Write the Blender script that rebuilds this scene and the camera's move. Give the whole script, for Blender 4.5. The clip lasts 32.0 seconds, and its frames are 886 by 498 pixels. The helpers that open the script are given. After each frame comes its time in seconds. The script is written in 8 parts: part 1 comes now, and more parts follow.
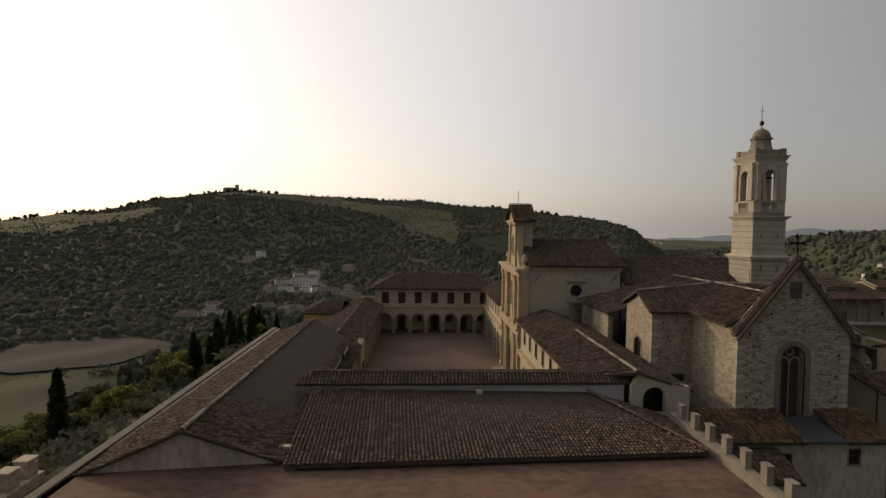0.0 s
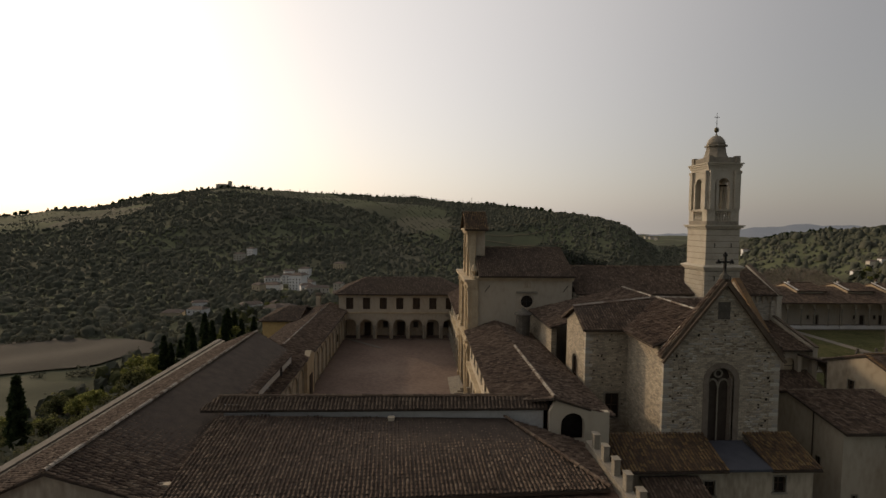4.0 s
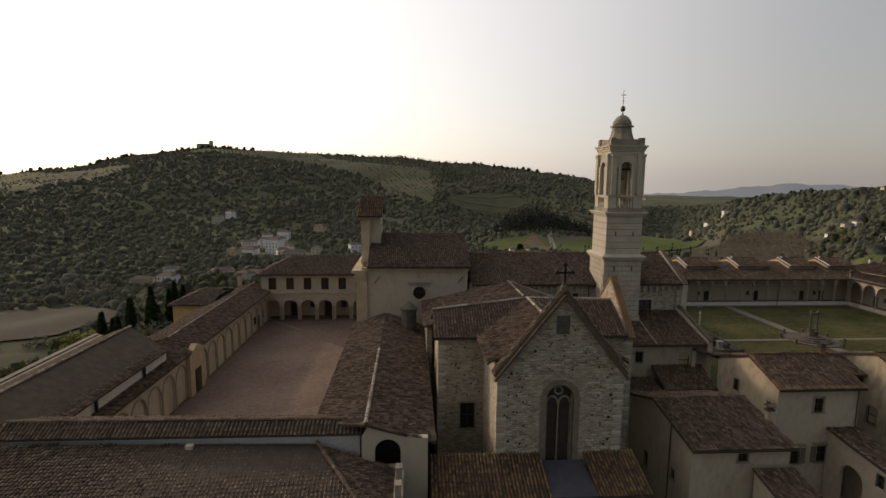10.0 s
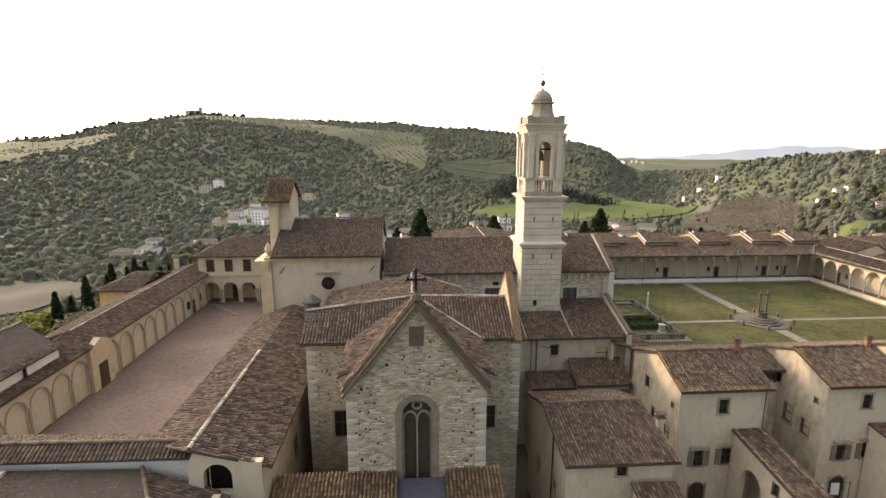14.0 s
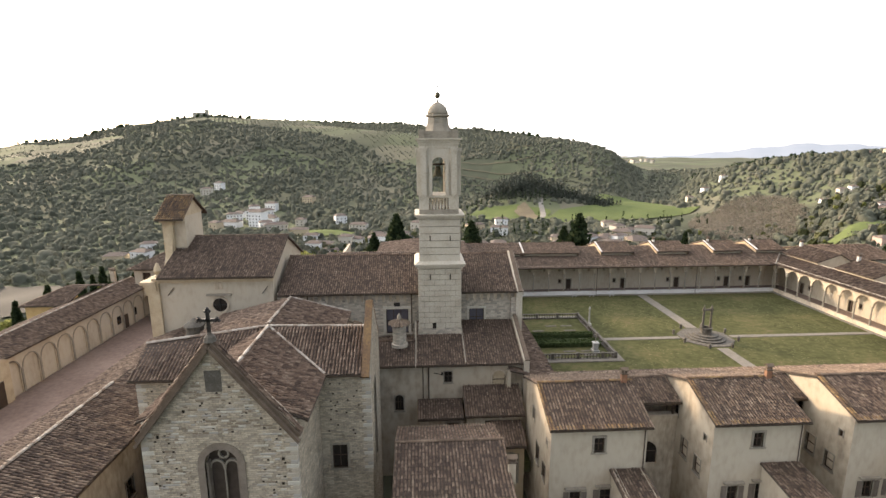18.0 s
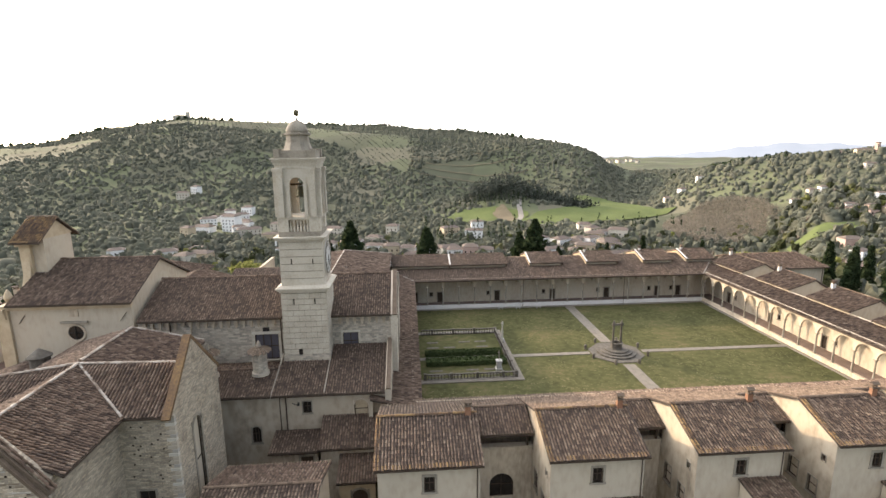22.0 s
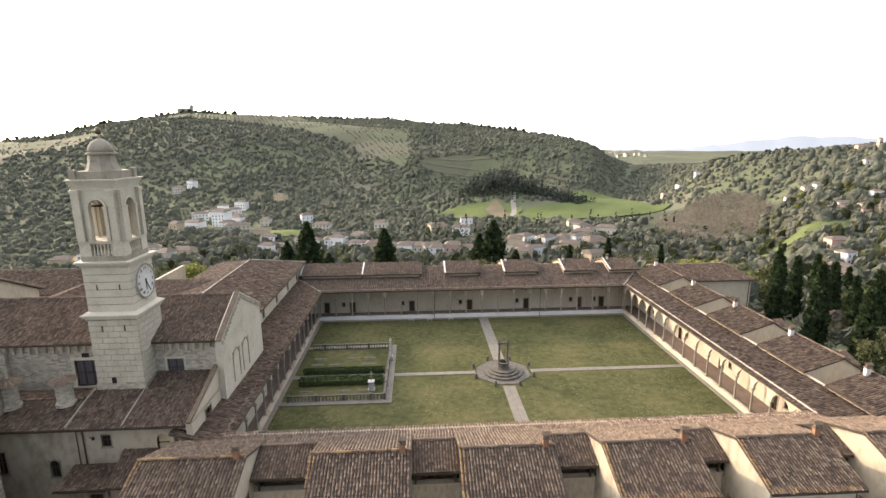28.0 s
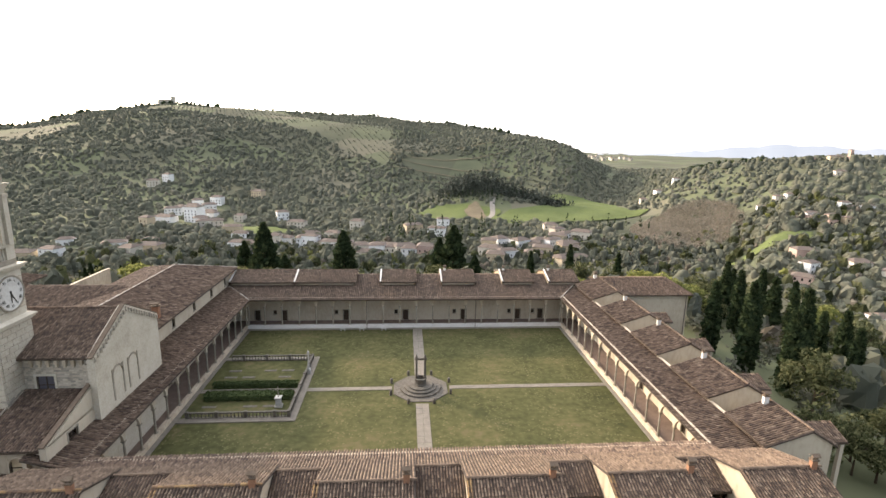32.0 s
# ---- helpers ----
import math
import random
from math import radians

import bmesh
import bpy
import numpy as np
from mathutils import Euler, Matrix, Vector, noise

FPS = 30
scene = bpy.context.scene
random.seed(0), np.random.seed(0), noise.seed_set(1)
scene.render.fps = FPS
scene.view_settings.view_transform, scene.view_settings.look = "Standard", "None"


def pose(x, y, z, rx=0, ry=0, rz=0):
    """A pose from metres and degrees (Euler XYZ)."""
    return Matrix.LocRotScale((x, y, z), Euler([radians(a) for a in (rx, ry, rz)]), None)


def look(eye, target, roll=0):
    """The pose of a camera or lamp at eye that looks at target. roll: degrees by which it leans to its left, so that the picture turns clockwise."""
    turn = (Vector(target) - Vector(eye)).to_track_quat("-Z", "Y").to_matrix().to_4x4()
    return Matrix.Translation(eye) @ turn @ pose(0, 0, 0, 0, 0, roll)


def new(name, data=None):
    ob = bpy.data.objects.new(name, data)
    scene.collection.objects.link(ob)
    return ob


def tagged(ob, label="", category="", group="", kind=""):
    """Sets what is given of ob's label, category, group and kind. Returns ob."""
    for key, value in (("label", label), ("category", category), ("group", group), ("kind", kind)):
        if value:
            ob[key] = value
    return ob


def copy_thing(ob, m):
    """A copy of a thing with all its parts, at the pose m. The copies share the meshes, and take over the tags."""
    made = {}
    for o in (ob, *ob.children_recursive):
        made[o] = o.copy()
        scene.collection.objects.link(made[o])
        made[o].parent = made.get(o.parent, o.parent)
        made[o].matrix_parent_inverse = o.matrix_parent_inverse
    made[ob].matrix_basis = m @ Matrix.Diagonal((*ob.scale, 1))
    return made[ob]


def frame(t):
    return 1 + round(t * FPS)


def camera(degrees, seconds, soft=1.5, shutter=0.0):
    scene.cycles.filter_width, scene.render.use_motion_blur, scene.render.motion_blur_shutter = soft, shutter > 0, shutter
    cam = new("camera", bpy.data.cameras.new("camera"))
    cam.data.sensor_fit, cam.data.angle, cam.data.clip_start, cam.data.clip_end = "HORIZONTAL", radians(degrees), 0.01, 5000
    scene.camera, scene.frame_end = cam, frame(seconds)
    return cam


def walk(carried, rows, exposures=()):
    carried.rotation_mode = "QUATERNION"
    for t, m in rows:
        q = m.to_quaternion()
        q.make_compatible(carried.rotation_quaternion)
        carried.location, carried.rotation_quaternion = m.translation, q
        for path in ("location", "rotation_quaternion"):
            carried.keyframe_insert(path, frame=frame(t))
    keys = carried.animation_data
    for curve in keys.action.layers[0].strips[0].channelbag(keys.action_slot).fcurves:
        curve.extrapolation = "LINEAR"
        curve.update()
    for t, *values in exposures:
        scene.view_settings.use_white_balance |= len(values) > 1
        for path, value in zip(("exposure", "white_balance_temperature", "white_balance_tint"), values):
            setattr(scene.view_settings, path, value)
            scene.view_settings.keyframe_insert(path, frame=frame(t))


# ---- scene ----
cam = camera(83.0, 32.0)
PATH = [
    (0.0, -0.60, 0.83, 21.15, 87.52, -0.74, -2.28),
    (0.5, 0.17, 0.94, 21.39, 87.45, -0.81, -2.87),
    (1.0, 0.95, 1.06, 21.62, 87.37, -0.88, -4.19),
    (1.5, 1.75, 1.19, 21.86, 87.36, -0.91, -4.54),
    (2.0, 2.56, 1.34, 22.09, 87.30, -0.87, -4.14),
    (2.5, 3.39, 1.54, 22.33, 87.24, -0.81, -3.24),
    (3.0, 4.23, 1.77, 22.56, 87.07, -0.74, -3.21),
    (3.5, 5.08, 2.03, 22.79, 87.02, -0.70, -2.97),
    (5.5, 8.74, 2.99, 23.90, 87.20, -0.69, -1.96),
    (6.0, 9.80, 3.23, 24.22, 87.13, -0.69, -1.73),
    (6.5, 10.89, 3.46, 24.52, 87.16, -0.58, -1.61),
    (7.0, 12.00, 3.70, 24.81, 87.18, -0.41, -1.59),
    (7.5, 13.14, 3.95, 25.10, 87.21, -0.09, -1.78),
    (8.0, 14.30, 4.23, 25.40, 87.20, -0.13, -1.89),
    (8.5, 15.48, 4.56, 25.71, 87.09, -0.16, -1.91),
    (9.0, 16.68, 4.95, 26.02, 86.78, -0.35, -2.81),
    (9.5, 17.90, 5.38, 26.31, 84.66, -0.52, -3.69),
    (10.0, 19.14, 5.82, 26.59, 82.46, -0.58, -3.70),
    (10.5, 20.37, 6.26, 26.85, 80.97, -0.66, -3.52),
    (11.0, 21.60, 6.69, 27.11, 80.06, -0.70, -3.45),
    (11.5, 22.83, 7.12, 27.35, 79.53, -0.62, -3.44),
    (12.0, 24.10, 7.54, 27.61, 79.10, -0.57, -3.26),
    (12.5, 25.46, 7.98, 27.88, 78.86, -0.45, -3.05),
    (13.0, 26.91, 8.43, 28.15, 78.69, -0.38, -3.22),
    (13.5, 28.43, 8.88, 28.41, 78.59, -0.19, -3.52),
    (14.0, 30.00, 9.31, 28.66, 78.56, -0.10, -3.90),
    (14.5, 31.58, 9.72, 28.90, 78.50, -0.04, -4.25),
    (16.5, 38.34, 10.94, 29.65, 78.60, 0.27, -2.50),
    (17.0, 39.95, 11.21, 29.89, 78.61, 0.30, -2.41),
    (17.5, 41.56, 11.47, 30.12, 78.49, 0.30, -2.44),
    (18.0, 43.19, 11.73, 30.34, 78.53, 0.26, -2.83),
    (18.5, 44.85, 11.99, 30.56, 78.57, 0.37, -3.17),
    (19.0, 46.53, 12.25, 30.77, 78.53, 0.41, -3.45),
    (19.5, 48.21, 12.51, 31.01, 78.55, 0.43, -3.80),
    (20.0, 49.89, 12.75, 31.26, 78.56, 0.43, -4.19),
    (20.5, 51.58, 12.96, 31.50, 78.46, 0.45, -4.29),
    (21.0, 53.28, 13.13, 31.73, 78.39, 0.48, -4.21),
    (21.5, 55.00, 13.27, 31.93, 78.58, 0.49, -4.21),
    (22.0, 56.75, 13.41, 32.13, 78.61, 0.56, -4.08),
    (22.5, 58.51, 13.55, 32.34, 78.63, 0.71, -3.79),
    (23.0, 60.28, 13.72, 32.57, 78.57, 0.73, -3.51),
    (23.5, 62.04, 13.91, 32.80, 78.50, 0.84, -3.25),
    (24.0, 63.78, 14.13, 33.03, 78.34, 0.77, -3.01),
    (24.5, 65.49, 14.36, 33.26, 78.22, 0.67, -3.12),
    (25.0, 67.17, 14.59, 33.49, 78.09, 0.60, -3.49),
    (25.5, 68.85, 14.81, 33.71, 77.96, 0.58, -3.73),
    (27.5, 75.08, 15.56, 34.46, 77.90, 0.52, -3.26),
    (28.0, 76.64, 15.77, 34.64, 77.82, 0.48, -2.98),
    (28.5, 78.14, 15.98, 34.83, 77.79, 0.45, -2.75),
    (29.0, 79.57, 16.17, 35.01, 77.80, 0.27, -2.74),
    (29.5, 80.93, 16.36, 35.19, 77.84, 0.17, -3.07),
    (30.0, 82.21, 16.58, 35.39, 77.91, 0.06, -3.57),
    (30.5, 83.42, 16.82, 35.59, 77.83, -0.04, -3.89),
    (31.0, 84.59, 17.09, 35.80, 77.80, -0.46, -4.06),
    (31.5, 85.71, 17.39, 36.01, 77.78, -0.84, -4.30),
    (32.0, 86.81, 17.72, 36.22, 77.68, -1.07, -4.24),
]
EXPO = [(0.0, -1.56, 6950, 13), (9.0, -1.58, 6950, 13), (10.0, -1.2, 6850, 13), (11.0, -0.55, 6750, 13), (12.0, 0.07, 6750, 13), (13.0, 0.48, 6750, 13),
        (17.0, 0.82, 6500, 13), (22.0, 0.96, 6320, 13), (32.0, 0.98, 6320, 13)]
walk(cam, [(t, pose(x, y, z, rx, ry, rz)) for t, x, y, z, rx, ry, rz in PATH], EXPO)

# ---- daylight: a low evening sun over the far hill ----
SUN_AZ, SUN_EL = -46.0, 18.0         # degrees from +y towards +x, and above the horizon
world = bpy.data.worlds.new("sky")
scene.world = world
world.use_nodes = True
wn = world.node_tree
wn.nodes.clear()
sky = wn.nodes.new("ShaderNodeTexSky")
sky.sky_type = "NISHITA"
sky.sun_disc = False
sky.sun_elevation = radians(SUN_EL)
sky.sun_rotation = radians(SUN_AZ)
sky.air_density, sky.dust_density, sky.ozone_density = 1.0, 3.0, 1.0
bg = wn.nodes.new("ShaderNodeBackground")
bg.inputs["Strength"].default_value = 0.12
wo = wn.nodes.new("ShaderNodeOutputWorld")
veil = wn.nodes.new("ShaderNodeBackground")       # thin evening haze over the whole sky
veil.inputs["Color"].default_value = (1.0, 0.97, 0.935, 1)
way = wn.nodes.new("ShaderNodeTexCoord")          # the haze glows wide round the sun and fades behind
dot = wn.nodes.new("ShaderNodeVectorMath")
dot.operation = "DOT_PRODUCT"
dot.inputs[1].default_value = (math.sin(radians(SUN_AZ)) * 0.95, math.cos(radians(SUN_AZ)) * 0.95, 0.3)
fade = wn.nodes.new("ShaderNodeMapRange")
fade.interpolation_type = "SMOOTHSTEP"
for k, v in (("From Min", -1.0), ("From Max", 0.35), ("To Min", 0.145), ("To Max", 0.76)):
    fade.inputs[k].default_value = v
wn.links.new(way.outputs["Generated"], dot.inputs[0])
wn.links.new(dot.outputs["Value"], fade.inputs["Value"])
glow = wn.nodes.new("ShaderNodeMapRange")
glow.interpolation_type = "SMOOTHSTEP"
for k, v in (("From Min", 0.05), ("From Max", 1.0), ("To Min", 0.0), ("To Max", 1.3)):
    glow.inputs[k].default_value = v
total = wn.nodes.new("ShaderNodeMath")
wn.links.new(dot.outputs["Value"], glow.inputs["Value"])
wn.links.new(fade.outputs["Result"], total.inputs[0])
wn.links.new(glow.outputs["Result"], total.inputs[1])
wn.links.new(total.outputs[0], veil.inputs["Strength"])
both = wn.nodes.new("ShaderNodeAddShader")
wn.links.new(sky.outputs[0], bg.inputs[0])
wn.links.new(bg.outputs[0], both.inputs[0])
wn.links.new(veil.outputs[0], both.inputs[1])
wn.links.new(both.outputs[0], wo.inputs[0])
sun = new("sun", bpy.data.lights.new("sun", "SUN"))
sun.data.energy, sun.data.angle, sun.data.color = 3.8, radians(2.5), (1.0, 0.775, 0.53)
ax, ex = radians(SUN_AZ), radians(SUN_EL)
sun.matrix_world = look((0, 0, 120), (-math.sin(ax) * math.cos(ex) * 10, -math.cos(ax) * math.cos(ex) * 10, 120 - math.sin(ex) * 10))

# ---- materials ----


def mat(name, stops, scale=3.0, rough=0.85, bump=0.15, metal=0.0, detail=6.0, fine=9.0, island=0.0, stretch=(1, 1, 1)):
    """Two scales of noise through a colour ramp; island: share of a random tone for each loose piece."""
    m = bpy.data.materials.new(name)
    m.use_nodes = True
    nt = m.node_tree
    bs = nt.nodes["Principled BSDF"]
    tc = nt.nodes.new("ShaderNodeTexCoord")
    geo = nt.nodes.new("ShaderNodeNewGeometry")
    mp = nt.nodes.new("ShaderNodeMapping")
    mp.inputs["Scale"].default_value = stretch
    nt.links.new(geo.outputs["Position"], mp.inputs["Vector"])
    n1 = nt.nodes.new("ShaderNodeTexNoise")
    n1.inputs["Scale"].default_value, n1.inputs["Detail"].default_value = 1.0 / scale, detail
    n2 = nt.nodes.new("ShaderNodeTexNoise")
    n2.inputs["Scale"].default_value, n2.inputs["Detail"].default_value = fine / scale, 4.0
    for n in (n1, n2):
        nt.links.new(mp.outputs[0], n.inputs["Vector"])
    mix = nt.nodes.new("ShaderNodeMath")
    mix.operation = "MULTIPLY_ADD"
    mix.inputs[1].default_value = 0.45
    nt.links.new(n2.outputs[0], mix.inputs[0])
    half = nt.nodes.new("ShaderNodeMath")
    half.operation = "MULTIPLY"
    half.inputs[1].default_value = 0.5
    nt.links.new(n1.outputs[0], half.inputs[0])
    nt.links.new(half.outputs[0], mix.inputs[2])
    value = mix.outputs[0]
    if island:
        a = nt.nodes.new("ShaderNodeMath")
        a.operation = "SUBTRACT"
        nt.links.new(geo.outputs["Random Per Island"], a.inputs[0])
        a.inputs[1].default_value = 0.5
        b = nt.nodes.new("ShaderNodeMath")
        b.operation = "MULTIPLY_ADD"
        nt.links.new(a.outputs[0], b.inputs[0])
        b.inputs[1].default_value = island
        nt.links.new(value, b.inputs[2])
        value = b.outputs[0]
    ramp = nt.nodes.new("ShaderNodeValToRGB")
    el = ramp.color_ramp.elements
    while len(el) < len(stops):
        el.new(0.5)
    for e, (p, c) in zip(el, stops):
        e.position, e.color = p, (*c, 1)
    nt.links.new(value, ramp.inputs[0])
    nt.links.new(ramp.outputs[0], bs.inputs["Base Color"])
    bs.inputs["Roughness"].default_value, bs.inputs["Metallic"].default_value = rough, metal
    bs.inputs["Specular IOR Level"].default_value = 0.25
    if bump:
        bp = nt.nodes.new("ShaderNodeBump")
        bp.inputs["Strength"].default_value, bp.inputs["Distance"].default_value = bump, 0.05
        nt.links.new(n2.outputs[0], bp.inputs["Height"])
        nt.links.new(bp.outputs[0], bs.inputs["Normal"])
    return m


def masonry(name, c1, c2, mortar, width, height, joint=0.02, scale=1.0, bump=0.5):
    """Coursed stone: brick pattern on the vertical faces, tinted by noise."""
    m = mat(name, [(0.3, c1), (0.5, c2), (0.68, c1)], 1.2, 0.9, 0.3)
    nt = m.node_tree
    bs = nt.nodes["Principled BSDF"]
    ramp = [n for n in nt.nodes if n.type == "VALTORGB"][0]
    geo = [n for n in nt.nodes if n.type == "NEW_GEOMETRY"][0]
    sep = nt.nodes.new("ShaderNodeSeparateXYZ")
    nt.links.new(geo.outputs["Position"], sep.inputs[0])
    add = nt.nodes.new("ShaderNodeMath")
    nt.links.new(sep.outputs["X"], add.inputs[0])
    nt.links.new(sep.outputs["Y"], add.inputs[1])
    wob = nt.nodes.new("ShaderNodeTexNoise")
    wob.inputs["Scale"].default_value = 1.3
    nt.links.new(geo.outputs["Position"], wob.inputs["Vector"])
    zz = nt.nodes.new("ShaderNodeMath")
    zz.operation = "MULTIPLY_ADD"
    nt.links.new(wob.outputs[0], zz.inputs[0])
    zz.inputs[1].default_value = 0.18
    nt.links.new(sep.outputs["Z"], zz.inputs[2])
    com = nt.nodes.new("ShaderNodeCombineXYZ")
    nt.links.new(add.outputs[0], com.inputs["X"])
    nt.links.new(zz.outputs[0], com.inputs["Y"])
    br = nt.nodes.new("ShaderNodeTexBrick")
    br.inputs["Scale"].default_value = scale
    br.inputs["Brick Width"].default_value, br.inputs["Row Height"].default_value = width, height
    br.inputs["Mortar Size"].default_value, br.inputs["Mortar Smooth"].default_value = joint, 0.4
    br.inputs["Color1"].default_value = (0.62, 0.62, 0.62, 1)
    br.inputs["Color2"].default_value = (1.15, 1.12, 1.05, 1)
    br.inputs["Mortar"].default_value = (*mortar, 1)
    nt.links.new(com.outputs[0], br.inputs["Vector"])
    mul = nt.nodes.new("ShaderNodeMix")
    mul.data_type, mul.blend_type = "RGBA", "MULTIPLY"
    mul.inputs["Factor"].default_value = 1.0
    nt.links.new(ramp.outputs[0], mul.inputs["A"])
    nt.links.new(br.outputs["Color"], mul.inputs["B"])
    nt.links.new(mul.outputs["Result"], bs.inputs["Base Color"])
    bp2 = nt.nodes.new("ShaderNodeBump")
    bp2.invert = True
    bp2.inputs["Strength"].default_value, bp2.inputs["Distance"].default_value = bump, 0.04
    old = [n for n in nt.nodes if n.type == "BUMP" and n != bp2][0]
    nt.links.new(br.outputs["Fac"], bp2.inputs["Height"])
    nt.links.new(old.outputs[0], bp2.inputs["Normal"])
    nt.links.new(bp2.outputs[0], bs.inputs["Normal"])
    return m


TILE = mat("weathered_clay_tile", [(0.24, (0.0441, 0.031, 0.0229)), (0.4, (0.0862, 0.0592, 0.0428)), (0.52, (0.122, 0.0853, 0.0599)), (0.64, (0.162, 0.118, 0.0838)), (0.78, (0.23, 0.18, 0.129)), (0.95, (0.333, 0.277, 0.214))], 0.9, 0.9, 0.35, fine=7.0, island=0.36)
TILE_RED = mat("red_clay_tile", [(0.24, (0.0451, 0.031, 0.0229)), (0.42, (0.098, 0.066, 0.0459)), (0.6, (0.145, 0.101, 0.0718)), (0.78, (0.211, 0.163, 0.118)), (0.95, (0.323, 0.267, 0.205))], 1.0, 0.9, 0.3, fine=7.0, island=0.36)
TILE_PALE = mat("pale_clay_tile", [(0.22, (0.06, 0.0422, 0.0304)), (0.45, (0.112, 0.0797, 0.0551)), (0.65, (0.155, 0.113, 0.0779)), (0.9, (0.225, 0.171, 0.122))], 1.0, 0.9, 0.3, fine=7.0, island=0.36)
LICHEN = mat("lichen_clay_tile", [(0.25, (0.0578, 0.0383, 0.026)), (0.45, (0.123, 0.0767, 0.0433)), (0.65, (0.196, 0.125, 0.0542)), (0.9, (0.246, 0.195, 0.123))], 1.5, 0.9, 0.3, island=0.4)
RIDGE = mat("mortared_ridge", [(0.3, (0.142, 0.103, 0.0743)), (0.5, (0.285, 0.248, 0.203)), (0.75, (0.427, 0.393, 0.338))], 0.8, 0.9, 0.3, island=0.3)
# dark tone carries the shade and dirt of the gaps between tile columns
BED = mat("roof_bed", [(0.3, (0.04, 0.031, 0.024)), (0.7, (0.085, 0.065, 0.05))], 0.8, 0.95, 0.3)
PLASTER = mat("cream_plaster", [(0.22, (0.261, 0.216, 0.155)), (0.36, (0.361, 0.307, 0.229)), (0.5, (0.42, 0.363, 0.275)), (0.8, (0.446, 0.393, 0.31))], 3.5, 0.9, 0.12, stretch=(1, 1, 0.45))
PLASTER_OLD = mat("stained_plaster", [(0.25, (0.205, 0.169, 0.124)), (0.42, (0.353, 0.294, 0.216)), (0.55, (0.465, 0.392, 0.29)), (0.8, (0.521, 0.445, 0.349))], 2.5, 0.92, 0.2, stretch=(1, 1, 0.35))
PLASTER_WARM = mat("ochre_plaster", [(0.25, (0.27, 0.203, 0.124)), (0.45, (0.39, 0.3, 0.188)), (0.75, (0.45, 0.367, 0.247))], 3.0, 0.9, 0.12, stretch=(1, 1, 0.5))
WHITE = mat("lime_wash", [(0.25, (0.391, 0.367, 0.328)), (0.5, (0.532, 0.516, 0.477)), (0.8, (0.586, 0.579, 0.547))], 2.0, 0.9, 0.1)
STONE = masonry("rubble_stone", (0.23, 0.195, 0.148), (0.43, 0.375, 0.295), (0.62, 0.59, 0.54), 0.4, 0.14, 0.016)
STONE_DARK = masonry("aisle_stone", (0.3, 0.265, 0.215), (0.4, 0.36, 0.3), (0.85, 0.84, 0.82), 0.5, 0.2, 0.01)
ASHLAR = mat("pale_ashlar", [(0.25, (0.29, 0.255, 0.19)), (0.5, (0.43, 0.385, 0.305)), (0.75, (0.495, 0.455, 0.38))], 1.6, 0.85, 0.15, island=0.25)
JOINT = mat("recessed_mortar", [(0.3, (0.17, 0.15, 0.12)), (0.7, (0.28, 0.25, 0.2))], 0.5, 0.95, 0.1)
SERENA = mat("grey_sandstone", [(0.25, (0.14, 0.12, 0.095)), (0.5, (0.25, 0.22, 0.17)), (0.75, (0.32, 0.285, 0.23))], 0.9, 0.85, 0.2)
SANDSTONE = mat("warm_sandstone", [(0.25, (0.27, 0.21, 0.135)), (0.5, (0.42, 0.34, 0.225)), (0.75, (0.5, 0.42, 0.3))], 0.9, 0.85, 0.2)
BRICKRED = mat("brick_coping", [(0.25, (0.12, 0.06, 0.035)), (0.5, (0.23, 0.12, 0.07)), (0.75, (0.3, 0.18, 0.11))], 0.6, 0.9, 0.3)
MARBLE = mat("worn_marble", [(0.3, (0.26, 0.248, 0.22)), (0.7, (0.41, 0.395, 0.36))], 0.6, 0.7, 0.1)
COPING = mat("weathered_coping", [(0.25, (0.0595, 0.0442, 0.0314)), (0.5, (0.115, 0.085, 0.0595)), (0.75, (0.17, 0.132, 0.0935))], 0.6, 0.9, 0.3)
WOOD = mat("dark_wood", [(0.3, (0.03, 0.02, 0.013)), (0.7, (0.075, 0.05, 0.032))], 0.5, 0.7, 0.15, stretch=(1, 1, 0.2))
SHUTTER = mat("grey_wood_shutter", [(0.3, (0.11, 0.09, 0.07)), (0.7, (0.2, 0.17, 0.14))], 0.5, 0.8, 0.15, stretch=(1, 1, 0.2))
GREYWOOD = mat("slate_wood_panel", [(0.3, (0.062, 0.057, 0.066)), (0.7, (0.105, 0.097, 0.106))], 0.6, 0.8, 0.1, stretch=(1, 1, 0.2))
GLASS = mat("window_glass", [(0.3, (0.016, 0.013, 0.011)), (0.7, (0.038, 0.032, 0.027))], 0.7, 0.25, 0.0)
IRON = mat("dark_iron", [(0.3, (0.02, 0.019, 0.018)), (0.7, (0.05, 0.045, 0.04))], 0.4, 0.6, 0.1, metal=0.6)
BRONZE = mat("bell_bronze", [(0.3, (0.06, 0.055, 0.035)), (0.7, (0.14, 0.12, 0.07))], 0.4, 0.5, 0.1, metal=0.7)
COPPER = mat("rain_pipe", [(0.3, (0.05, 0.035, 0.025)), (0.7, (0.1, 0.075, 0.055))], 0.6, 0.6, 0.05, metal=0.3)
GRASS = mat("mown_grass", [(0.36, (0.0418, 0.0445, 0.0198)), (0.45, (0.058, 0.0594, 0.0253)), (0.51, (0.0696, 0.0689, 0.0297)), (0.57, (0.0847, 0.0763, 0.0352)), (0.66, (0.0998, 0.0848, 0.0462))], 7.0, 0.95, 0.7, fine=7.0, detail=9.0)
BLADE = mat("grass_tuft", [(0.3, (0.0694, 0.0694, 0.0297)), (0.55, (0.0952, 0.0898, 0.0396)), (0.8, (0.134, 0.114, 0.0616))], 7.0, 0.9, 0.0, island=0.45)
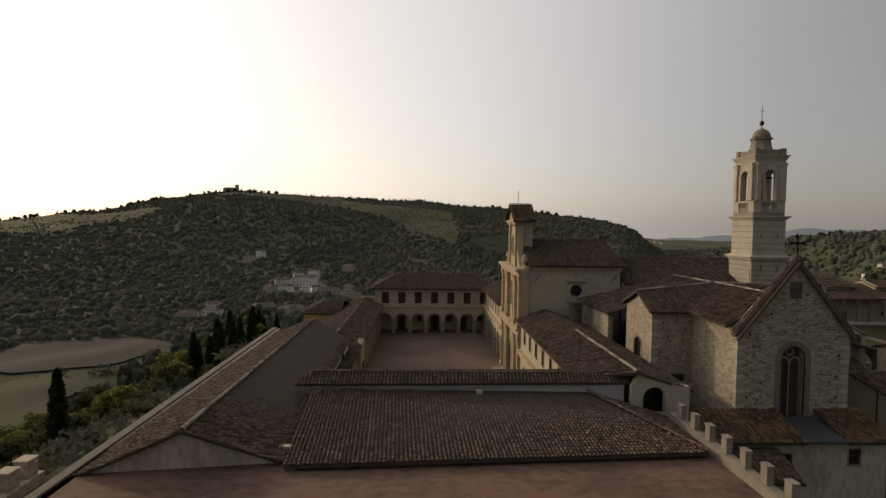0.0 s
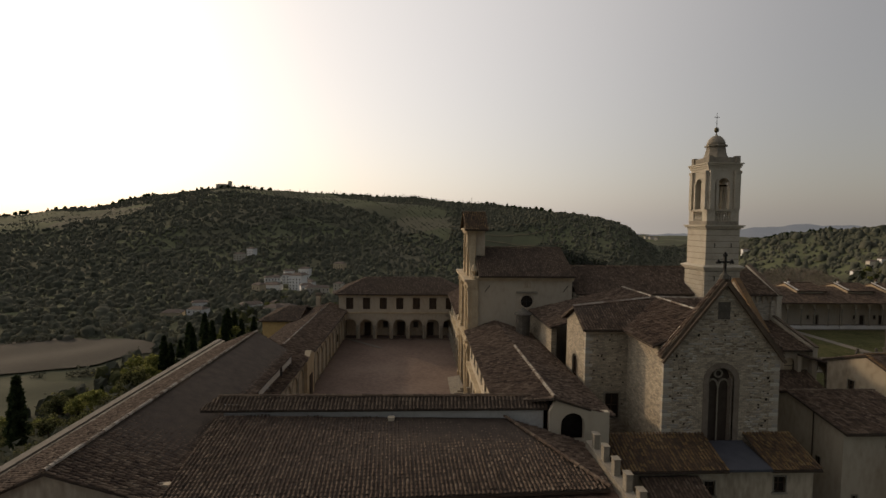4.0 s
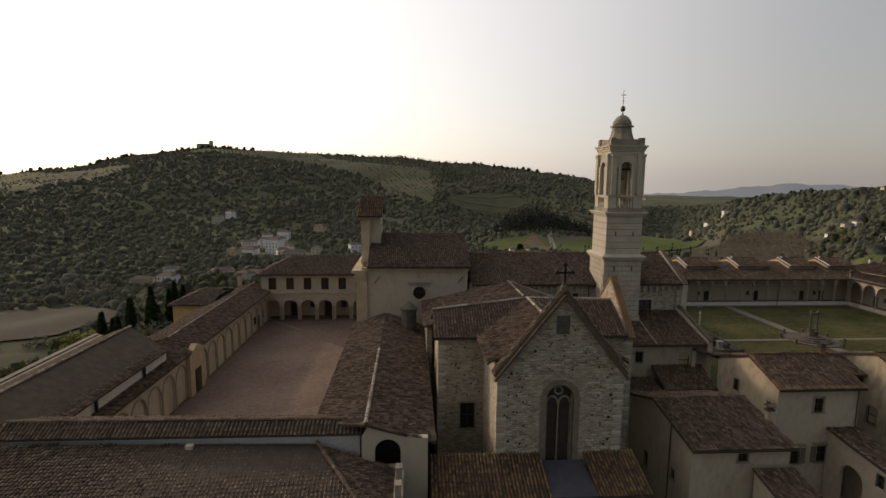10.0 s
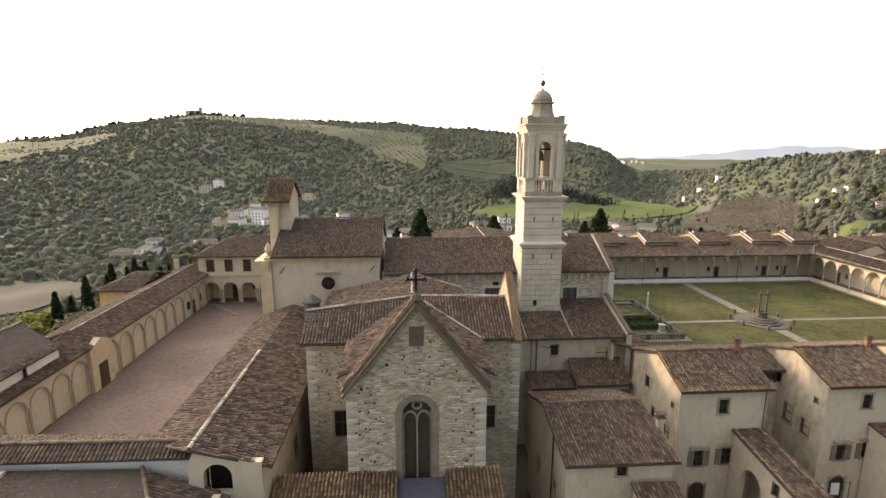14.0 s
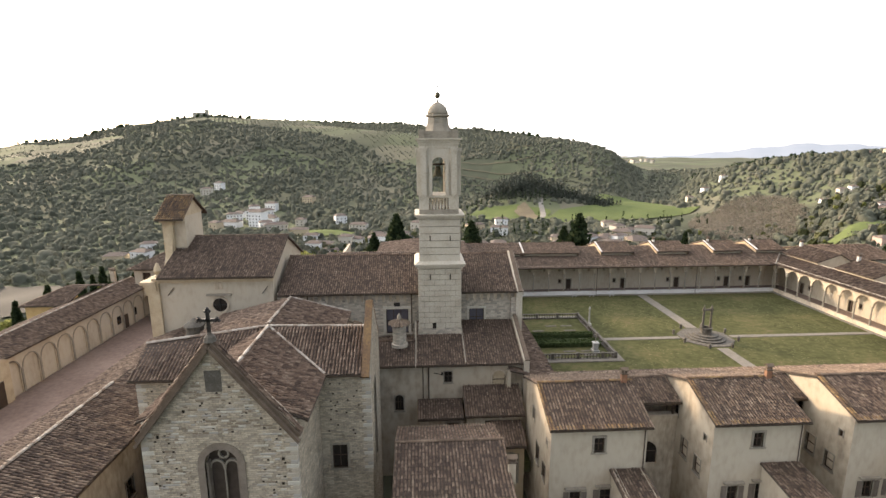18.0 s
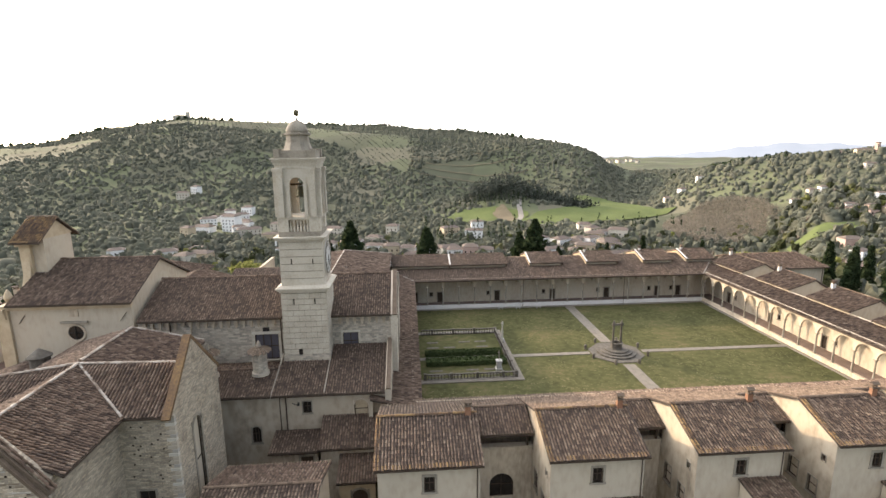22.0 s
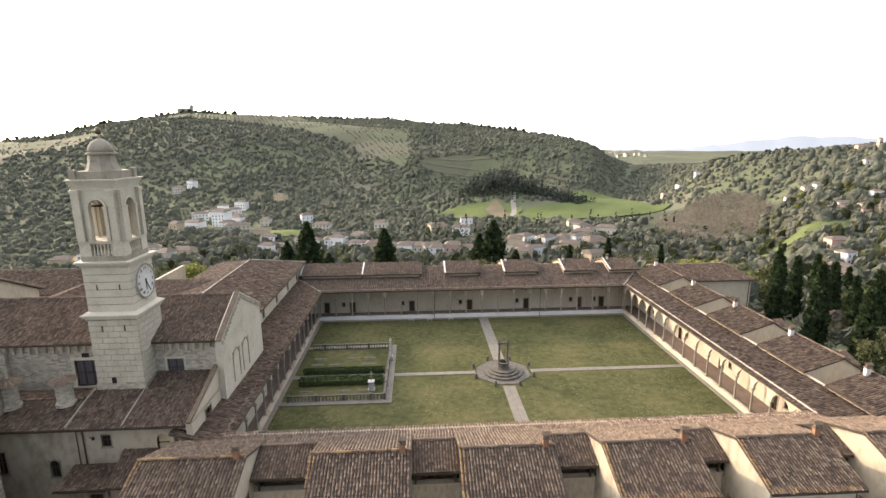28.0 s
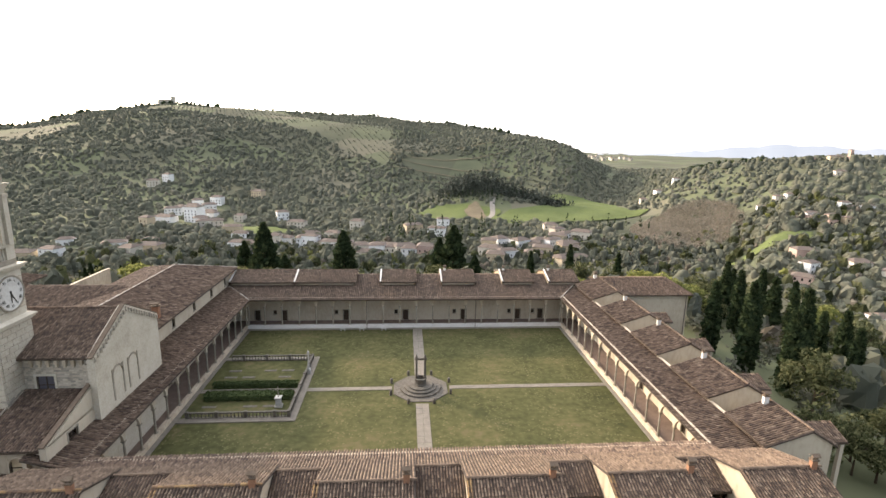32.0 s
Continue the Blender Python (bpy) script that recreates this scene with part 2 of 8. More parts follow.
PATHSTONE = mat("path_stone", [(0.25, (0.095, 0.083, 0.066)), (0.5, (0.15, 0.133, 0.108)), (0.8, (0.205, 0.184, 0.152))], 0.8, 0.9, 0.3, island=0.35)
YARD = mat("brick_yard", [(0.25, (0.085, 0.0578, 0.0442)), (0.45, (0.136, 0.0952, 0.0748)), (0.6, (0.174, 0.128, 0.1)), (0.85, (0.221, 0.178, 0.145))], 9.0, 0.9, 0.25, fine=18.0)
TERRACE = mat("terracotta_terrace", [(0.28, (0.0462, 0.0326, 0.0272)), (0.42, (0.109, 0.0707, 0.0517)), (0.55, (0.163, 0.103, 0.0734)), (0.66, (0.196, 0.0816, 0.0544)), (0.85, (0.218, 0.163, 0.125))], 5.0, 0.9, 0.25, fine=6.0, stretch=(1, 1.6, 1))
FLOORBRICK = mat("cotto_floor", [(0.3, (0.12, 0.085, 0.066)), (0.7, (0.2, 0.15, 0.12))], 1.0, 0.85, 0.15)
LEAD = mat("lead_sheet", [(0.3, (0.042, 0.0441, 0.054)), (0.7, (0.0798, 0.0819, 0.0945))], 0.8, 0.6, 0.1)
HEDGE = mat("box_hedge", [(0.3, (0.03, 0.0441, 0.018)), (0.7, (0.085, 0.105, 0.042))], 0.5, 0.9, 0.6, island=0.3)
CYPRESS = mat("cypress_leaf", [(0.3, (0.0155, 0.0247, 0.0124)), (0.6, (0.0372, 0.0522, 0.0232)), (0.85, (0.0697, 0.0798, 0.0341))], 1.2, 0.95, 0.5, island=0.5)
LEAF = mat("spring_leaf", [(0.3, (0.04, 0.046, 0.022)), (0.5, (0.082, 0.09, 0.042)), (0.75, (0.145, 0.145, 0.072))], 2.0, 0.9, 0.4, island=0.6)
LEAF_BRIGHT = mat("fresh_leaf", [(0.3, (0.1, 0.112, 0.034)), (0.55, (0.185, 0.195, 0.062)), (0.8, (0.29, 0.285, 0.11))], 2.0, 0.9, 0.4, island=0.5)
OLIVE = mat("olive_leaf", [(0.3, (0.05, 0.06, 0.035)), (0.55, (0.1, 0.115, 0.065)), (0.8, (0.16, 0.17, 0.1))], 5.0, 0.9, 0.4, island=0.6)
WOODS = mat("hillside_woods", [(0.24, (0.072, 0.077, 0.058)), (0.38, (0.09, 0.095, 0.071)), (0.5, (0.11, 0.114, 0.084)), (0.62, (0.13, 0.128, 0.097)), (0.8, (0.15, 0.14, 0.11))], 60.0, 0.95, 0.3, fine=7.0, island=0.2)
BAREWOODS = mat("leafless_woods", [(0.25, (0.139, 0.122, 0.0963)), (0.5, (0.195, 0.175, 0.14)), (0.85, (0.26, 0.23, 0.189))], 40.0, 0.95, 0.3, island=0.4)
RIVER = mat("river_water", [(0.3, (0.05, 0.055, 0.05)), (0.7, (0.08, 0.085, 0.075))], 3.0, 0.08, 0.3)
BARK = mat("bark", [(0.3, (0.04, 0.03, 0.02)), (0.7, (0.11, 0.085, 0.06))], 0.4, 0.95, 0.4, stretch=(1, 1, 0.3))
HILLS = mat("hill_fields", [(0.3, (0.0651, 0.068, 0.047)), (0.42, (0.0819, 0.0855, 0.056)), (0.5, (0.0987, 0.101, 0.065)), (0.57, (0.111, 0.115, 0.0694)), (0.64, (0.124, 0.115, 0.0851)), (0.8, (0.105, 0.103, 0.0694))], 130.0, 0.95, 0.6, fine=7.0, detail=9.0)
SOIL = mat("slope_scrub", [(0.3, (0.028, 0.032, 0.016)), (0.5, (0.055, 0.058, 0.03)), (0.8, (0.1, 0.088, 0.055))], 8.0, 0.95, 0.6)
FALLOW = mat("fallow_field", [(0.3, (0.0277, 0.0249, 0.0186)), (0.7, (0.0416, 0.0373, 0.0284))], 14.0, 0.95, 0.3)
WELLSTONE = mat("dark_well_stone", [(0.25, (0.042, 0.037, 0.03)), (0.5, (0.09, 0.08, 0.064)), (0.8, (0.185, 0.167, 0.142))], 0.5, 0.9, 0.3, island=0.2)
GARDEN = mat("reddish_garden_soil", [(0.3, (0.06, 0.042, 0.03)), (0.5, (0.11, 0.075, 0.052)), (0.62, (0.09, 0.085, 0.04)), (0.8, (0.16, 0.11, 0.08))], 3.0, 0.95, 0.4)
WOODLAND = mat("dark_pine_wood", [(0.3, (0.038, 0.044, 0.034)), (0.7, (0.078, 0.084, 0.064))], 20.0, 0.95, 0.3, island=0.4)
WORN = mat("worn_gable_plaster", [(0.28, (0.194, 0.158, 0.113)), (0.4, (0.301, 0.251, 0.183)), (0.5, (0.388, 0.33, 0.244)), (0.7, (0.436, 0.377, 0.283))], 3.2, 0.93, 0.3, fine=5.0, stretch=(1, 1, 0.6))
YELLOW = mat("yellow_plaster", [(0.3, (0.36, 0.26, 0.12)), (0.7, (0.5, 0.37, 0.18))], 3.0, 0.9, 0.1)
BARE = mat("bare_twig", [(0.3, (0.09, 0.07, 0.055)), (0.7, (0.16, 0.13, 0.1))], 0.5, 0.95, 0.2)
DEEPGRASS = mat("valley_grass", [(0.3, (0.0263, 0.0315, 0.015)), (0.7, (0.0435, 0.0495, 0.0232))], 20.0, 0.95, 0.3)
OLDGLASS = mat("brown_leaded_glass", [(0.3, (0.04, 0.03, 0.023)), (0.7, (0.075, 0.058, 0.046))], 0.5, 0.4, 0.1)
SURROUND = mat("brown_window_stone", [(0.25, (0.11, 0.088, 0.066)), (0.5, (0.18, 0.148, 0.115)), (0.75, (0.25, 0.212, 0.168))], 0.6, 0.9, 0.3)
ROADM = mat("pale_road", [(0.3, (0.14, 0.126, 0.105)), (0.7, (0.224, 0.21, 0.182))], 6.0, 0.95, 0.1)
MEADOW = mat("bright_meadow", [(0.3, (0.0704, 0.0862, 0.0334)), (0.6, (0.101, 0.121, 0.0458)), (0.85, (0.132, 0.136, 0.066))], 25.0, 0.95, 0.3)
PLOUGH = mat("ploughed_strip", [(0.3, (0.105, 0.0863, 0.0576)), (0.7, (0.165, 0.139, 0.0936))], 12.0, 0.95, 0.3)
# pale blue and a faint emission stand in for the haze of distance
HAZEHILL = mat("haze_blue_mountains", [(0.3, (0.1, 0.115, 0.135)), (0.7, (0.12, 0.135, 0.155))], 600.0, 1.0, 0.0)
HAZEHILL.node_tree.nodes["Principled BSDF"].inputs["Emission Color"].default_value = (0.66, 0.69, 0.74, 1)
HAZEHILL.node_tree.nodes["Principled BSDF"].inputs["Emission Strength"].default_value = 0.3


def parcels(m, size, share):
    """Tint a ground material field by field."""
    nt = m.node_tree
    bs = nt.nodes["Principled BSDF"]
    old = bs.inputs["Base Color"].links[0].from_socket
    geo = [n for n in nt.nodes if n.type == "NEW_GEOMETRY"][0]
    vor = nt.nodes.new("ShaderNodeTexVoronoi")
    vor.voronoi_dimensions = "2D"
    vor.inputs["Scale"].default_value = 1.0 / size
    nt.links.new(geo.outputs["Position"], vor.inputs["Vector"])
    sep = nt.nodes.new("ShaderNodeSeparateColor")
    nt.links.new(vor.outputs["Color"], sep.inputs[0])
    ramp = nt.nodes.new("ShaderNodeValToRGB")
    el = ramp.color_ramp.elements
    ramp.color_ramp.interpolation = "CONSTANT"
    tones = ((0.0, (0.066, 0.07, 0.046)), (0.3, (0.085, 0.095, 0.056)), (0.52, (0.102, 0.114, 0.062)), (0.68, (0.08, 0.078, 0.054)), (0.86, (0.128, 0.117, 0.086)))
    while len(el) < len(tones):
        el.new(0.5)
    for e, (p, c) in zip(el, tones):
        e.position, e.color = p, (*c, 1)
    nt.links.new(sep.outputs[0], ramp.inputs[0])
    mix = nt.nodes.new("ShaderNodeMix")
    mix.data_type = "RGBA"
    mix.inputs["Factor"].default_value = share
    nt.links.new(old, mix.inputs["A"])
    nt.links.new(ramp.outputs[0], mix.inputs["B"])
    nt.links.new(mix.outputs["Result"], bs.inputs["Base Color"])


parcels(HILLS, 95.0, 0.6)
for m in (GRASS, BLADE, HEDGE, CYPRESS, LEAF, LEAF_BRIGHT, OLIVE, WOODS, BAREWOODS, HILLS, SOIL, MEADOW, PLOUGH):
    m.node_tree.nodes["Principled BSDF"].inputs["Specular IOR Level"].default_value = 0.03


def thin_leaf(m, share):
    """Let light through thin leaves."""
    nt = m.node_tree
    bs = nt.nodes["Principled BSDF"]
    tr = nt.nodes.new("ShaderNodeBsdfTranslucent")
    mx = nt.nodes.new("ShaderNodeMixShader")
    mx.inputs[0].default_value = share
    nt.links.new(bs.inputs["Base Color"].links[0].from_socket, tr.inputs["Color"])
    nt.links.new(bs.outputs[0], mx.inputs[1])
    nt.links.new(tr.outputs[0], mx.inputs[2])
    nt.links.new(mx.outputs[0], nt.nodes["Material Output"].inputs["Surface"])


for m in (BAREWOODS, LEAF, LEAF_BRIGHT, OLIVE):
    thin_leaf(m, 0.5)
thin_leaf(WOODS, 0.25)
thin_leaf(CYPRESS, 0.25)
SINGLE_TILE = TILE.copy()
nt = SINGLE_TILE.node_tree
oi = nt.nodes.new("ShaderNodeObjectInfo")
for l in list(nt.links):
    if l.from_socket.name == "Random Per Island":
        nt.links.new(oi.outputs["Random"], l.to_socket)

# ---- building tools ----


def origin(ob):
    p = Vector((0, 0, 0))
    while ob is not None:
        p += ob.location
        ob = ob.parent
    return p


def thing(name, at, label, category, group="", kind=""):
    ob = new(name)
    ob.empty_display_size = 0.5
    ob.location = at
    return tagged(ob, label, category, group, kind)


def finish(name, verts, faces, material, parent=None, label="", kind="", smooth=False, category="", weld=False):
    """One mesh object from world-space vertices, as a part of parent or top-level."""
    me = bpy.data.meshes.new(name)
    off = np.array(origin(parent)) if parent is not None else np.zeros(3)
    v = np.asarray(verts, dtype=float).reshape(-1, 3) - off
    fl = faces if isinstance(faces, list) else faces.tolist()
    if weld:
        seen, back, keep = {}, [], []
        for q in v.tolist():
            key = (round(q[0], 3), round(q[1], 3), round(q[2], 3))
            if key not in seen:
                seen[key] = len(keep)
                keep.append(q)
            back.append(seen[key])
        v = np.array(keep)
        fl = [tuple(back[i] for i in f) for f in fl]
    me.from_pydata(v.tolist(), [], fl)
    me.materials.append(material)
    if smooth:
        me.polygons.foreach_set("use_smooth", [True] * len(me.polygons))
    me.update()
    ob = new(name, me)
    if parent is not None:
        ob.parent = parent
    return tagged(ob, label, category, "", kind)


class Geo:
    """Collects boxes, prisms and lathes in world space for one mesh."""

    def __init__(self):
        self.v, self.f = [], []

    def add(self, verts, faces):
        n = len(self.v)
        self.v += [tuple(p) for p in verts]
        self.f += [tuple(i + n for i in q) for q in faces]
        return self

    def box(self, x0, x1, y0, y1, z0, z1):
        return self.prism([(x0, y0), (x1, y0), (x1, y1), (x0, y1)], z0, z1)

    def prism(self, poly, z0, z1, taper=None):
        n = len(poly)
        area = sum(poly[i][0] * poly[(i + 1) % n][1] - poly[(i + 1) % n][0] * poly[i][1] for i in range(n))
        if area < 0:
            poly = poly[::-1]
        top = poly if taper is None else taper
        v = [(x, y, z0) for x, y in poly] + [(x, y, z1) for x, y in top]
        f = [tuple(range(n))[::-1], tuple(range(n, 2 * n))] + [(i, (i + 1) % n, n + (i + 1) % n, n + i) for i in range(n)]
        return self.add(v, f)

    def slab(self, pts, vec):
        """A flat polygon of 3D points, thickened by vec."""
        n = len(pts)
        p = [Vector(q) for q in pts]
        w = Vector(vec)
        nor = Vector((0, 0, 0))
        for i in range(n):
            nor += p[i].cross(p[(i + 1) % n])
        if nor.dot(w) > 0:
            p = p[::-1]
        v = p + [q + w for q in p]
        f = [tuple(range(n)), tuple(range(n, 2 * n))[::-1]] + [((i + 1) % n, i, n + i, n + (i + 1) % n) for i in range(n)]
        return self.add(v, f)

    def lathe(self, c, profile, n=12, turn=0.0):
        """profile: (radius, z) from bottom to top."""
        v = [(c[0] + r * math.cos(turn + 2 * math.pi * k / n), c[1] + r * math.sin(turn + 2 * math.pi * k / n), c[2] + z) for r, z in profile for k in range(n)]
        f = [(j * n + k, j * n + (k + 1) % n, (j + 1) * n + (k + 1) % n, (j + 1) * n + k) for j in range(len(profile) - 1) for k in range(n)]
        m = (len(profile) - 1) * n
        f += [tuple(range(n))[::-1], tuple(range(m, m + n))]
        return self.add(v, f)

    def bar(self, a, b, w, h=None):
        a, b = Vector(a), Vector(b)
        d = (b - a).normalized()
        s = d.cross(Vector((0, 0, 1)))
        s = Vector((1, 0, 0)) if s.length < 1e-3 else s.normalized()
        u = s.cross(d)
        s, u = s * w / 2, u * (h or w) / 2
        v = [q + i * s + j * u for q in (a, b) for i, j in ((-1, -1), (1, -1), (1, 1), (-1, 1))]
        return self.add(v, [(0, 1, 2, 3), (7, 6, 5, 4), (0, 4, 5, 1), (1, 5, 6, 2), (2, 6, 7, 3), (3, 7, 4, 0)])

    def done(self, name, material, parent=None, label="", kind="", smooth=False, category="", weld=False):
        return finish(name, self.v, self.f, material, parent, label, kind, smooth, category, weld)


# one clay tile: a half-round cover, laid in columns over a flat bed coloured dark for the shaded, dirty channels
ARC = [(math.cos(math.pi * k / 4), math.sin(math.pi * k / 4)) for k in range(5)]
COVER_V = np.array([(0.5 * w * c, l, h * s) for l, w, h in ((0.0, 1.0, 1.0), (1.0, 0.8, 0.78)) for c, s in ARC])
COVER_F = np.array([(k, k + 1, k + 6, k + 5) for k in range(4)])
TILE_V, TILE_F = COVER_V, [tuple(int(i) for i in f) for f in COVER_F]
NV, TILE_Q = len(TILE_V), np.array(TILE_F)
rng = np.random.default_rng(7)


def tiles_on(a, b, pts, wide=0.33, step=0.42):
    """Rows of clay tiles over the convex polygon pts, whose eave runs from a to b."""
    wide, step = wide * 0.8, step * 0.85
    a, b = np.array(a, float), np.array(b, float)
    P = np.array(pts, float)
    u = (b - a) / np.linalg.norm(b - a)
    far = P[np.argmax(np.linalg.norm(np.cross(P - a, u), axis=1))] - a
    v = far - u * (far @ u)
    v /= np.linalg.norm(v)
    n = np.cross(u, v)
    if n[2] < 0:
        n = -n
    q = np.stack([(P - a) @ u, (P - a) @ v], 1)
    U, V = np.meshgrid(np.arange(q[:, 0].min() + wide / 2, q[:, 0].max(), wide), np.arange(q[:, 1].min(), q[:, 1].max() - 0.1, step))
    U, V = U.ravel(), V.ravel()
    ok = np.ones(len(U), bool)
    area = sum(q[i, 0] * q[(i + 1) % len(q), 1] - q[(i + 1) % len(q), 0] * q[i, 1] for i in range(len(q)))
    s = 1 if area > 0 else -1
    for i in range(len(q)):
        e, p = q[(i + 1) % len(q)] - q[i], q[i]
        ok &= s * (e[0] * (V + 0.2 - p[1]) - e[1] * (U - p[0])) / np.linalg.norm(e) > -0.05
    U, V = U[ok], V[ok]
    k = len(U)
    U = U + rng.normal(0, 0.008, k)
    V = V + rng.normal(0, 0.025, k) - 0.06
    size = np.stack([np.full(k, wide * 0.7), np.full(k, step * 1.15), rng.normal(wide * 0.36, wide * 0.04, k)], 1)
    skew = rng.normal(0, 0.035, k)
    L = TILE_V[None] * size[:, None, :]
    x, y, z = L[..., 0] + skew[:, None] * L[..., 1], L[..., 1], L[..., 2] + 0.05 * (1 - L[..., 1] / step) + rng.normal(0, 0.012, k)[:, None]
    W = a + (U[:, None] + x)[..., None] * u + (V[:, None] + y)[..., None] * v + (z + 0.01)[..., None] * n
    F = (TILE_Q[None] + NV * np.arange(k)[:, None, None]).reshape(-1, 4)
    return W.reshape(-1, 3), F


def roof(parent, planes, material=TILE, wide=0.33, step=0.42, name="roof", edge=None, single=0):
    """A tiled roof of several slopes; each plane lists its corners, the first two along the eave."""
    g = Geo()
    VV, FF, n = [], [], 0
    for pl in planes:
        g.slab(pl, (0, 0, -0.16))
        V, F = tiles_on(pl[0], pl[1], pl, wide, step)
        VV.append(V), FF.append(F + n)
        n += len(V)
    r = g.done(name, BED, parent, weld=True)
    V, F = np.concatenate(VV), np.concatenate(FF)
    if single:                                     # the lowest rows, tile by tile
        meshes = {}
        for i in range(single):
            q = V[NV * i:NV * i + NV]
            c = q.mean(0)
            if i % 12 not in meshes:
                me = bpy.data.meshes.new("roof_tile")
                me.from_pydata((q - c).tolist(), [], TILE_F)
                me.materials.append(SINGLE_TILE)
                meshes[i % 12] = me
            ob = new("roof_tile", meshes[i % 12])
            ob.parent = r
            ob.location = Vector(c.tolist()) - origin(r)
        V, F = V[NV * single:], F[len(TILE_F) * single:] - NV * single
    finish("tiles", V, F, material, r, "", "stuff")
    for pl in planes:
        a, b = Vector(pl[0]), Vector(pl[1])
        if abs(a.z - b.z) < 0.3 and edge is None:
            Geo().bar(a + Vector((0, 0, -0.13)), b + Vector((0, 0, -0.13)), 0.16, 0.12).done("gutter", COPPER, r)
    return r


def ridge(parent, a, b, material=RIDGE, size=0.3, name="ridge"):
    """Cap tiles along a ridge or hip."""
    a, b = np.array(a, float), np.array(b, float)
    L = np.linalg.norm(b - a)
    k = max(1, int(L / 0.4))
    d = (b - a) / L
    s = np.cross(d, (0, 0, 1.0))
    s /= np.linalg.norm(s)
    n = np.cross(s, d)
    T = COVER_V[None] * np.array([size, 0.46, size * 0.45]) * rng.normal(1, 0.06, (k, 1, 1))
    t = (np.arange(k) * L / k)[:, None]
    W = a + (t + T[..., 1])[..., None] * d + T[..., 0, None] * s + (T[..., 2] + 0.06 + 0.03 * (1 - T[..., 1]))[..., None] * n
    F = (COVER_F[None] + len(COVER_V) * np.arange(k)[:, None, None]).reshape(-1, 4)
    return finish(name, W.reshape(-1, 3), F, material, parent, "", "stuff")


def wall(parent, name, p0, p1, z0, z1, th, ops=(), material=PLASTER, label=""):
    """A thick wall from p0 to p1, its outer face on the right of that way. ops: (u0, u1, bottom, top, 'r' or 'a' for arched)."""
    p0, p1 = Vector(p0), Vector(p1)
    L = (p1 - p0).length
    d = (p1 - p0) / L
    n = Vector((d.y, -d.x))
    g = Geo()

    us = sorted({0.004, L - 0.004, *[o[0] for o in ops], *[o[1] for o in ops]})
    zs_ = sorted({z0, z1, *[min(max(o[2], z0), z1) for o in ops], *[min(max(o[3], z0), z1) for o in ops]})
    nu, nz = len(us) - 1, len(zs_) - 1

    def full(i, j):
        if not (0 <= i < nu and 0 <= j < nz):
            return False
        u, z = (us[i] + us[i + 1]) / 2, (zs_[j] + zs_[j + 1]) / 2
        return not any(o[0] < u < o[1] and o[2] < z < o[3] for o in ops)

    def at(i, j, k):
        q = p0 + d * us[i] - n * (th * k)
        return (q.x, q.y, zs_[j])
    for i in range(nu):
        for j in range(nz):
            if full(i, j):
                g.add([at(i, j, 0), at(i + 1, j, 0), at(i + 1, j + 1, 0), at(i, j + 1, 0)], [(0, 1, 2, 3)])
                g.add([at(i, j, 1), at(i, j + 1, 1), at(i + 1, j + 1, 1), at(i + 1, j, 1)], [(0, 1, 2, 3)])
                for di, dj, c in ((-1, 0, ((i, j), (i, j + 1))), (1, 0, ((i + 1, j + 1), (i + 1, j))), (0, -1, ((i + 1, j), (i, j))), (0, 1, ((i, j + 1), (i + 1, j + 1)))):
                    if not full(i + di, j + dj):
                        (a, b), (e, f) = c
                        g.add([at(a, b, 0), at(e, f, 0), at(e, f, 1), at(a, b, 1)], [(0, 1, 2, 3)])
    for o in ops:
        if o[4] == "a":
            r = (o[1] - o[0]) / 2
            c, zs = (o[0] + o[1]) / 2, o[3] - r
            for sgn in (-1, 1):
                arc = [(c + sgn * r * math.cos(math.pi / 2 * k / 5), zs + r * math.sin(math.pi / 2 * k / 5)) for k in range(6)]
                poly = [(c + sgn * r, zs + r)] + arc
                pts = [(*(p0 + d * u), z) for u, z in poly]
                g.slab(pts, (-n.x * th, -n.y * th, 0))
    return g.done(name, material, parent, label, weld=True)


def at_wall(p0, p1, u, out, z):
    p0, p1 = Vector(p0), Vector(p1)
    d = (p1 - p0).normalized()
    q = p0 + d * u + Vector((d.y, -d.x)) * out
    return (q.x, q.y, z)


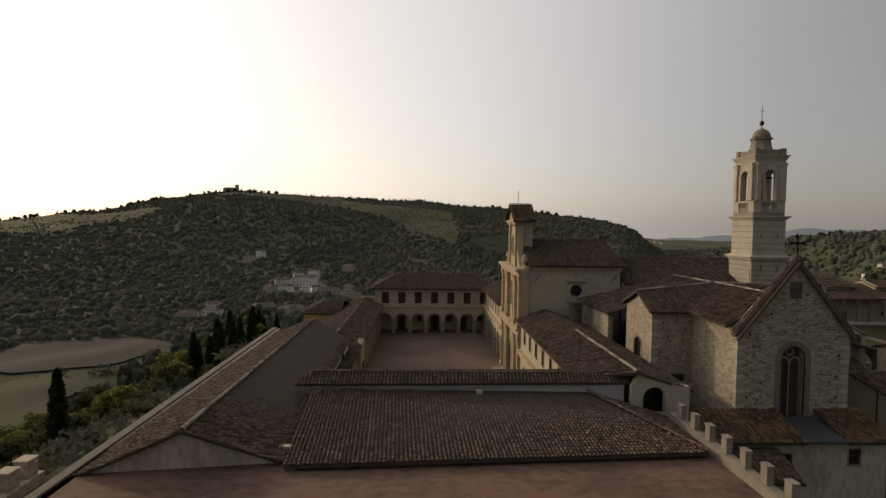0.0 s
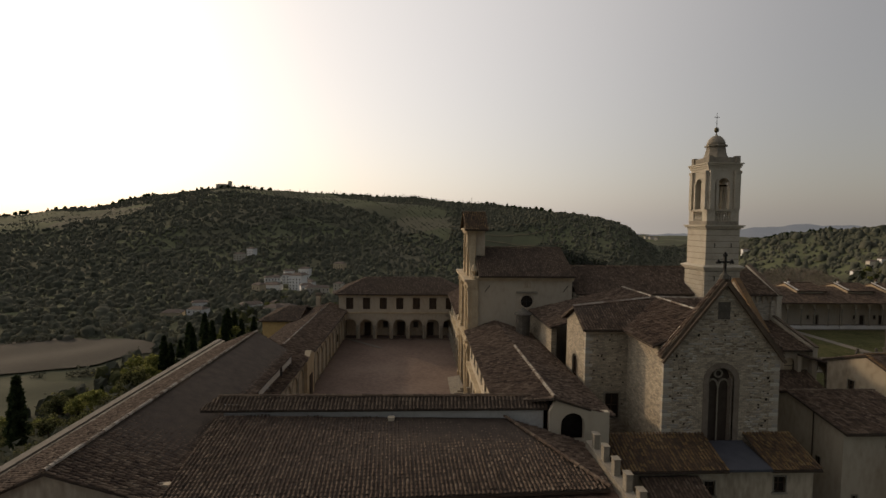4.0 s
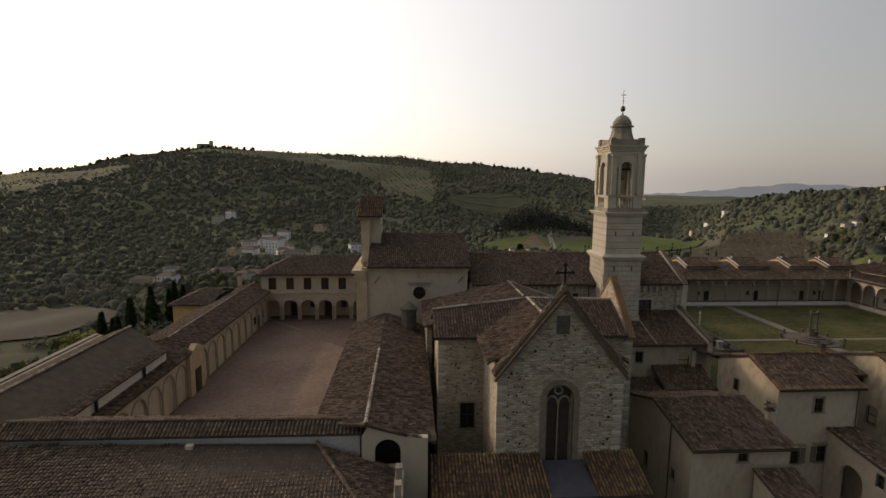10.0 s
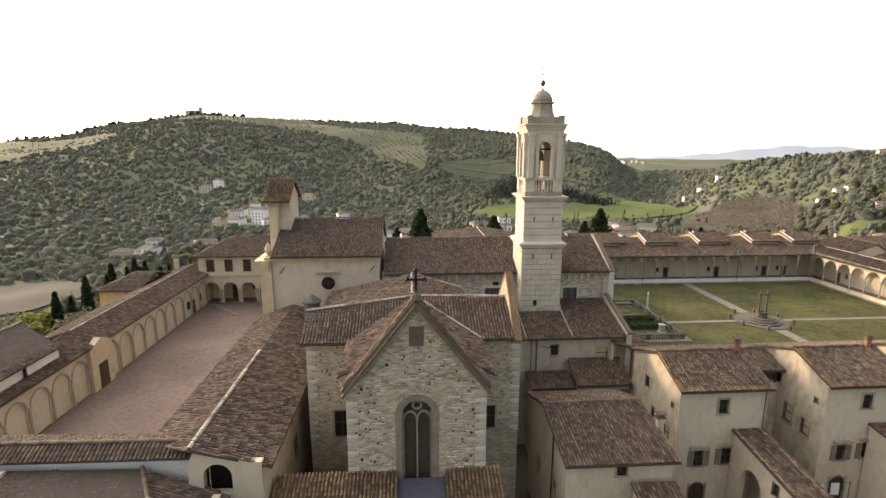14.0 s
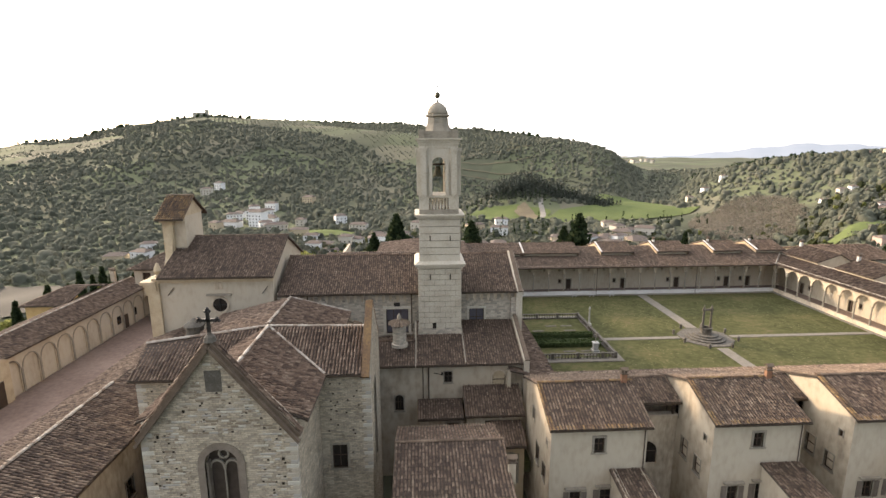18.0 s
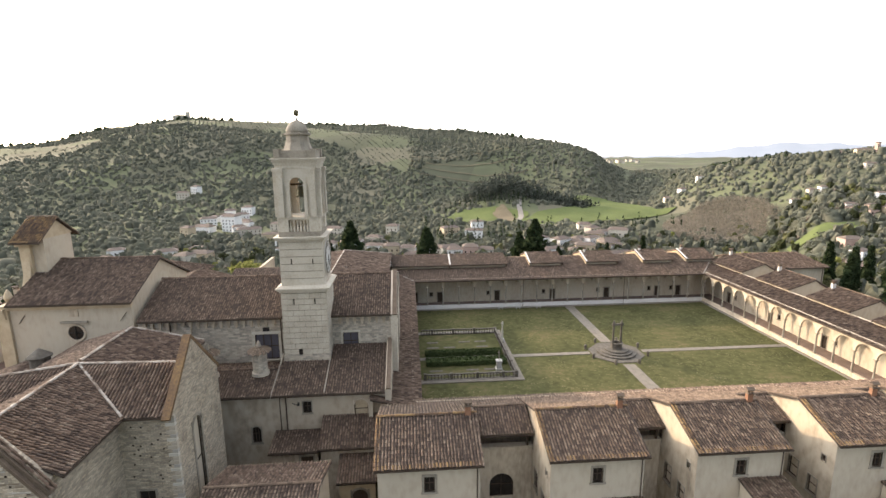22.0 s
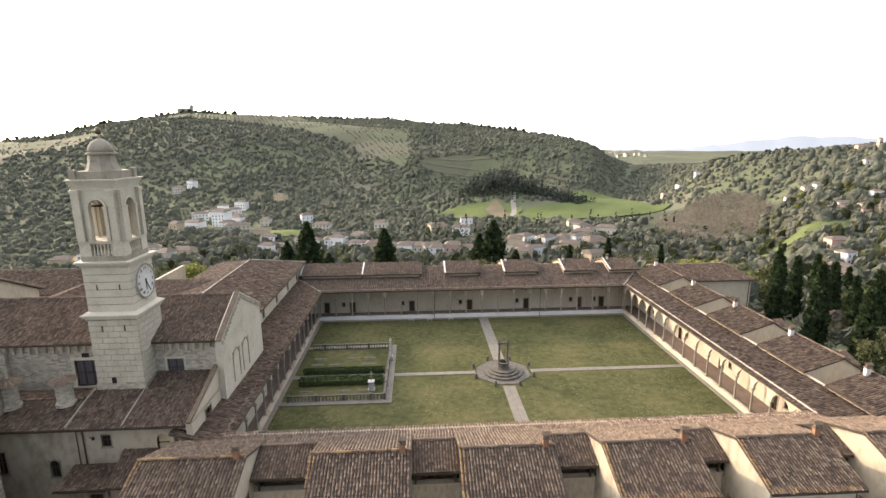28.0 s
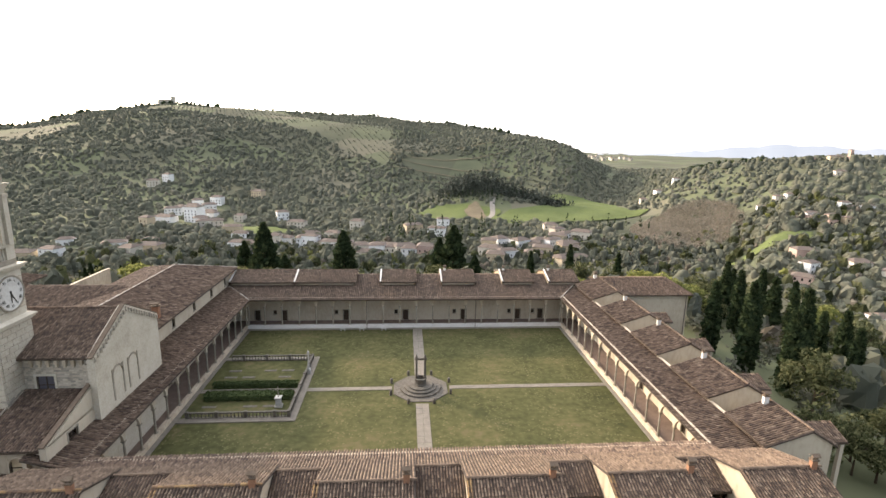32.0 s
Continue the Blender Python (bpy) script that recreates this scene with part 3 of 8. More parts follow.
def window(parent, p0, p1, o, frame_m=SERENA, surround=0.16, sill=True, pane_m=GLASS, shutters=False, bars=2, name="window"):
    """The filling of an opening of wall(): stone surround, sill, leaf with bars, glass; shutters swung open."""
    u0, u1, z0, z1, k = o
    A = lambda u, out, z: at_wall(p0, p1, u, out, z)

    def block(g, a, b, c, e, o0, o1):
        q = [A(a, o1, 0), A(b, o1, 0), A(b, o0, 0), A(a, o0, 0)]
        g.prism([(w[0], w[1]) for w in q], c, e)
    w = Geo()
    s = surround
    if s:
        block(w, u0 - s, u0, z0, z1, -0.1, 0.05)
        block(w, u1, u1 + s, z0, z1, -0.1, 0.05)
        if k == "r":
            block(w, u0 - s, u1 + s, z1, z1 + s, -0.1, 0.06)
        else:
            r, c = (u1 - u0) / 2, (u0 + u1) / 2
            for j in range(8):
                t0, t1 = math.pi * j / 8, math.pi * (j + 1) / 8
                pts = [A(c - rr * math.cos(t), 0.05, z1 - r + rr * math.sin(t)) for rr, t in ((r, t0), (r, t1), (r + s, t1), (r + s, t0))]
                dd = Vector(A(0, 0, 0)) - Vector(A(0, 0.15, 0))
                w.slab(pts, dd)
    else:
        block(w, u0, u0 + 0.06, z0, z1, -0.16, -0.08)
    ob = w.done(name, frame_m, parent)
    g = Geo()
    for j in range(bars + 1):
        u = u0 + (u1 - u0 - 0.07) * j / bars
        block(g, u, u + 0.07, z0, z1, -0.2, -0.13)
    for z in (z0, (z0 + z1) / 2, z1 - 0.08):
        block(g, u0, u1, z, z + 0.07, -0.195, -0.135)
    g.done("window_frame", WOOD, ob)
    g = Geo()
    block(g, u0, u1, z0, z1, -0.26, -0.22)
    g.done("pane", pane_m, ob)
    if sill:
        g = Geo()
        block(g, u0 - s - 0.06, u1 + s + 0.06, z0 - 0.14, z0, -0.2, 0.12)
        g.done("window_sill", frame_m, ob)
    if shutters:
        for a, b in ((u0 - s - (u1 - u0) / 2, u0 - s), (u1 + s, u1 + s + (u1 - u0) / 2)):
            g = Geo()
            pv = [A(a, 0.03, z0), A(b, 0.03, z0), A(b, 0.03, z1), A(a, 0.03, z1), A(a, 0.09, z0), A(b, 0.09, z0), A(b, 0.09, z1), A(a, 0.09, z1)]
            pv += [A(a + 0.07, 0.09, z0 + 0.08), A(b - 0.07, 0.09, z0 + 0.08), A(b - 0.07, 0.09, z1 - 0.08), A(a + 0.07, 0.09, z1 - 0.08)]
            pv += [A(a + 0.09, 0.06, z0 + 0.1), A(b - 0.09, 0.06, z0 + 0.1), A(b - 0.09, 0.06, z1 - 0.1), A(a + 0.09, 0.06, z1 - 0.1)]
            pf = [(3, 2, 1, 0), (12, 13, 14, 15)]
            for e in range(4):
                h = (e + 1) % 4
                pf += [(e, h, 4 + h, 4 + e), (4 + e, 4 + h, 8 + h, 8 + e), (8 + e, 8 + h, 12 + h, 12 + e)]
            g.add(pv, pf)
            g.done("shutter", SHUTTER, ob)
    return ob


def door(parent, p0, p1, o, surround=0.2, name="door"):
    ob = window(parent, p0, p1, o, SERENA, surround, False, WOOD, bars=2, name=name)
    return ob


def chimney(parent, x, y, z, h=1.1, w=0.5, material=None, name="chimney"):
    c = Geo().box(x - w / 2, x + w / 2, y - w * 0.35, y + w * 0.35, z - 0.7, z + h).done(name, material or BRICKRED, parent)
    g = Geo().box(x - w * 0.65, x + w * 0.65, y - w * 0.5, y + w * 0.5, z + h, z + h + 0.1)
    for sx in (-1, 1):
        g.box(x + sx * w * 0.35 - 0.07, x + sx * w * 0.35 + 0.07, y - 0.12, y + 0.12, z + h + 0.1, z + h + 0.35)
    g.slab([(x - w * 0.7, y - w * 0.55, z + h + 0.35), (x + w * 0.7, y - w * 0.55, z + h + 0.35), (x + w * 0.7, y, z + h + 0.55), (x - w * 0.7, y, z + h + 0.55)], (0, 0, 0.07))
    g.slab([(x - w * 0.7, y + w * 0.55, z + h + 0.35), (x + w * 0.7, y + w * 0.55, z + h + 0.35), (x + w * 0.7, y, z + h + 0.55), (x - w * 0.7, y, z + h + 0.55)], (0, 0, 0.07))
    g.done("cap", COPING, c)
    return c

# ---- the land: one sheet to the horizon ----
CREST_AZ = (-180, -80, -45, -38, -34, -31, -28, -24, -21.5, -18.5, -13, -7, -1, 4, 8, 12, 16, 19, 21, 22.5, 24.5, 27, 29.5, 32, 35, 38.5, 42, 45, 48, 55, 70, 100, 180)
CREST_Z = (20, 20, 14, 30, 47, 66, 86, 108, 113, 109, 105, 100, 94, 85, 73, 57, 38, 25, 15, -6, -34, -30, -16, -5, 3, 9, 13, 17, 14, 12, 20, 25, 20)
CREST_R = (1200, 1300, 1500, 1520, 1540, 1550, 1560, 1580, 1580, 1580, 1580, 1580, 1580, 1580, 1500, 1380, 1230, 1130, 1100, 1150, 1250, 1150, 950, 830, 790, 780, 770, 770, 780, 800, 1000, 1100, 1200)
CX, CY = 45.0, 10.0


def smooth01(t):
    t = np.clip(t, 0, 1)
    return t * t * (3 - 2 * t)


def land(x, y):
    """Height of the ground."""
    x, y = np.asarray(x, float), np.asarray(y, float)
    r = np.hypot(x - CX, y - CY) + 1e-6
    az = np.degrees(np.arctan2(x - CX, y - CY))
    dx = np.maximum(np.maximum(2.1 * (-24 - x), x - 146), 0)
    dy = np.maximum(np.maximum(30 - y, y - 124), 0)
    d = np.hypot(dx, dy)
    z = -5.0 - 39 * smooth01(d / 210) - 3 * smooth01(d / 30)
    top, R = np.interp(az, CREST_AZ, CREST_Z), np.interp(az, CREST_AZ, CREST_R)
    foot = np.interp(az, (-180, 2, 10, 22, 30, 36, 39, 42, 180), (0.36, 0.36, 0.5, 0.64, 0.62, 0.6, 0.5, 0.3, 0.3))
    rise = smooth01((r - foot * R) / ((1 - foot) * R))
    fall = smooth01((r - R) / 900)
    z = z + (top + 47) * rise * (1 - fall) - 8 * fall
    for bx, by, h, s in ((255, 960, 38, 95), (182, 672, 20, 42), (60, 1080, 26, 130), (-330, 1000, 24, 160), (470, 640, 9, 60), (640, 560, 8, 70)):
        z = z + h * np.exp(-((x - bx) ** 2 + (y - by) ** 2) / (2 * s * s))
    roll = np.sin(x / 61 + 1.3 * np.sin(y / 97)) * np.cos(y / 73 + np.sin(x / 111))
    return z + 5.0 * roll * smooth01((r - 300) / 500) + 0.9 * np.sin(x / 9.0) * np.cos(y / 11.0) * smooth01((d - 12) / 40)


rings = np.concatenate([np.arange(0, 220, 7.0), np.arange(220, 700, 14.0), np.arange(700, 1800, 25.0), np.array([1900, 2100, 2400, 2800, 3300, 4000, 4900.0])])
spokes = 300
AZ = np.linspace(0, 2 * np.pi, spokes, endpoint=False)
GX = CX + rings[:, None] * np.sin(AZ)[None]
GY = CY + 60 + rings[:, None] * np.cos(AZ)[None]
GV = np.stack([GX, GY, land(GX, GY)], -1).reshape(-1, 3)
ii, jj = np.meshgrid(np.arange(len(rings) - 1), np.arange(spokes), indexing="ij")
GF = np.stack([ii * spokes + jj, ii * spokes + (jj + 1) % spokes, (ii + 1) * spokes + (jj + 1) % spokes, (ii + 1) * spokes + jj], -1).reshape(-1, 4)[:, ::-1]
ground = finish("ground", GV, GF, HILLS, None, "green hilly countryside with woods and fields", "structure", True, "ground")
ground["kind"] = "structure"

# mountains on the horizon, their blue haze put in as colour and glow
bz = [(a, float(np.interp(a, (-70, 20, 27, 31, 35, 38, 41, 44, 48, 60, 100), (-60, -60, -46, -18, 22, 46, 40, 24, 30, 60, 40))) + 5 * math.sin(a * 1.7) + 3 * math.sin(a * 4.1)) for a in np.arange(-70, 100, 0.5)]
BV, BF = [], []
for k, (a, h) in enumerate(bz):
    s, c = math.sin(radians(a)), math.cos(radians(a))
    BV += [(CX + 4300 * s, CY + 4300 * c, -60), (CX + 4600 * s, CY + 4600 * c, h)]
    if k:
        BF.append((2 * k - 2, 2 * k, 2 * k + 1, 2 * k - 1))
finish("backdrop", BV, BF, HAZEHILL, None, "hazy blue mountains along the horizon", "structure", True, "mountains")

# ---- the great cloister ----
X0, X1, Y0, Y1 = 57.0, 118.0, 61.5, 110.5
TOPX0, TOPX1, TOPY1, EAVE, TOPZ = 52.5, 121.5, 114.6, 6.1, 7.5

lawn = Geo().box(X0 - 4.2, X1 + 4, Y0 - 6, Y1 + 4.2, -1.2, 0.0).done("ground_lawn", GRASS, None, "mown green lawn of the great cloister", "structure", category="lawn")
walk_g = Geo()
for b in ((X0 - 4.2, X0 - 0.2, Y0 - 4, Y1 + 4.2), (X1 + 0.2, X1 + 4, Y0 - 4, Y1 + 4.2), (X0 - 0.2, X1 + 0.2, Y1 + 0.2, Y1 + 4.2), (X0 - 0.2, X1 + 0.2, Y0 - 4, Y0 - 0.2)):
    walk_g.box(*b, 0.01, 0.35)
curb = Geo()
for b in ((X0 - 0.1, X0 + 0.55, Y0 - 0.1, Y1 + 0.1), (X1 - 0.55, X1 + 0.1, Y0 - 0.1, Y1 + 0.1), (X0 + 0.55, X1 - 0.55, Y1 - 0.55, Y1 + 0.1), (X0 + 0.55, X1 - 0.55, Y0 - 0.1, Y0 + 0.55)):
    curb.box(*b, -0.2, 0.14)
curb.done("pavement_lawn_kerb", PATHSTONE, None, "pale stone kerb between lawn and arcade", "structure", category="kerb")
walk_g.done("floor_cloister_walk", FLOORBRICK, None, "terracotta brick floor of the cloister walk", "structure", category="floor")

# tufts over the lawn
k = 15000
tx, ty = rng.uniform(X0 + 0.3, X1 - 0.3, k), rng.uniform(Y0 + 0.3, Y1 - 0.3, k)
keep = (np.abs(tx - 89.3) > 1.3) & (np.abs(ty - 86.3) > 1.0) & (np.hypot(tx - 89.2, ty - 86.1) > 4.6) & ~((tx < 72.4) & (ty > 78) & (ty < 97.6)) & (np.sin(tx * 0.9) + np.cos(ty * 1.1 + tx * 0.3) + rng.normal(0, 0.8, k) > -0.2)
tx, ty = tx[keep], ty[keep]
k = len(tx)
tw, th, ta = rng.uniform(0.1, 0.24, k), rng.uniform(0.15, 0.35, k), rng.uniform(0, 6.3, k)
TV = np.stack([np.stack([tx - tw * np.cos(ta), ty - tw * np.sin(ta), np.full(k, 0.012)], 1), np.stack([tx + tw * np.cos(ta), ty + tw * np.sin(ta), np.full(k, 0.012)], 1),
               np.stack([tx + th * np.sin(ta), ty - th * np.cos(ta), 0.012 + 0.03 * th], 1)], 1).reshape(-1, 3)
finish("grass", TV, np.arange(3 * k).reshape(-1, 3)[:, ::-1], BLADE, None, "uneven tufts of grass on the lawn", "stuff", category="grass")


def arcade(parent, p0, p1, bays, spring=4.1, upper=PLASTER, parapet=PLASTER_OLD):
    """A row of arches on columns over a low parapet, from p0 to p1, facing the right of that way."""
    p0, p1 = Vector(p0), Vector(p1)
    L = (p1 - p0).length
    b = L / bays
    ops = [(i * b + 0.16, (i + 1) * b - 0.16, spring, spring + b / 2 - 0.16, "a") for i in range(bays)]
    wall(parent, "arch_wall", p0, p1, spring, 6.35, 0.3, ops, upper)
    wall(parent, "parapet", p0, p1, 0.0, 0.85, 0.42, (), parapet)
    d = (p1 - p0) / L
    n = Vector((d.y, -d.x))
    tpl = None
    for i in range(bays + 1):
        c = p0 + d * min(max(i * b, 0.16), L - 0.16) - n * 0.15
        if tpl is None:
            top = spring - 0.85
            g = Geo().lathe((0, 0, 0.85), [(0.14, 0.2), (0.13, top * 0.5), (0.115, top - 0.35)], 10)
            tpl = finish("column", np.array(g.v), g.f, SERENA, None)
            Geo().box(-0.2, 0.2, -0.2, 0.2, 0.85, 0.95).lathe((0, 0, 0.85), [(0.19, 0.1), (0.19, 0.15), (0.14, 0.2)], 10).done("base", SERENA, tpl)
            Geo().lathe((0, 0, 0.85), [(0.12, top - 0.35), (0.2, top - 0.1)], 10).box(-0.22, 0.22, -0.22, 0.22, spring - 0.1, spring).done("capital", SERENA, tpl)
            tpl.parent = parent
            tpl.location = Vector((c.x, c.y, 0)) - origin(parent)
        else:
            q = copy_thing(tpl, Matrix.Translation(Vector((c.x, c.y, 0)) - origin(parent)))
            q.parent = parent
    return b


def plain_wing(name, at, label):
    return thing(name, at, label, "cloister wing", "wings of the great cloister")


# north wing
nw = plain_wing("cloister_wing", (89, 112, 0), "cream arcaded cloister wing with grey columns and brown tiled roof")
arcade(nw, (X0, Y1), (X1, Y1), 19, 4.62, PLASTER_OLD, WHITE)
doors = [(x - 0.5, x + 0.5, 0.36, 2.5, "r") for x in (5.0, 10.2, 22.3, 34.2, 46.0, 57.2, 61.9)]
wins = [(x - 0.3, x + 0.3, 1.7, 2.5, "r") for x in (8.4, 20.4, 32.3, 44.1, 55.4, 60.3)]
ip0, ip1 = (52.8, 114.3), (122.0, 114.3)
wall(nw, "wall", ip0, ip1, 0, 7.2, 0.4, doors + wins, PLASTER)
for o in doors:
    door(nw, ip0, ip1, o, 0.18)
for o in wins:
    window(nw, ip0, ip1, o, surround=0.1)
for i in range(1, 19):
    x = X0 + i * (X1 - X0) / 19
    Geo().prism([(x - 0.25, 114.3), (x + 0.25, 114.3), (x + 0.08, 114.12), (x - 0.08, 114.12)], 4.3, 4.75).done("corbel", SERENA, nw)
roof(nw, [[(X0 + 0.7, 109.8, EAVE), (X1 - 0.7, 109.8, EAVE), (TOPX1, TOPY1, TOPZ), (TOPX0, TOPY1, TOPZ)],
          [(TOPX0, TOPY1 - 0.02, TOPZ), (TOPX1, TOPY1 - 0.02, TOPZ), (TOPX1, 118.6, 8.75), (TOPX0, 118.6, 8.75)],
          [(TOPX1, 123.5, 7.2), (TOPX0, 123.5, 7.2), (TOPX0, 118.6, 8.75), (TOPX1, 118.6, 8.75)]], TILE, 0.44, 0.56)
wall(nw, "outer_wall", (122, 123), (52.5, 123), -8, 7.2, 0.5, (), PLASTER_OLD)
for x in (79.6, 100.6):
    Geo().lathe((x, 109.72, 0.2), [(0.06, 0), (0.06, 5.9)], 8).done("rain_pipe", COPPER, nw)

# east wing
ew = plain_wing("cloister_wing", (120, 86, 0), "sunlit arcaded cloister wing with cream arches and brown tiled roof")
arcade(ew, (X1, Y1), (X1, Y0), 15)
jp0, jp1 = (122.0, 114.3), (122.0, 58.0)
doors = [(u - 0.5, u + 0.5, 0.36, 2.5, "r") for u in (6.5, 18.5, 30.5, 42.0, 53.0)]
wins = [(u - 0.3, u + 0.3, 1.7, 2.5, "r") for u in (8.6, 20.6, 32.6, 44.1)]
wall(ew, "wall", jp0, jp1, 0, 7.3, 0.4, doors + wins, PLASTER)
for o in doors:
    door(ew, jp0, jp1, o, 0.18)
for o in wins:
    window(ew, jp0, jp1, o, surround=0.1)
roof(ew, [[(X1 - 0.45, 109.9, EAVE), (X1 - 0.45, 61.0, EAVE), (TOPX1 + 0.5, 57.5, TOPZ - 0.3), (TOPX1 + 0.5, TOPY1 + 0.2, TOPZ - 0.3)]], TILE, 0.36, 0.46)
ridge(ew, (X1 - 0.7, 109.8, EAVE), (TOPX1, TOPY1, TOPZ), RIDGE)

# west wing, against the church and the old refectory
ww = plain_wing("cloister_wing", (54.5, 86, 0), "arcaded cloister wing in shade below a plain upper wall")
arcade(ww, (X0, Y0), (X0, Y1), 15)
roof(ww, [[(X0 + 0.7, 60.0, EAVE), (X0 + 0.7, 109.8, EAVE), (TOPX0, TOPY1, TOPZ), (TOPX0, 60.0, TOPZ)]], TILE, 0.36, 0.46)
kp0, kp1 = (52.7, 60.5), (52.7, 118.0)
wall(ww, "wall", kp0, kp1, 0, 7.3, 0.4, [(26.5, 27.6, 0.36, 2.5, "r"), (40.5, 41.6, 0.36, 2.5, "r")], PLASTER)
for u in (26.5, 40.5):
    door(ww, kp0, kp1, (u, u + 1.1, 0.36, 2.5, "r"), 0.18)
ridge(ww, (X0 + 0.7, 109.8, EAVE), (TOPX0, TOPY1, TOPZ), RIDGE)

# south walk under the front cells
sw = plain_wing("cloister_wing", (89, 60, 0), "arcaded cloister walk below the backs of the cells")
arcade(sw, (X1, Y0), (X0, Y0), 19)
roof(sw, [[(X1, Y0 + 0.6, EAVE), (X0, Y0 + 0.6, EAVE), (X0, 58.4, 7.1), (X1, 58.4, 7.1)]], TILE, 0.36, 0.46)
wall(sw, "wall", (122, 58.2), (54.3, 58.2), 0, 7.2, 0.4, (), PLASTER)

# refectory block west of the cloister: upper wall with windows and two hipped roofs
ref = thing("refectory", (42, 98, 0), "long plain monastery block with hipped brown tiled roofs", "building")
up0, up1 = (52.3, 80.0), (52.3, 118.5)
ops = [(u, u + 0.8, 8.0, 9.3, "r") for u in (3.5, 11.0, 18.5, 26.0, 33.0)]
wall(ref, "wall", up0, up1, -3, 10.1, 0.5, ops, PLASTER)
for o in ops:
    window(ref, up0, up1, o, surround=0.1)
wall(ref, "wall", (28, 84), (52.3, 84), -3, 10.1, 0.5, (), PLASTER_OLD)
wall(ref, "wall", (28, 118.5), (28, 84), -3, 10.1, 0.5, (), PLASTER_OLD)
roof(ref, [[(53.0, 80, 10.1), (53.0, 119, 10.1), (44, 112, 12.4), (44, 80, 12.4)],
           [(35, 119, 10.1), (35, 84, 10.1), (44, 84, 12.4), (44, 112, 12.4)],
           [(53.0, 119, 10.1), (35, 119, 10.1), (44, 112, 12.4)],
           [(27, 90, 9.6), (46, 90, 9.6), (46, 99, 12.2), (27, 99, 12.2)],
           [(46, 108, 9.6), (27, 108, 9.6), (27, 99, 12.2), (46, 99, 12.2)]], TILE, 0.44, 0.56)
ridge(ref, (44, 112, 12.4), (44, 80, 12.4))
ridge(ref, (53.0, 119, 10.1), (44, 112, 12.4))
chimney(ref, 51.4, 88.5, 10.3, 2.0, 0.9, BRICKRED)

# cells: north row
for a, b in ((52.8, 65.0), (65.2, 77.0), (82.0, 89.0), (94.2, 101.0), (106.6, 113.0), (116.2, 122.5)):
    c = thing("monk_cell", ((a + b) / 2, 118, 0), "low plastered monk's cell with brown tiled roof above the cloister", "house", "cells behind the north walk")
    z0 = 7.45
    wall(c, "wall", (a, 114.7), (b, 114.7), z0, 8.2, 0.35, (), PLASTER)
    for x, s in ((a, 1), (b, -1)):
        g = Geo().slab([(x, 114.7, z0), (x, 114.7, 8.25), (x, 118.8, 9.55), (x, 123.2, 8.1), (x, 123.2, z0)], (0.3 * s, 0, 0))
        g.done("gable", PLASTER_WARM, c)
    roof(c, [[(a - 0.1, 114.3, 8.25), (b + 0.15, 114.3, 8.25), (b + 0.15, 118.8, 9.6), (a - 0.1, 118.8, 9.6)],
             [(b + 0.15, 123.5, 8.1), (a - 0.1, 123.5, 8.1), (a - 0.1, 118.8, 9.6), (b + 0.15, 118.8, 9.6)]], TILE, 0.4, 0.5)
    ridge(c, (a - 0.1, 118.8, 9.6), (b + 0.1, 118.8, 9.6), TILE)
    Geo().bar((a, 114.3, 8.45), (a, 118.8, 9.8), 0.3, 0.12).done("verge", WHITE, c)
    if a > 90:
        chimney(c, a + 0.9, 118.6, 9.4, 0.7, 0.45, WHITE)

# cells: east row, each with a garden loggia on the outer side
for a, b in ((58.6, 64.6), (68.1, 76.0), (80.0, 87.9), (92.0, 99.9), (104.4, 114.3)):
    c = thing("monk_cell", (126, (a + b) / 2, 0), "low plastered monk's cell with brown tiled roof beside the arcade", "house", "cells behind the east walk")
    zr = 9.25
    wall(c, "wall", (121.9, b), (121.9, a), 7.1, 7.75, 0.35, (), PLASTER)
    for y, s in ((a, 1), (b, -1)):
        Geo().slab([(122.3, y, -4), (122.3, y, 7.75), (126.3, y, zr), (128.7, y, 7.7), (128.7, y, -4)], (0, 0.35 * s, 0)).done("gable", PLASTER, c)
    wall(c, "outer_wall", (128.7, a), (128.7, b), -8, 7.7, 0.35, (), PLASTER)
    roof(c, [[(121.6, b + 0.2, 7.75), (121.6, a - 0.2, 7.75), (126.3, a - 0.2, zr + 0.05), (126.3, b + 0.2, zr + 0.05)],
             [(129.1, a - 0.2, 7.6), (129.1, b + 0.2, 7.6), (126.3, b + 0.2, zr + 0.05), (126.3, a - 0.2, zr + 0.05)]], TILE, 0.36, 0.46)
    ridge(c, (126.3, a - 0.2, zr + 0.08), (126.3, b + 0.2, zr + 0.08), TILE_PALE)
    chimney(c, 125.6, b - 0.4, zr - 0.1, 0.8, 0.55, WHITE)
    lo = thing("garden_loggia", (131, b - 1.5, 0), "small tiled garden loggia on plastered posts", "loggia", "loggias of the east cells")
    roof(lo, [[(129.2, b - 3.2, 6.0), (133.3, b - 3.2, 6.0), (133.3, b - 0.8, 6.9), (129.2, b - 0.8, 6.9)]], TILE, 0.36, 0.46)
    for x in (130.3, 132.9):
        Geo().box(x - 0.2, x + 0.2, b - 3.0, b - 2.6, -9, 5.85).done("post", PLASTER, lo)
    Geo().box(129.2, 133.1, b - 1.2, b - 0.8, -9, 6.7).done("back_wall", PLASTER, lo)

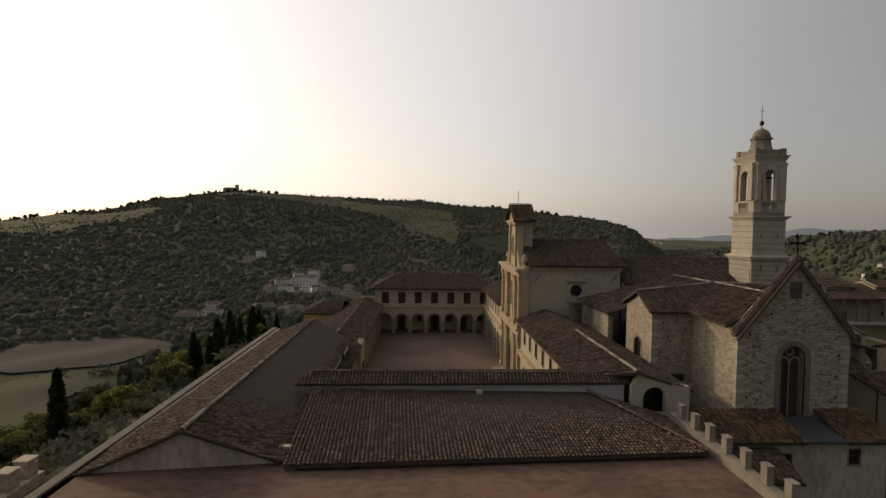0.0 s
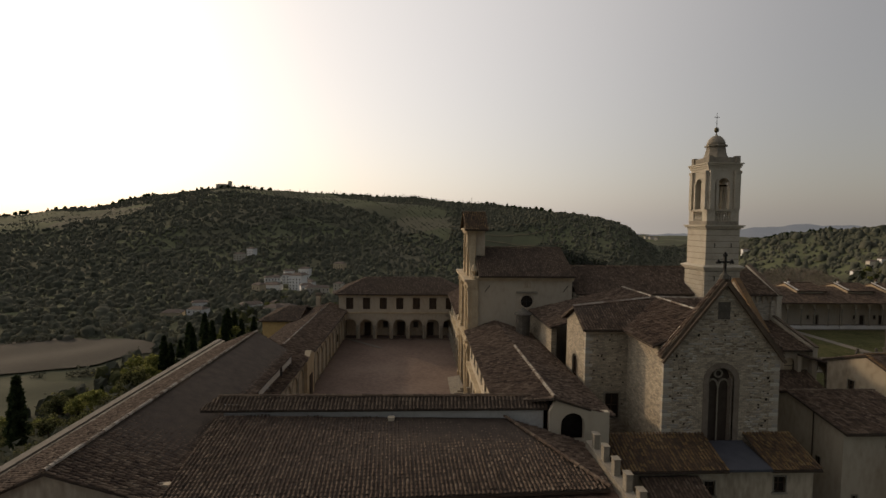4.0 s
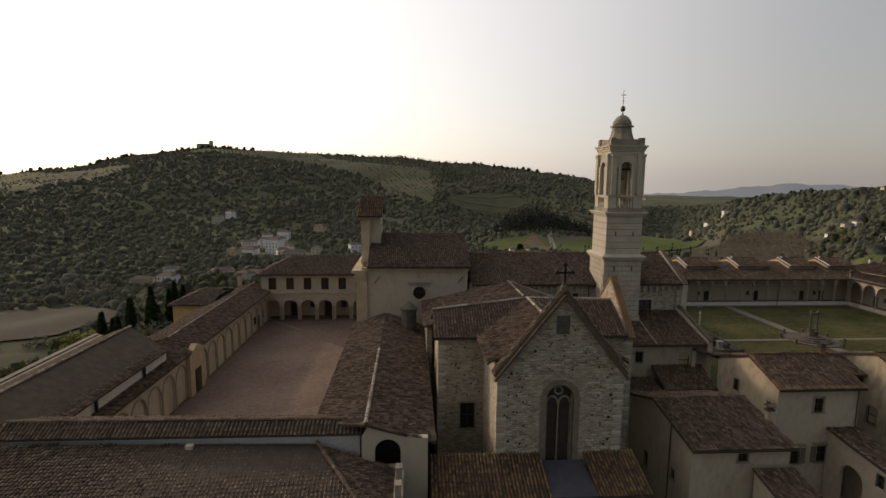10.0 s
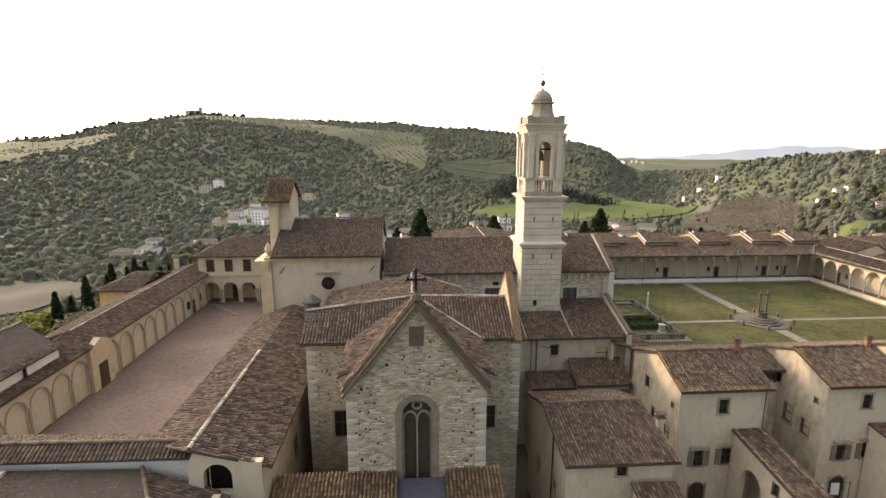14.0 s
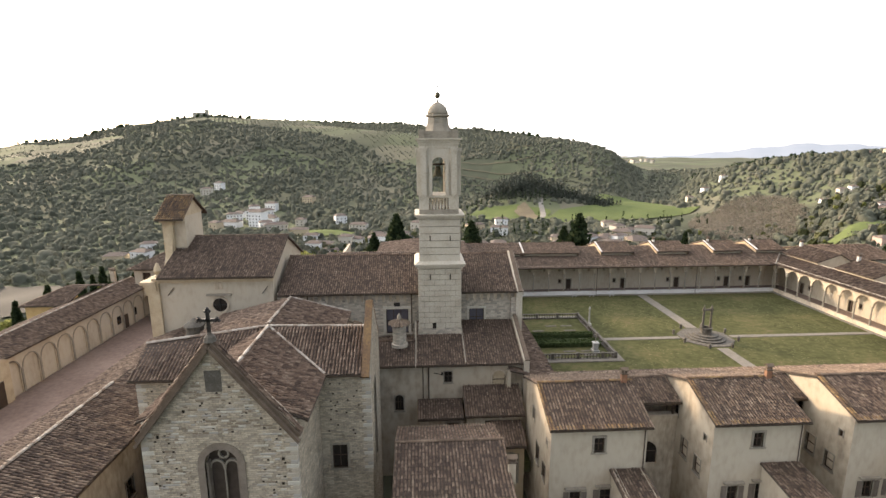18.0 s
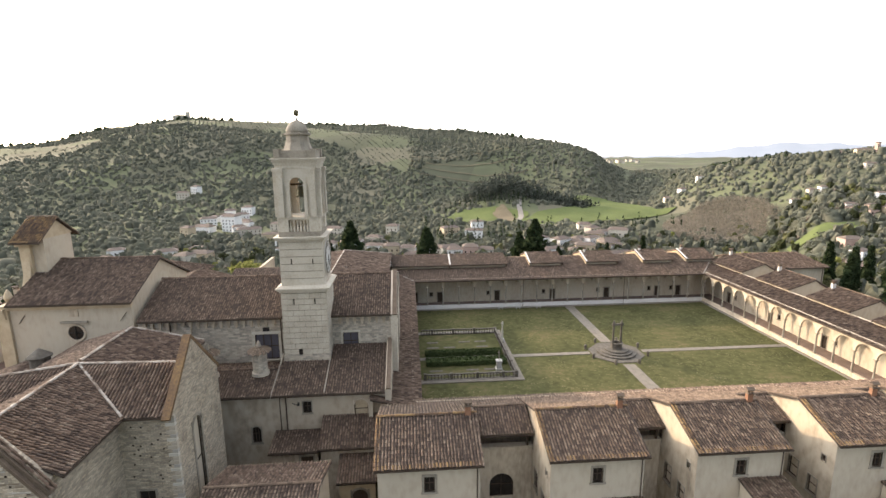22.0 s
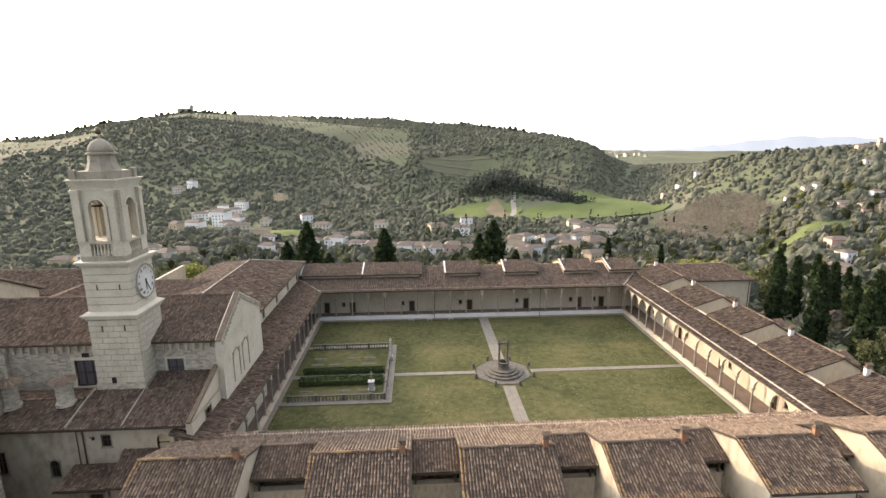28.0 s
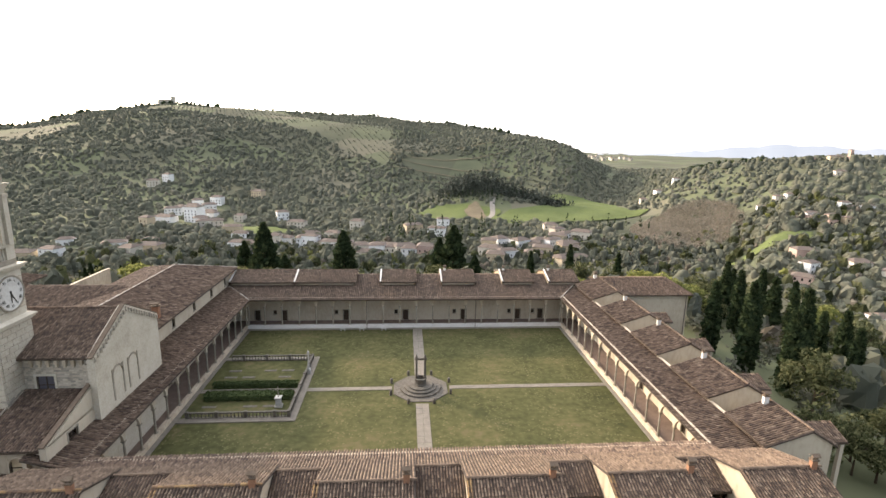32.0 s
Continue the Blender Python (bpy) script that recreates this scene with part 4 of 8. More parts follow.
# prior's house at the corner beyond
ph = thing("corner_house", (135, 114, 0), "pale plastered corner house with a hipped tiled roof", "house")
pp0, pp1 = (127.5, 109.0), (143.0, 109.0)
o = (9.0, 10.1, 0.8, 2.8, "r")
wall(ph, "wall", pp0, pp1, -9, 7.2, 0.5, [o], PLASTER)
window(ph, pp0, pp1, o)
wall(ph, "wall", (143, 109.0), (143, 121), -14, 7.2, 0.5, (), PLASTER)
wall(ph, "wall", (127.5, 121), (127.5, 109.5), 0, 7.2, 0.5, (), PLASTER)
Geo().slab([(127.5, 109, 7.2), (127.5, 121, 7.2), (127.5, 114, 9.1)], (0.4, 0, 0)).done("gable", PLASTER, ph)
roof(ph, [[(127.2, 108.4, 7.15), (143.7, 108.4, 7.15), (140.6, 114, 9.25), (127.2, 114, 9.25)],
          [(143.7, 108.4, 7.15), (143.7, 121.6, 7.15), (140.6, 114, 9.25)],
          [(143.7, 121.6, 7.15), (127.2, 121.6, 7.15), (127.2, 114, 9.25), (140.6, 114, 9.25)]], TILE_RED, 0.4, 0.5)
Geo().lathe((142.6, 108.9, -9), [(0.07, 0), (0.07, 16.1)], 8).done("rain_pipe", COPPER, ph)

# ---- paths, well, burial garden ----
pav = thing("pavement_cross", (89.3, 86.3, 0), "crossing stone-slab paths over the lawn", "path", kind="structure")


def slabs(x0, x1, y0, y1, sx, sy):
    nx, ny = max(1, round((x1 - x0) / sx)), max(1, round((y1 - y0) / sy))
    wx, wy = (x1 - x0) / nx, (y1 - y0) / ny
    meshes = []
    for v in range(4):
        g = Geo().prism([(-wx / 2 + 0.012, -wy / 2 + 0.012), (wx / 2 - 0.012, -wy / 2 + 0.012), (wx / 2 - 0.012, wy / 2 - 0.012), (-wx / 2 + 0.012, wy / 2 - 0.012)], -0.1, 0.045 + 0.008 * v)
        me = bpy.data.meshes.new("paving_slab")
        me.from_pydata(g.v, [], g.f)
        me.materials.append(PATHSTONE)
        meshes.append(me)
    for i in range(nx):
        for j in range(ny):
            ob = new("paving_slab", random.choice(meshes))
            ob.parent = pav
            ob.location = (x0 + (i + 0.5) * wx - pav.location.x, y0 + (j + 0.5) * wy - pav.location.y, 0)
            ob.rotation_euler = (random.gauss(0, 0.006), random.gauss(0, 0.006), random.gauss(0, 0.008))


slabs(88.4, 90.2, 61.8, 81.6, 0.9, 1.3)
slabs(88.4, 90.2, 90.4, 110.3, 0.9, 1.3)
slabs(57.3, 85.0, 85.8, 86.8, 1.5, 0.5)
slabs(93.5, 117.7, 85.8, 86.8, 1.5, 0.5)

well = thing("well", (89.2, 86.1, 0), "dark weathered octagonal stone well on round steps with two tall posts", "well")
for i, (r, z0, z1) in enumerate(((4.3, -0.2, 0.1), (3.0, 0.1, 0.32), (2.4, 0.32, 0.54), (1.85, 0.54, 0.76))):
    Geo().lathe((89.2, 86.1, 0), [(r, z0), (r, z1 - 0.04), (r - 0.04, z1)], 24 if i else 8, 0.39).done("step", WELLSTONE, well)
Geo().lathe((89.2, 86.1, 0.76), [(0.95, 0), (1.0, 0.1), (0.85, 0.2), (0.85, 0.8), (0.98, 0.9), (0.98, 1.02), (0.72, 1.02), (0.7, 0.5)], 8, 0.39).done("well_head", WELLSTONE, well)
for sx in (-0.62, 0.62):
    p = Geo().box(89.2 + sx - 0.2, 89.2 + sx + 0.2, 85.9, 86.3, 1.78, 1.95).lathe((89.2 + sx, 86.1, 1.9), [(0.17, 0), (0.15, 2.6), (0.22, 2.75), (0.22, 2.9)], 10).done("post", WELLSTONE, well)
    Geo().lathe((89.2 + sx, 86.1, 4.8), [(0.14, 0), (0.2, 0.15), (0.12, 0.4), (0.02, 0.7)], 8).done("finial", WELLSTONE, p)
Geo().box(88.3, 90.1, 86.0, 86.2, 4.55, 4.85).done("crossbeam", WELLSTONE, well)
for i in range(8):
    a = math.pi / 4 * i + 0.39
    b = thing("stone_bollard", (89.2 + 4.7 * math.cos(a), 86.1 + 4.7 * math.sin(a), 0), "short grey stone bollard round the well", "bollard", "bollards round the well")
    Geo().lathe((89.2 + 4.7 * math.cos(a), 86.1 + 4.7 * math.sin(a), 0), [(0.2, -0.1), (0.2, 0.5), (0.26, 0.6), (0.12, 0.8)], 8).done("stone", WELLSTONE, b)

fx0, fx1, fy0, fy1 = 58.6, 71.6, 79.0, 96.6
kerb = Geo()
for b in ((57.2, 72.6, 77.9, 79.0), (71.6, 72.6, 79.0, 97.6), (57.2, 71.6, 96.6, 97.6)):
    kerb.box(*b, -0.1, 0.12)
kerb.done("pavement_garden_kerb", PATHSTONE, None, "grey stone strip round the burial garden", "structure", category="paving")


def balustrade(p0, p1, nm):
    b = thing("balustrade", (*((Vector(p0) + Vector(p1)) / 2), 0.0), "low weathered stone balustrade of the burial garden", "balustrade", "balustrades of the burial garden")
    p0, p1 = Vector(p0), Vector(p1)
    L = (p1 - p0).length
    d = (p1 - p0) / L
    for z0, z1, w, nme in ((0.0, 0.16, 0.34, "plinth"), (0.78, 0.92, 0.32, "rail")):
        n = Vector((d.y, -d.x)) * w / 2
        Geo().prism([tuple(q) for q in (p0 + n, p1 + n, p1 - n, p0 - n)], z0, z1).done(nme, WELLSTONE, b)
    k = int(L / 0.45)
    me = None
    for i in range(k + 1):
        c = p0 + d * (L * i / k)
        if i % 8 == 0:
            Geo().box(c.x - 0.2, c.x + 0.2, c.y - 0.2, c.y + 0.2, 0.0, 1.02).done("post", WELLSTONE, b)
            continue
        if me is None:
            g = Geo().lathe((0, 0, 0), [(0.07, 0.16), (0.1, 0.3), (0.05, 0.5), (0.09, 0.7), (0.07, 0.79)], 6)
            me = bpy.data.meshes.new("baluster")
            me.from_pydata(g.v, [], g.f)
            me.materials.append(WELLSTONE)
        ob = new("baluster", me)
        ob.parent = b
        ob.location = Vector((c.x, c.y, 0)) - b.location


balustrade((fx0, fy0), (fx1, fy0), "s")
balustrade((fx1, fy0), (fx1, fy1), "e")
balustrade((fx1, fy1), (fx0, fy1), "n")


def shrub_mass(name, x0, x1, y0, y1, z0, z1, n, parent, material, size=0.22):
    """Leaf cards through a clipped block of foliage over a dark core."""
    P = rng.uniform((x0, y0, z0), (x1, y1, z1), (n, 3))
    side = rng.integers(0, 5, n)
    P[side == 0, 1], P[side == 1, 1], P[side >= 2, 2] = y0, y1, z1
    P += rng.normal(0, 0.04, (n, 3))
    A, B = rng.normal(0, 1, (n, 3)), rng.normal(0, 1, (n, 3))
    A *= size / np.linalg.norm(A, axis=1)[:, None]
    B *= size / np.linalg.norm(B, axis=1)[:, None]
    V = np.stack([P - A, P - B, P + A, P + B], 1).reshape(-1, 3)
    return finish(name, V, np.arange(4 * n).reshape(-1, 4), material, parent, "", "stuff")


for y0, deep in ((83.4, 1.7), (87.0, 0.9)):
    h = thing("hedge", (65, y0 + deep / 2, 0), "clipped dark green box hedge in the burial garden", "hedge", "hedges of the burial garden")
    Geo().box(fx0 + 0.4, fx1 - 0.6, y0 + 0.1, y0 + deep - 0.1, 0, 0.7).done("core", HEDGE, h)
    shrub_mass("leaves", fx0 + 0.3, fx1 - 0.5, y0, y0 + deep, 0.05, 0.8, 2800, h, HEDGE, 0.1)
for i in range(2):
    for j in range(4):
        for y in (80.3 + 1.6 * i, 90.6 + 2.2 * i):
            x = 60.3 + 2.7 * j
            if (i + j) % 3 != 2:
                gsl = thing("grave_slab", (x, y, 0), "flat grey grave slab in the grass", "grave", "graves of the burial garden")
                Geo().box(x - 0.95, x + 0.95, y - 0.25, y + 0.25, 0.0, 0.04).done("slab", WELLSTONE, gsl)
cr = thing("cross_pillar", (69.6, 81.8, 0), "pale stone pedestal with a thin cross", "monument")
Geo().box(69.1, 70.1, 81.3, 82.3, 0, 0.25).box(69.25, 69.95, 81.45, 82.15, 0.25, 1.25).box(69.15, 70.05, 81.35, 82.25, 1.25, 1.42).done("pedestal", MARBLE, cr)
Geo().lathe((69.6, 81.8, 1.42), [(0.07, 0), (0.05, 1.5)], 8).box(69.4, 69.8, 81.76, 81.84, 2.55, 2.63).done("cross", SERENA, cr)
co = thing("cross_column", (71.9, 91.5, 0), "slim pale stone column beside the burial garden", "monument")
Geo().box(71.6, 72.2, 91.2, 91.8, 0.1, 0.9).lathe((71.9, 91.5, 0.9), [(0.15, 0), (0.11, 2.4), (0.2, 2.6), (0.05, 3.0)], 10).done("column", MARBLE, co)
for i, x in enumerate((75.0, 78.6, 82.8)):
    be = thing("stone_bench", (x, 109.6, 0), "small white stone bench by the cloister walk", "bench", "benches by the cloister walk")
    Geo().box(x - 0.5, x + 0.5, 109.3, 109.7, 0.36, 0.46).done("seat", MARBLE, be)
    for s in (-0.35, 0.35):
        Geo().box(x + s - 0.07, x + s + 0.07, 109.36, 109.64, 0, 0.36).done("leg", MARBLE, be)

# ---- the six front cells ----
HOUSES = ((53.85, 62.0), (67.7, 75.5), (79.95, 87.5), (92.05, 99.4), (103.8, 111.1), (115.3, 122.0))
FY, RY, EZ, RZ = 48.7, 53.05, 7.75, 9.5


def cell_house(i, a, b):
    c = thing("cell_house", ((a + b) / 2, 51, 0), "two-storey cream plastered cell house with mossy tiled roof", "house", "front row of cell houses")
    w = b - a
    p0, p1 = (a, FY), (b, FY)
    ops = [(w * 0.45, w * 0.45 + 0.85, 5.3, 6.65, "r"), (w * 0.22, w * 0.22 + 0.9, 0.1, 1.65, "r"), (w * 0.54, w * 0.54 + 1.0, 0.2, 1.8, "r"), (w * 0.2, w * 0.2 + 1.5, -4.4, -1.6, "a")]
    wall(c, "wall", p0, p1, -6, EZ - 0.1, 0.45, ops, PLASTER)
    window(c, p0, p1, ops[0], surround=0.2)
    for o in ops[1:3]:
        Geo().box(a + o[0] - 0.45, a + o[1] + 0.45, FY - 0.32, FY - 0.01, o[3] + 0.3, o[3] + 0.46).done("drip_ledge", SERENA, c)
    window(c, p0, p1, ops[1], shutters=True, surround=0.1)
    window(c, p0, p1, ops[2], shutters=True, surround=0.1)
    door(c, p0, p1, ops[3], 0.15)
    for x, s, q0, q1, o in ((a, 1, (a, 58), (a, FY), [(2.9, 3.7, 4.9, 6.2, "r"), (8.0, 8.4, 5.3, 5.9, "r"), (6.9, 7.9, 1.6, 3.2, "r"), (4.6, 5.7, 1.8, 3.6, "r")]), (b, -1, (b, FY), (b, 58), [(4.0, 4.6, 4.9, 6.0, "r")])):
        wall(c, "side_wall", q0, q1, -6, EZ - 0.1, 0.4, o, WORN if x == a else PLASTER)
        for k, w_ in enumerate(o):
            window(c, q0, q1, w_, surround=0.1, sill=k > 1, pane_m=GLASS if k < 2 else PLASTER_OLD, bars=2 if k < 2 else 1)
        Geo().slab([(x, FY, EZ - 0.1), (x, RY, RZ - 0.1), (x, 58.0, EZ - 0.05), (x, 58.0, EZ - 0.1)], (0.4 * s, 0, 0)).done("gable", WORN if s > 0 else PLASTER, c)
    r = roof(c, [[(a - 0.25, FY - 0.5, EZ), (b + 0.25, FY - 0.5, EZ), (b + 0.25, RY, RZ), (a - 0.25, RY, RZ)]], TILE)
    if i < 5:
        E1 = tiles_on((a - 0.2, FY - 0.5, EZ), (a + 0.2, FY - 0.5, EZ), [(a - 0.3, FY - 0.5, EZ + 0.05), (a + 0.25, FY - 0.5, EZ + 0.05), (a + 0.25, RY, RZ + 0.05), (a - 0.3, RY, RZ + 0.05)])
        E2 = tiles_on((a, FY - 0.5, EZ), (b, FY - 0.5, EZ), [(a - 0.2, FY - 0.5, EZ + 0.04), (b + 0.2, FY - 0.5, EZ + 0.04), (b + 0.2, FY - 0.15, EZ + 0.22), (a - 0.2, FY - 0.15, EZ + 0.22)])
        finish("verge_tiles", np.concatenate([E1[0], E2[0]]), np.concatenate([E1[1], E2[1] + len(E1[0])]), LICHEN, r, "yellow-lichened edge tiles", "stuff")
    roof(c, [[(b + 0.25, 58.5, 7.55), (a - 0.25, 58.5, 7.55), (a - 0.25, RY, RZ), (b + 0.25, RY, RZ)]], TILE_PALE, 0.36, 0.44, "back_roof")
    ridge(c, (a - 0.25, RY, RZ), (b + 0.25, RY, RZ), LICHEN if i < 2 else TILE_PALE)
    chimney(c, b - 0.5, RY - 0.1, RZ, 0.75, 0.5, BRICKRED)
    Geo().lathe((b - 0.25, FY - 0.12, -6), [(0.05, 0), (0.05, 13.8)], 6).done("rain_pipe", COPPER, c)
    return c


for i, (a, b) in enumerate(HOUSES):
    cell_house(i, a, b)
# links between the cells
for (a0, b0), (a1, b1) in zip(HOUSES, HOUSES[1:]):
    L = thing("cell_link", ((b0 + a1) / 2, 56, 0), "low tiled link between two cell houses", "building", "links between cell houses")
    zf, ly = 7.85, 57.0
    roof(L, [[(b0 + 0.05, 53.8, 6.8), (a1 - 0.05, 53.8, 6.8), (a1 - 0.05, ly, zf), (b0 + 0.05, ly, zf)]], TILE)
    roof(L, [[(a1 - 0.05, 58.5, 7.4), (b0 + 0.05, 58.5, 7.4), (b0 + 0.05, ly, zf), (a1 - 0.05, ly, zf)]], TILE_PALE, 0.36, 0.44, "back_roof")
    ridge(L, (b0 + 0.25, ly, zf), (a1 - 0.25, ly, zf), TILE_PALE)
    w = a1 - b0
    ops = [(w * 0.3, w * 0.7, 0.0, 2.4, "a")]
    wall(L, "wall", (b0 + 0.01, 54.5), (a1 - 0.01, 54.5), -6, 5.1, 0.4, ops, PLASTER_OLD)
    Geo().box(b0 + 0.02, a1 - 0.02, 54.35, 55.05, 5.1, 5.22).done("ledge", PLASTER, L)
    wall(L, "back_wall", (b0 + 0.01, 56.6), (a1 - 0.01, 56.6), -6, 7.4, 0.3, (), PLASTER_OLD)
    for q in (0.5, a1 - b0 - 0.5):
        Geo().box(b0 + q - 0.08, b0 + q + 0.08, 54.4, 54.56, 5.22, 6.85).done("post", WOOD, L)
    window(L, (b0, 54.5), (a1, 54.5), ops[0], surround=0.0, sill=False)
    Geo().bar((b0 + 0.05, 54.0, 6.6), (a1 - 0.05, 54.0, 6.6), 0.2, 0.25).done("eave_beam", WOOD, L)


def annex(x0, x1, y0, y1, zhi, zlo, label, arch=True, base=-7.0, material=TILE, m=PLASTER):
    """A lean-to running out from a house, its roof falling to the front."""
    c = thing("garden_annex", ((x0 + x1) / 2, (y0 + y1) / 2, 0), label, "annex", "annexes of the front cells")
    L = y1 - y0
    for q0, q1 in (((x0, y1), (x0, y0)), ((x1, y0), (x1, y1))):
        ops = [(L * 0.22, L * 0.22 + 2.4, base, zlo - 1.3, "a")] if arch else []
        ops += [(L * 0.68, L * 0.68 + 0.7, zlo - 1.6, zlo - 0.4, "r")]
        wall(c, "side_wall", q0, q1, base, zlo, 0.35, ops, m)
        window(c, q0, q1, ops[-1], surround=0.08, sill=False)
        x = q0[0]
        Geo().slab([(x, y0, zlo), (x, y1, zlo), (x, y1, zhi)], (0.35 if x == x0 else -0.35, 0, 0)).done("gable", m, c)
    o = ((x1 - x0) * 0.3, (x1 - x0) * 0.3 + 0.9, zlo - 2.2, zlo - 0.7, "r")
    wall(c, "front_wall", (x0, y0), (x1, y0), base, zlo - 0.05, 0.35, [o], m)
    window(c, (x0, y0), (x1, y0), o, surround=0.08)
    roof(c, [[(x0 - 0.2, y0 - 0.35, zlo - 0.05), (x1 + 0.2, y0 - 0.35, zlo - 0.05), (x1 + 0.2, y1, zhi), (x0 - 0.2, y1, zhi)]], material)
    return c


annex(59.1, 61.7, 40.8, 48.6, 3.75, 2.7, "plastered garden annex with an arch and a sloping tiled roof")
annex(72.2, 75.3, 41.5, 48.6, 3.85, 2.8, "plastered garden annex with a sloping tiled roof", False)
annex(83.8, 87.3, 43.0, 48.6, 5.0, 4.0, "plastered garden annex with arches and a tiled roof")
annex(96.6, 99.2, 41.5, 48.6, 4.0, 2.9, "plastered garden annex with a sloping tiled roof", False)
annex(108.3, 110.9, 41.5, 48.6, 4.0, 2.9, "plastered garden annex with a sloping tiled roof")
annex(46.2, 49.2, 37.4, 40.9, 4.6, 3.7, "low outbuilding with a tiled lean-to roof", False)

# house beside the chapel
h0 = thing("gatehouse", (45, 45, 0), "cream plastered house with a broad mossy tiled roof", "house")
ha, hb, hy0, hry, hy1 = 41.3, 49.4, 41.4, 47.6, 52.3
ops = [(3.8, 4.6, 4.9, 5.6, "r"), (5.2, 6.1, -1.2, 1.2, "r"), (1.0, 1.4, 0.2, 0.7, "r")]
wall(h0, "wall", (ha, hy0), (hb, hy0), -8, 6.05, 0.45, ops, PLASTER)
for o in ops:
    window(h0, (ha, hy0), (hb, hy0), o, surround=0.1)
so = [(8.2, 8.7, 2.0, 2.9, "r"), (3.4, 4.0, 0.3, 1.8, "r")]
wall(h0, "side_wall", (ha, hy1), (ha, hy0), -8, 5.9, 0.45, so, PLASTER)
for o in so:
    window(h0, (ha, hy1), (ha, hy0), o, surround=0.06)
wall(h0, "side_wall", (hb, hy0), (hb, hy1), -8, 5.9, 0.45, (), PLASTER)
for x, s in ((ha, 1), (hb, -1)):
    Geo().slab([(x, hy0, 5.9), (x, hy0, 6.15), (x, hry, 7.3), (x, hy1, 5.8), (x, hy1, 5.75)], (0.45 * s, 0, 0)).done("gable", PLASTER, h0)
roof(h0, [[(ha - 0.25, hy0 - 0.5, 6.15), (hb + 0.3, hy0 - 0.5, 6.15), (hb + 0.3, hry, 7.45), (ha - 0.25, hry, 7.45)]], TILE)
roof(h0, [[(hb + 0.3, hy1 + 0.3, 5.8), (ha - 0.25, hy1 + 0.3, 5.8), (ha - 0.25, hry, 7.45), (hb + 0.3, hry, 7.45)]], TILE_RED, name="back_roof")
ridge(h0, (ha - 0.25, hry, 7.45), (hb + 0.3, hry, 7.45), TILE_PALE)
chimney(h0, hb + 0.4, 44.5, 6.6, 1.0, 0.55, PLASTER_OLD)
Geo().lathe((ha - 0.1, 44.5, -8), [(0.06, 0), (0.06, 15.0)], 6).done("rain_pipe", COPPER, h0)

# outer terrace wall below the front cells
ow = thing("garden_wall", (80, 34, -8), "tall mossy retaining wall below the garden terraces", "wall")
wall(ow, "wall", (37.0, 35.5), (121, 38.0), -22, -2.2, 0.8, (), STONE_DARK)
for i in range(42):
    a, b = 37.0 + 2 * i, 39.0 + 2 * i
    ya, yb = 35.5 + 2.5 * (a - 37) / 84, 35.5 + 2.5 * (b - 37) / 84
    Geo().prism([(a + 0.02, ya - 0.1), (b - 0.02, yb - 0.1), (b - 0.02, yb + 0.9), (a + 0.02, ya + 0.9)], -2.2, -2.05 + 0.02 * (i % 3)).done("coping_slab", LICHEN, ow)
Geo().box(37, 121, 36, 52, -9, -4.2).done("ground_terrace", GARDEN, None, "scrubby garden terraces below the cells", "structure", category="ground")

# washing hung out between two cells
wl = thing("washing_line", (66.2, 46.5, -4.2), "white and pale blue washing on a line", "laundry")
for x in (63.4, 68.6):
    Geo().lathe((x, 46.0, -4.2), [(0.06, 0), (0.05, 4.1)], 6).done("pole", SHUTTER, wl)
Geo().bar((63.4, 46.0, -0.2), (68.6, 46.0, -0.2), 0.02).done("line", IRON, wl)
for x, w, h in ((64.4, 0.9, 1.5), (65.6, 1.1, 1.8), (67.2, 0.8, 1.2)):
    V, F = [], []
    for i in range(7):
        for k in (0, 1):
            V += [(x + w * (i / 6 - 0.5), 46.0 + 0.07 * math.sin(2.2 * i + x) * k, -0.2 - h * k)]
        if i:
            F.append((2 * i - 2, 2 * i, 2 * i + 1, 2 * i - 1))
    finish("sheet", V, F, WHITE, wl, smooth=True)

# ---- the church ----
ch = thing("church", (40, 74, 0), "long stone church with plastered front block and brown tiled roofs", "church")
# front block
q0, q1 = (13.4, 68.0), (26.4, 68.0)
wall(ch, "wall", q0, q1, -2, 16.0, 0.6, (), PLASTER)
wall(ch, "wall", (26.4, 68.0), (26.4, 82), 8, 16.0, 0.6, (), PLASTER)
wall(ch, "wall", (26.4, 82), (13.4, 82), -2, 16.0, 0.6, (), PLASTER)
Geo().slab([(26.4, 68, 16), (26.4, 75, 19.4), (26.4, 82, 16)], (-0.6, 0, 0)).done("gable", PLASTER, ch)
g = Geo()
for y0, y1 in ((67.6, 68.0),):
    g.box(13.2, 26.5, y0 + 0.12, y1, 15.5, 15.75).box(13.1, 26.6, y0, y1, 15.75, 16.05)
g.done("cornice", SANDSTONE, ch)
roof(ch, [[(13.8, 67.4, 16.15), (26.7, 67.4, 16.15), (26.7, 75, 19.55), (13.8, 75, 19.55)],
          [(26.7, 82.6, 15.95), (13.8, 82.6, 15.95), (13.8, 75, 19.55), (26.7, 75, 19.55)]], TILE)
ridge(ch, (13.8, 75, 19.55), (26.7, 75, 19.55), TILE)
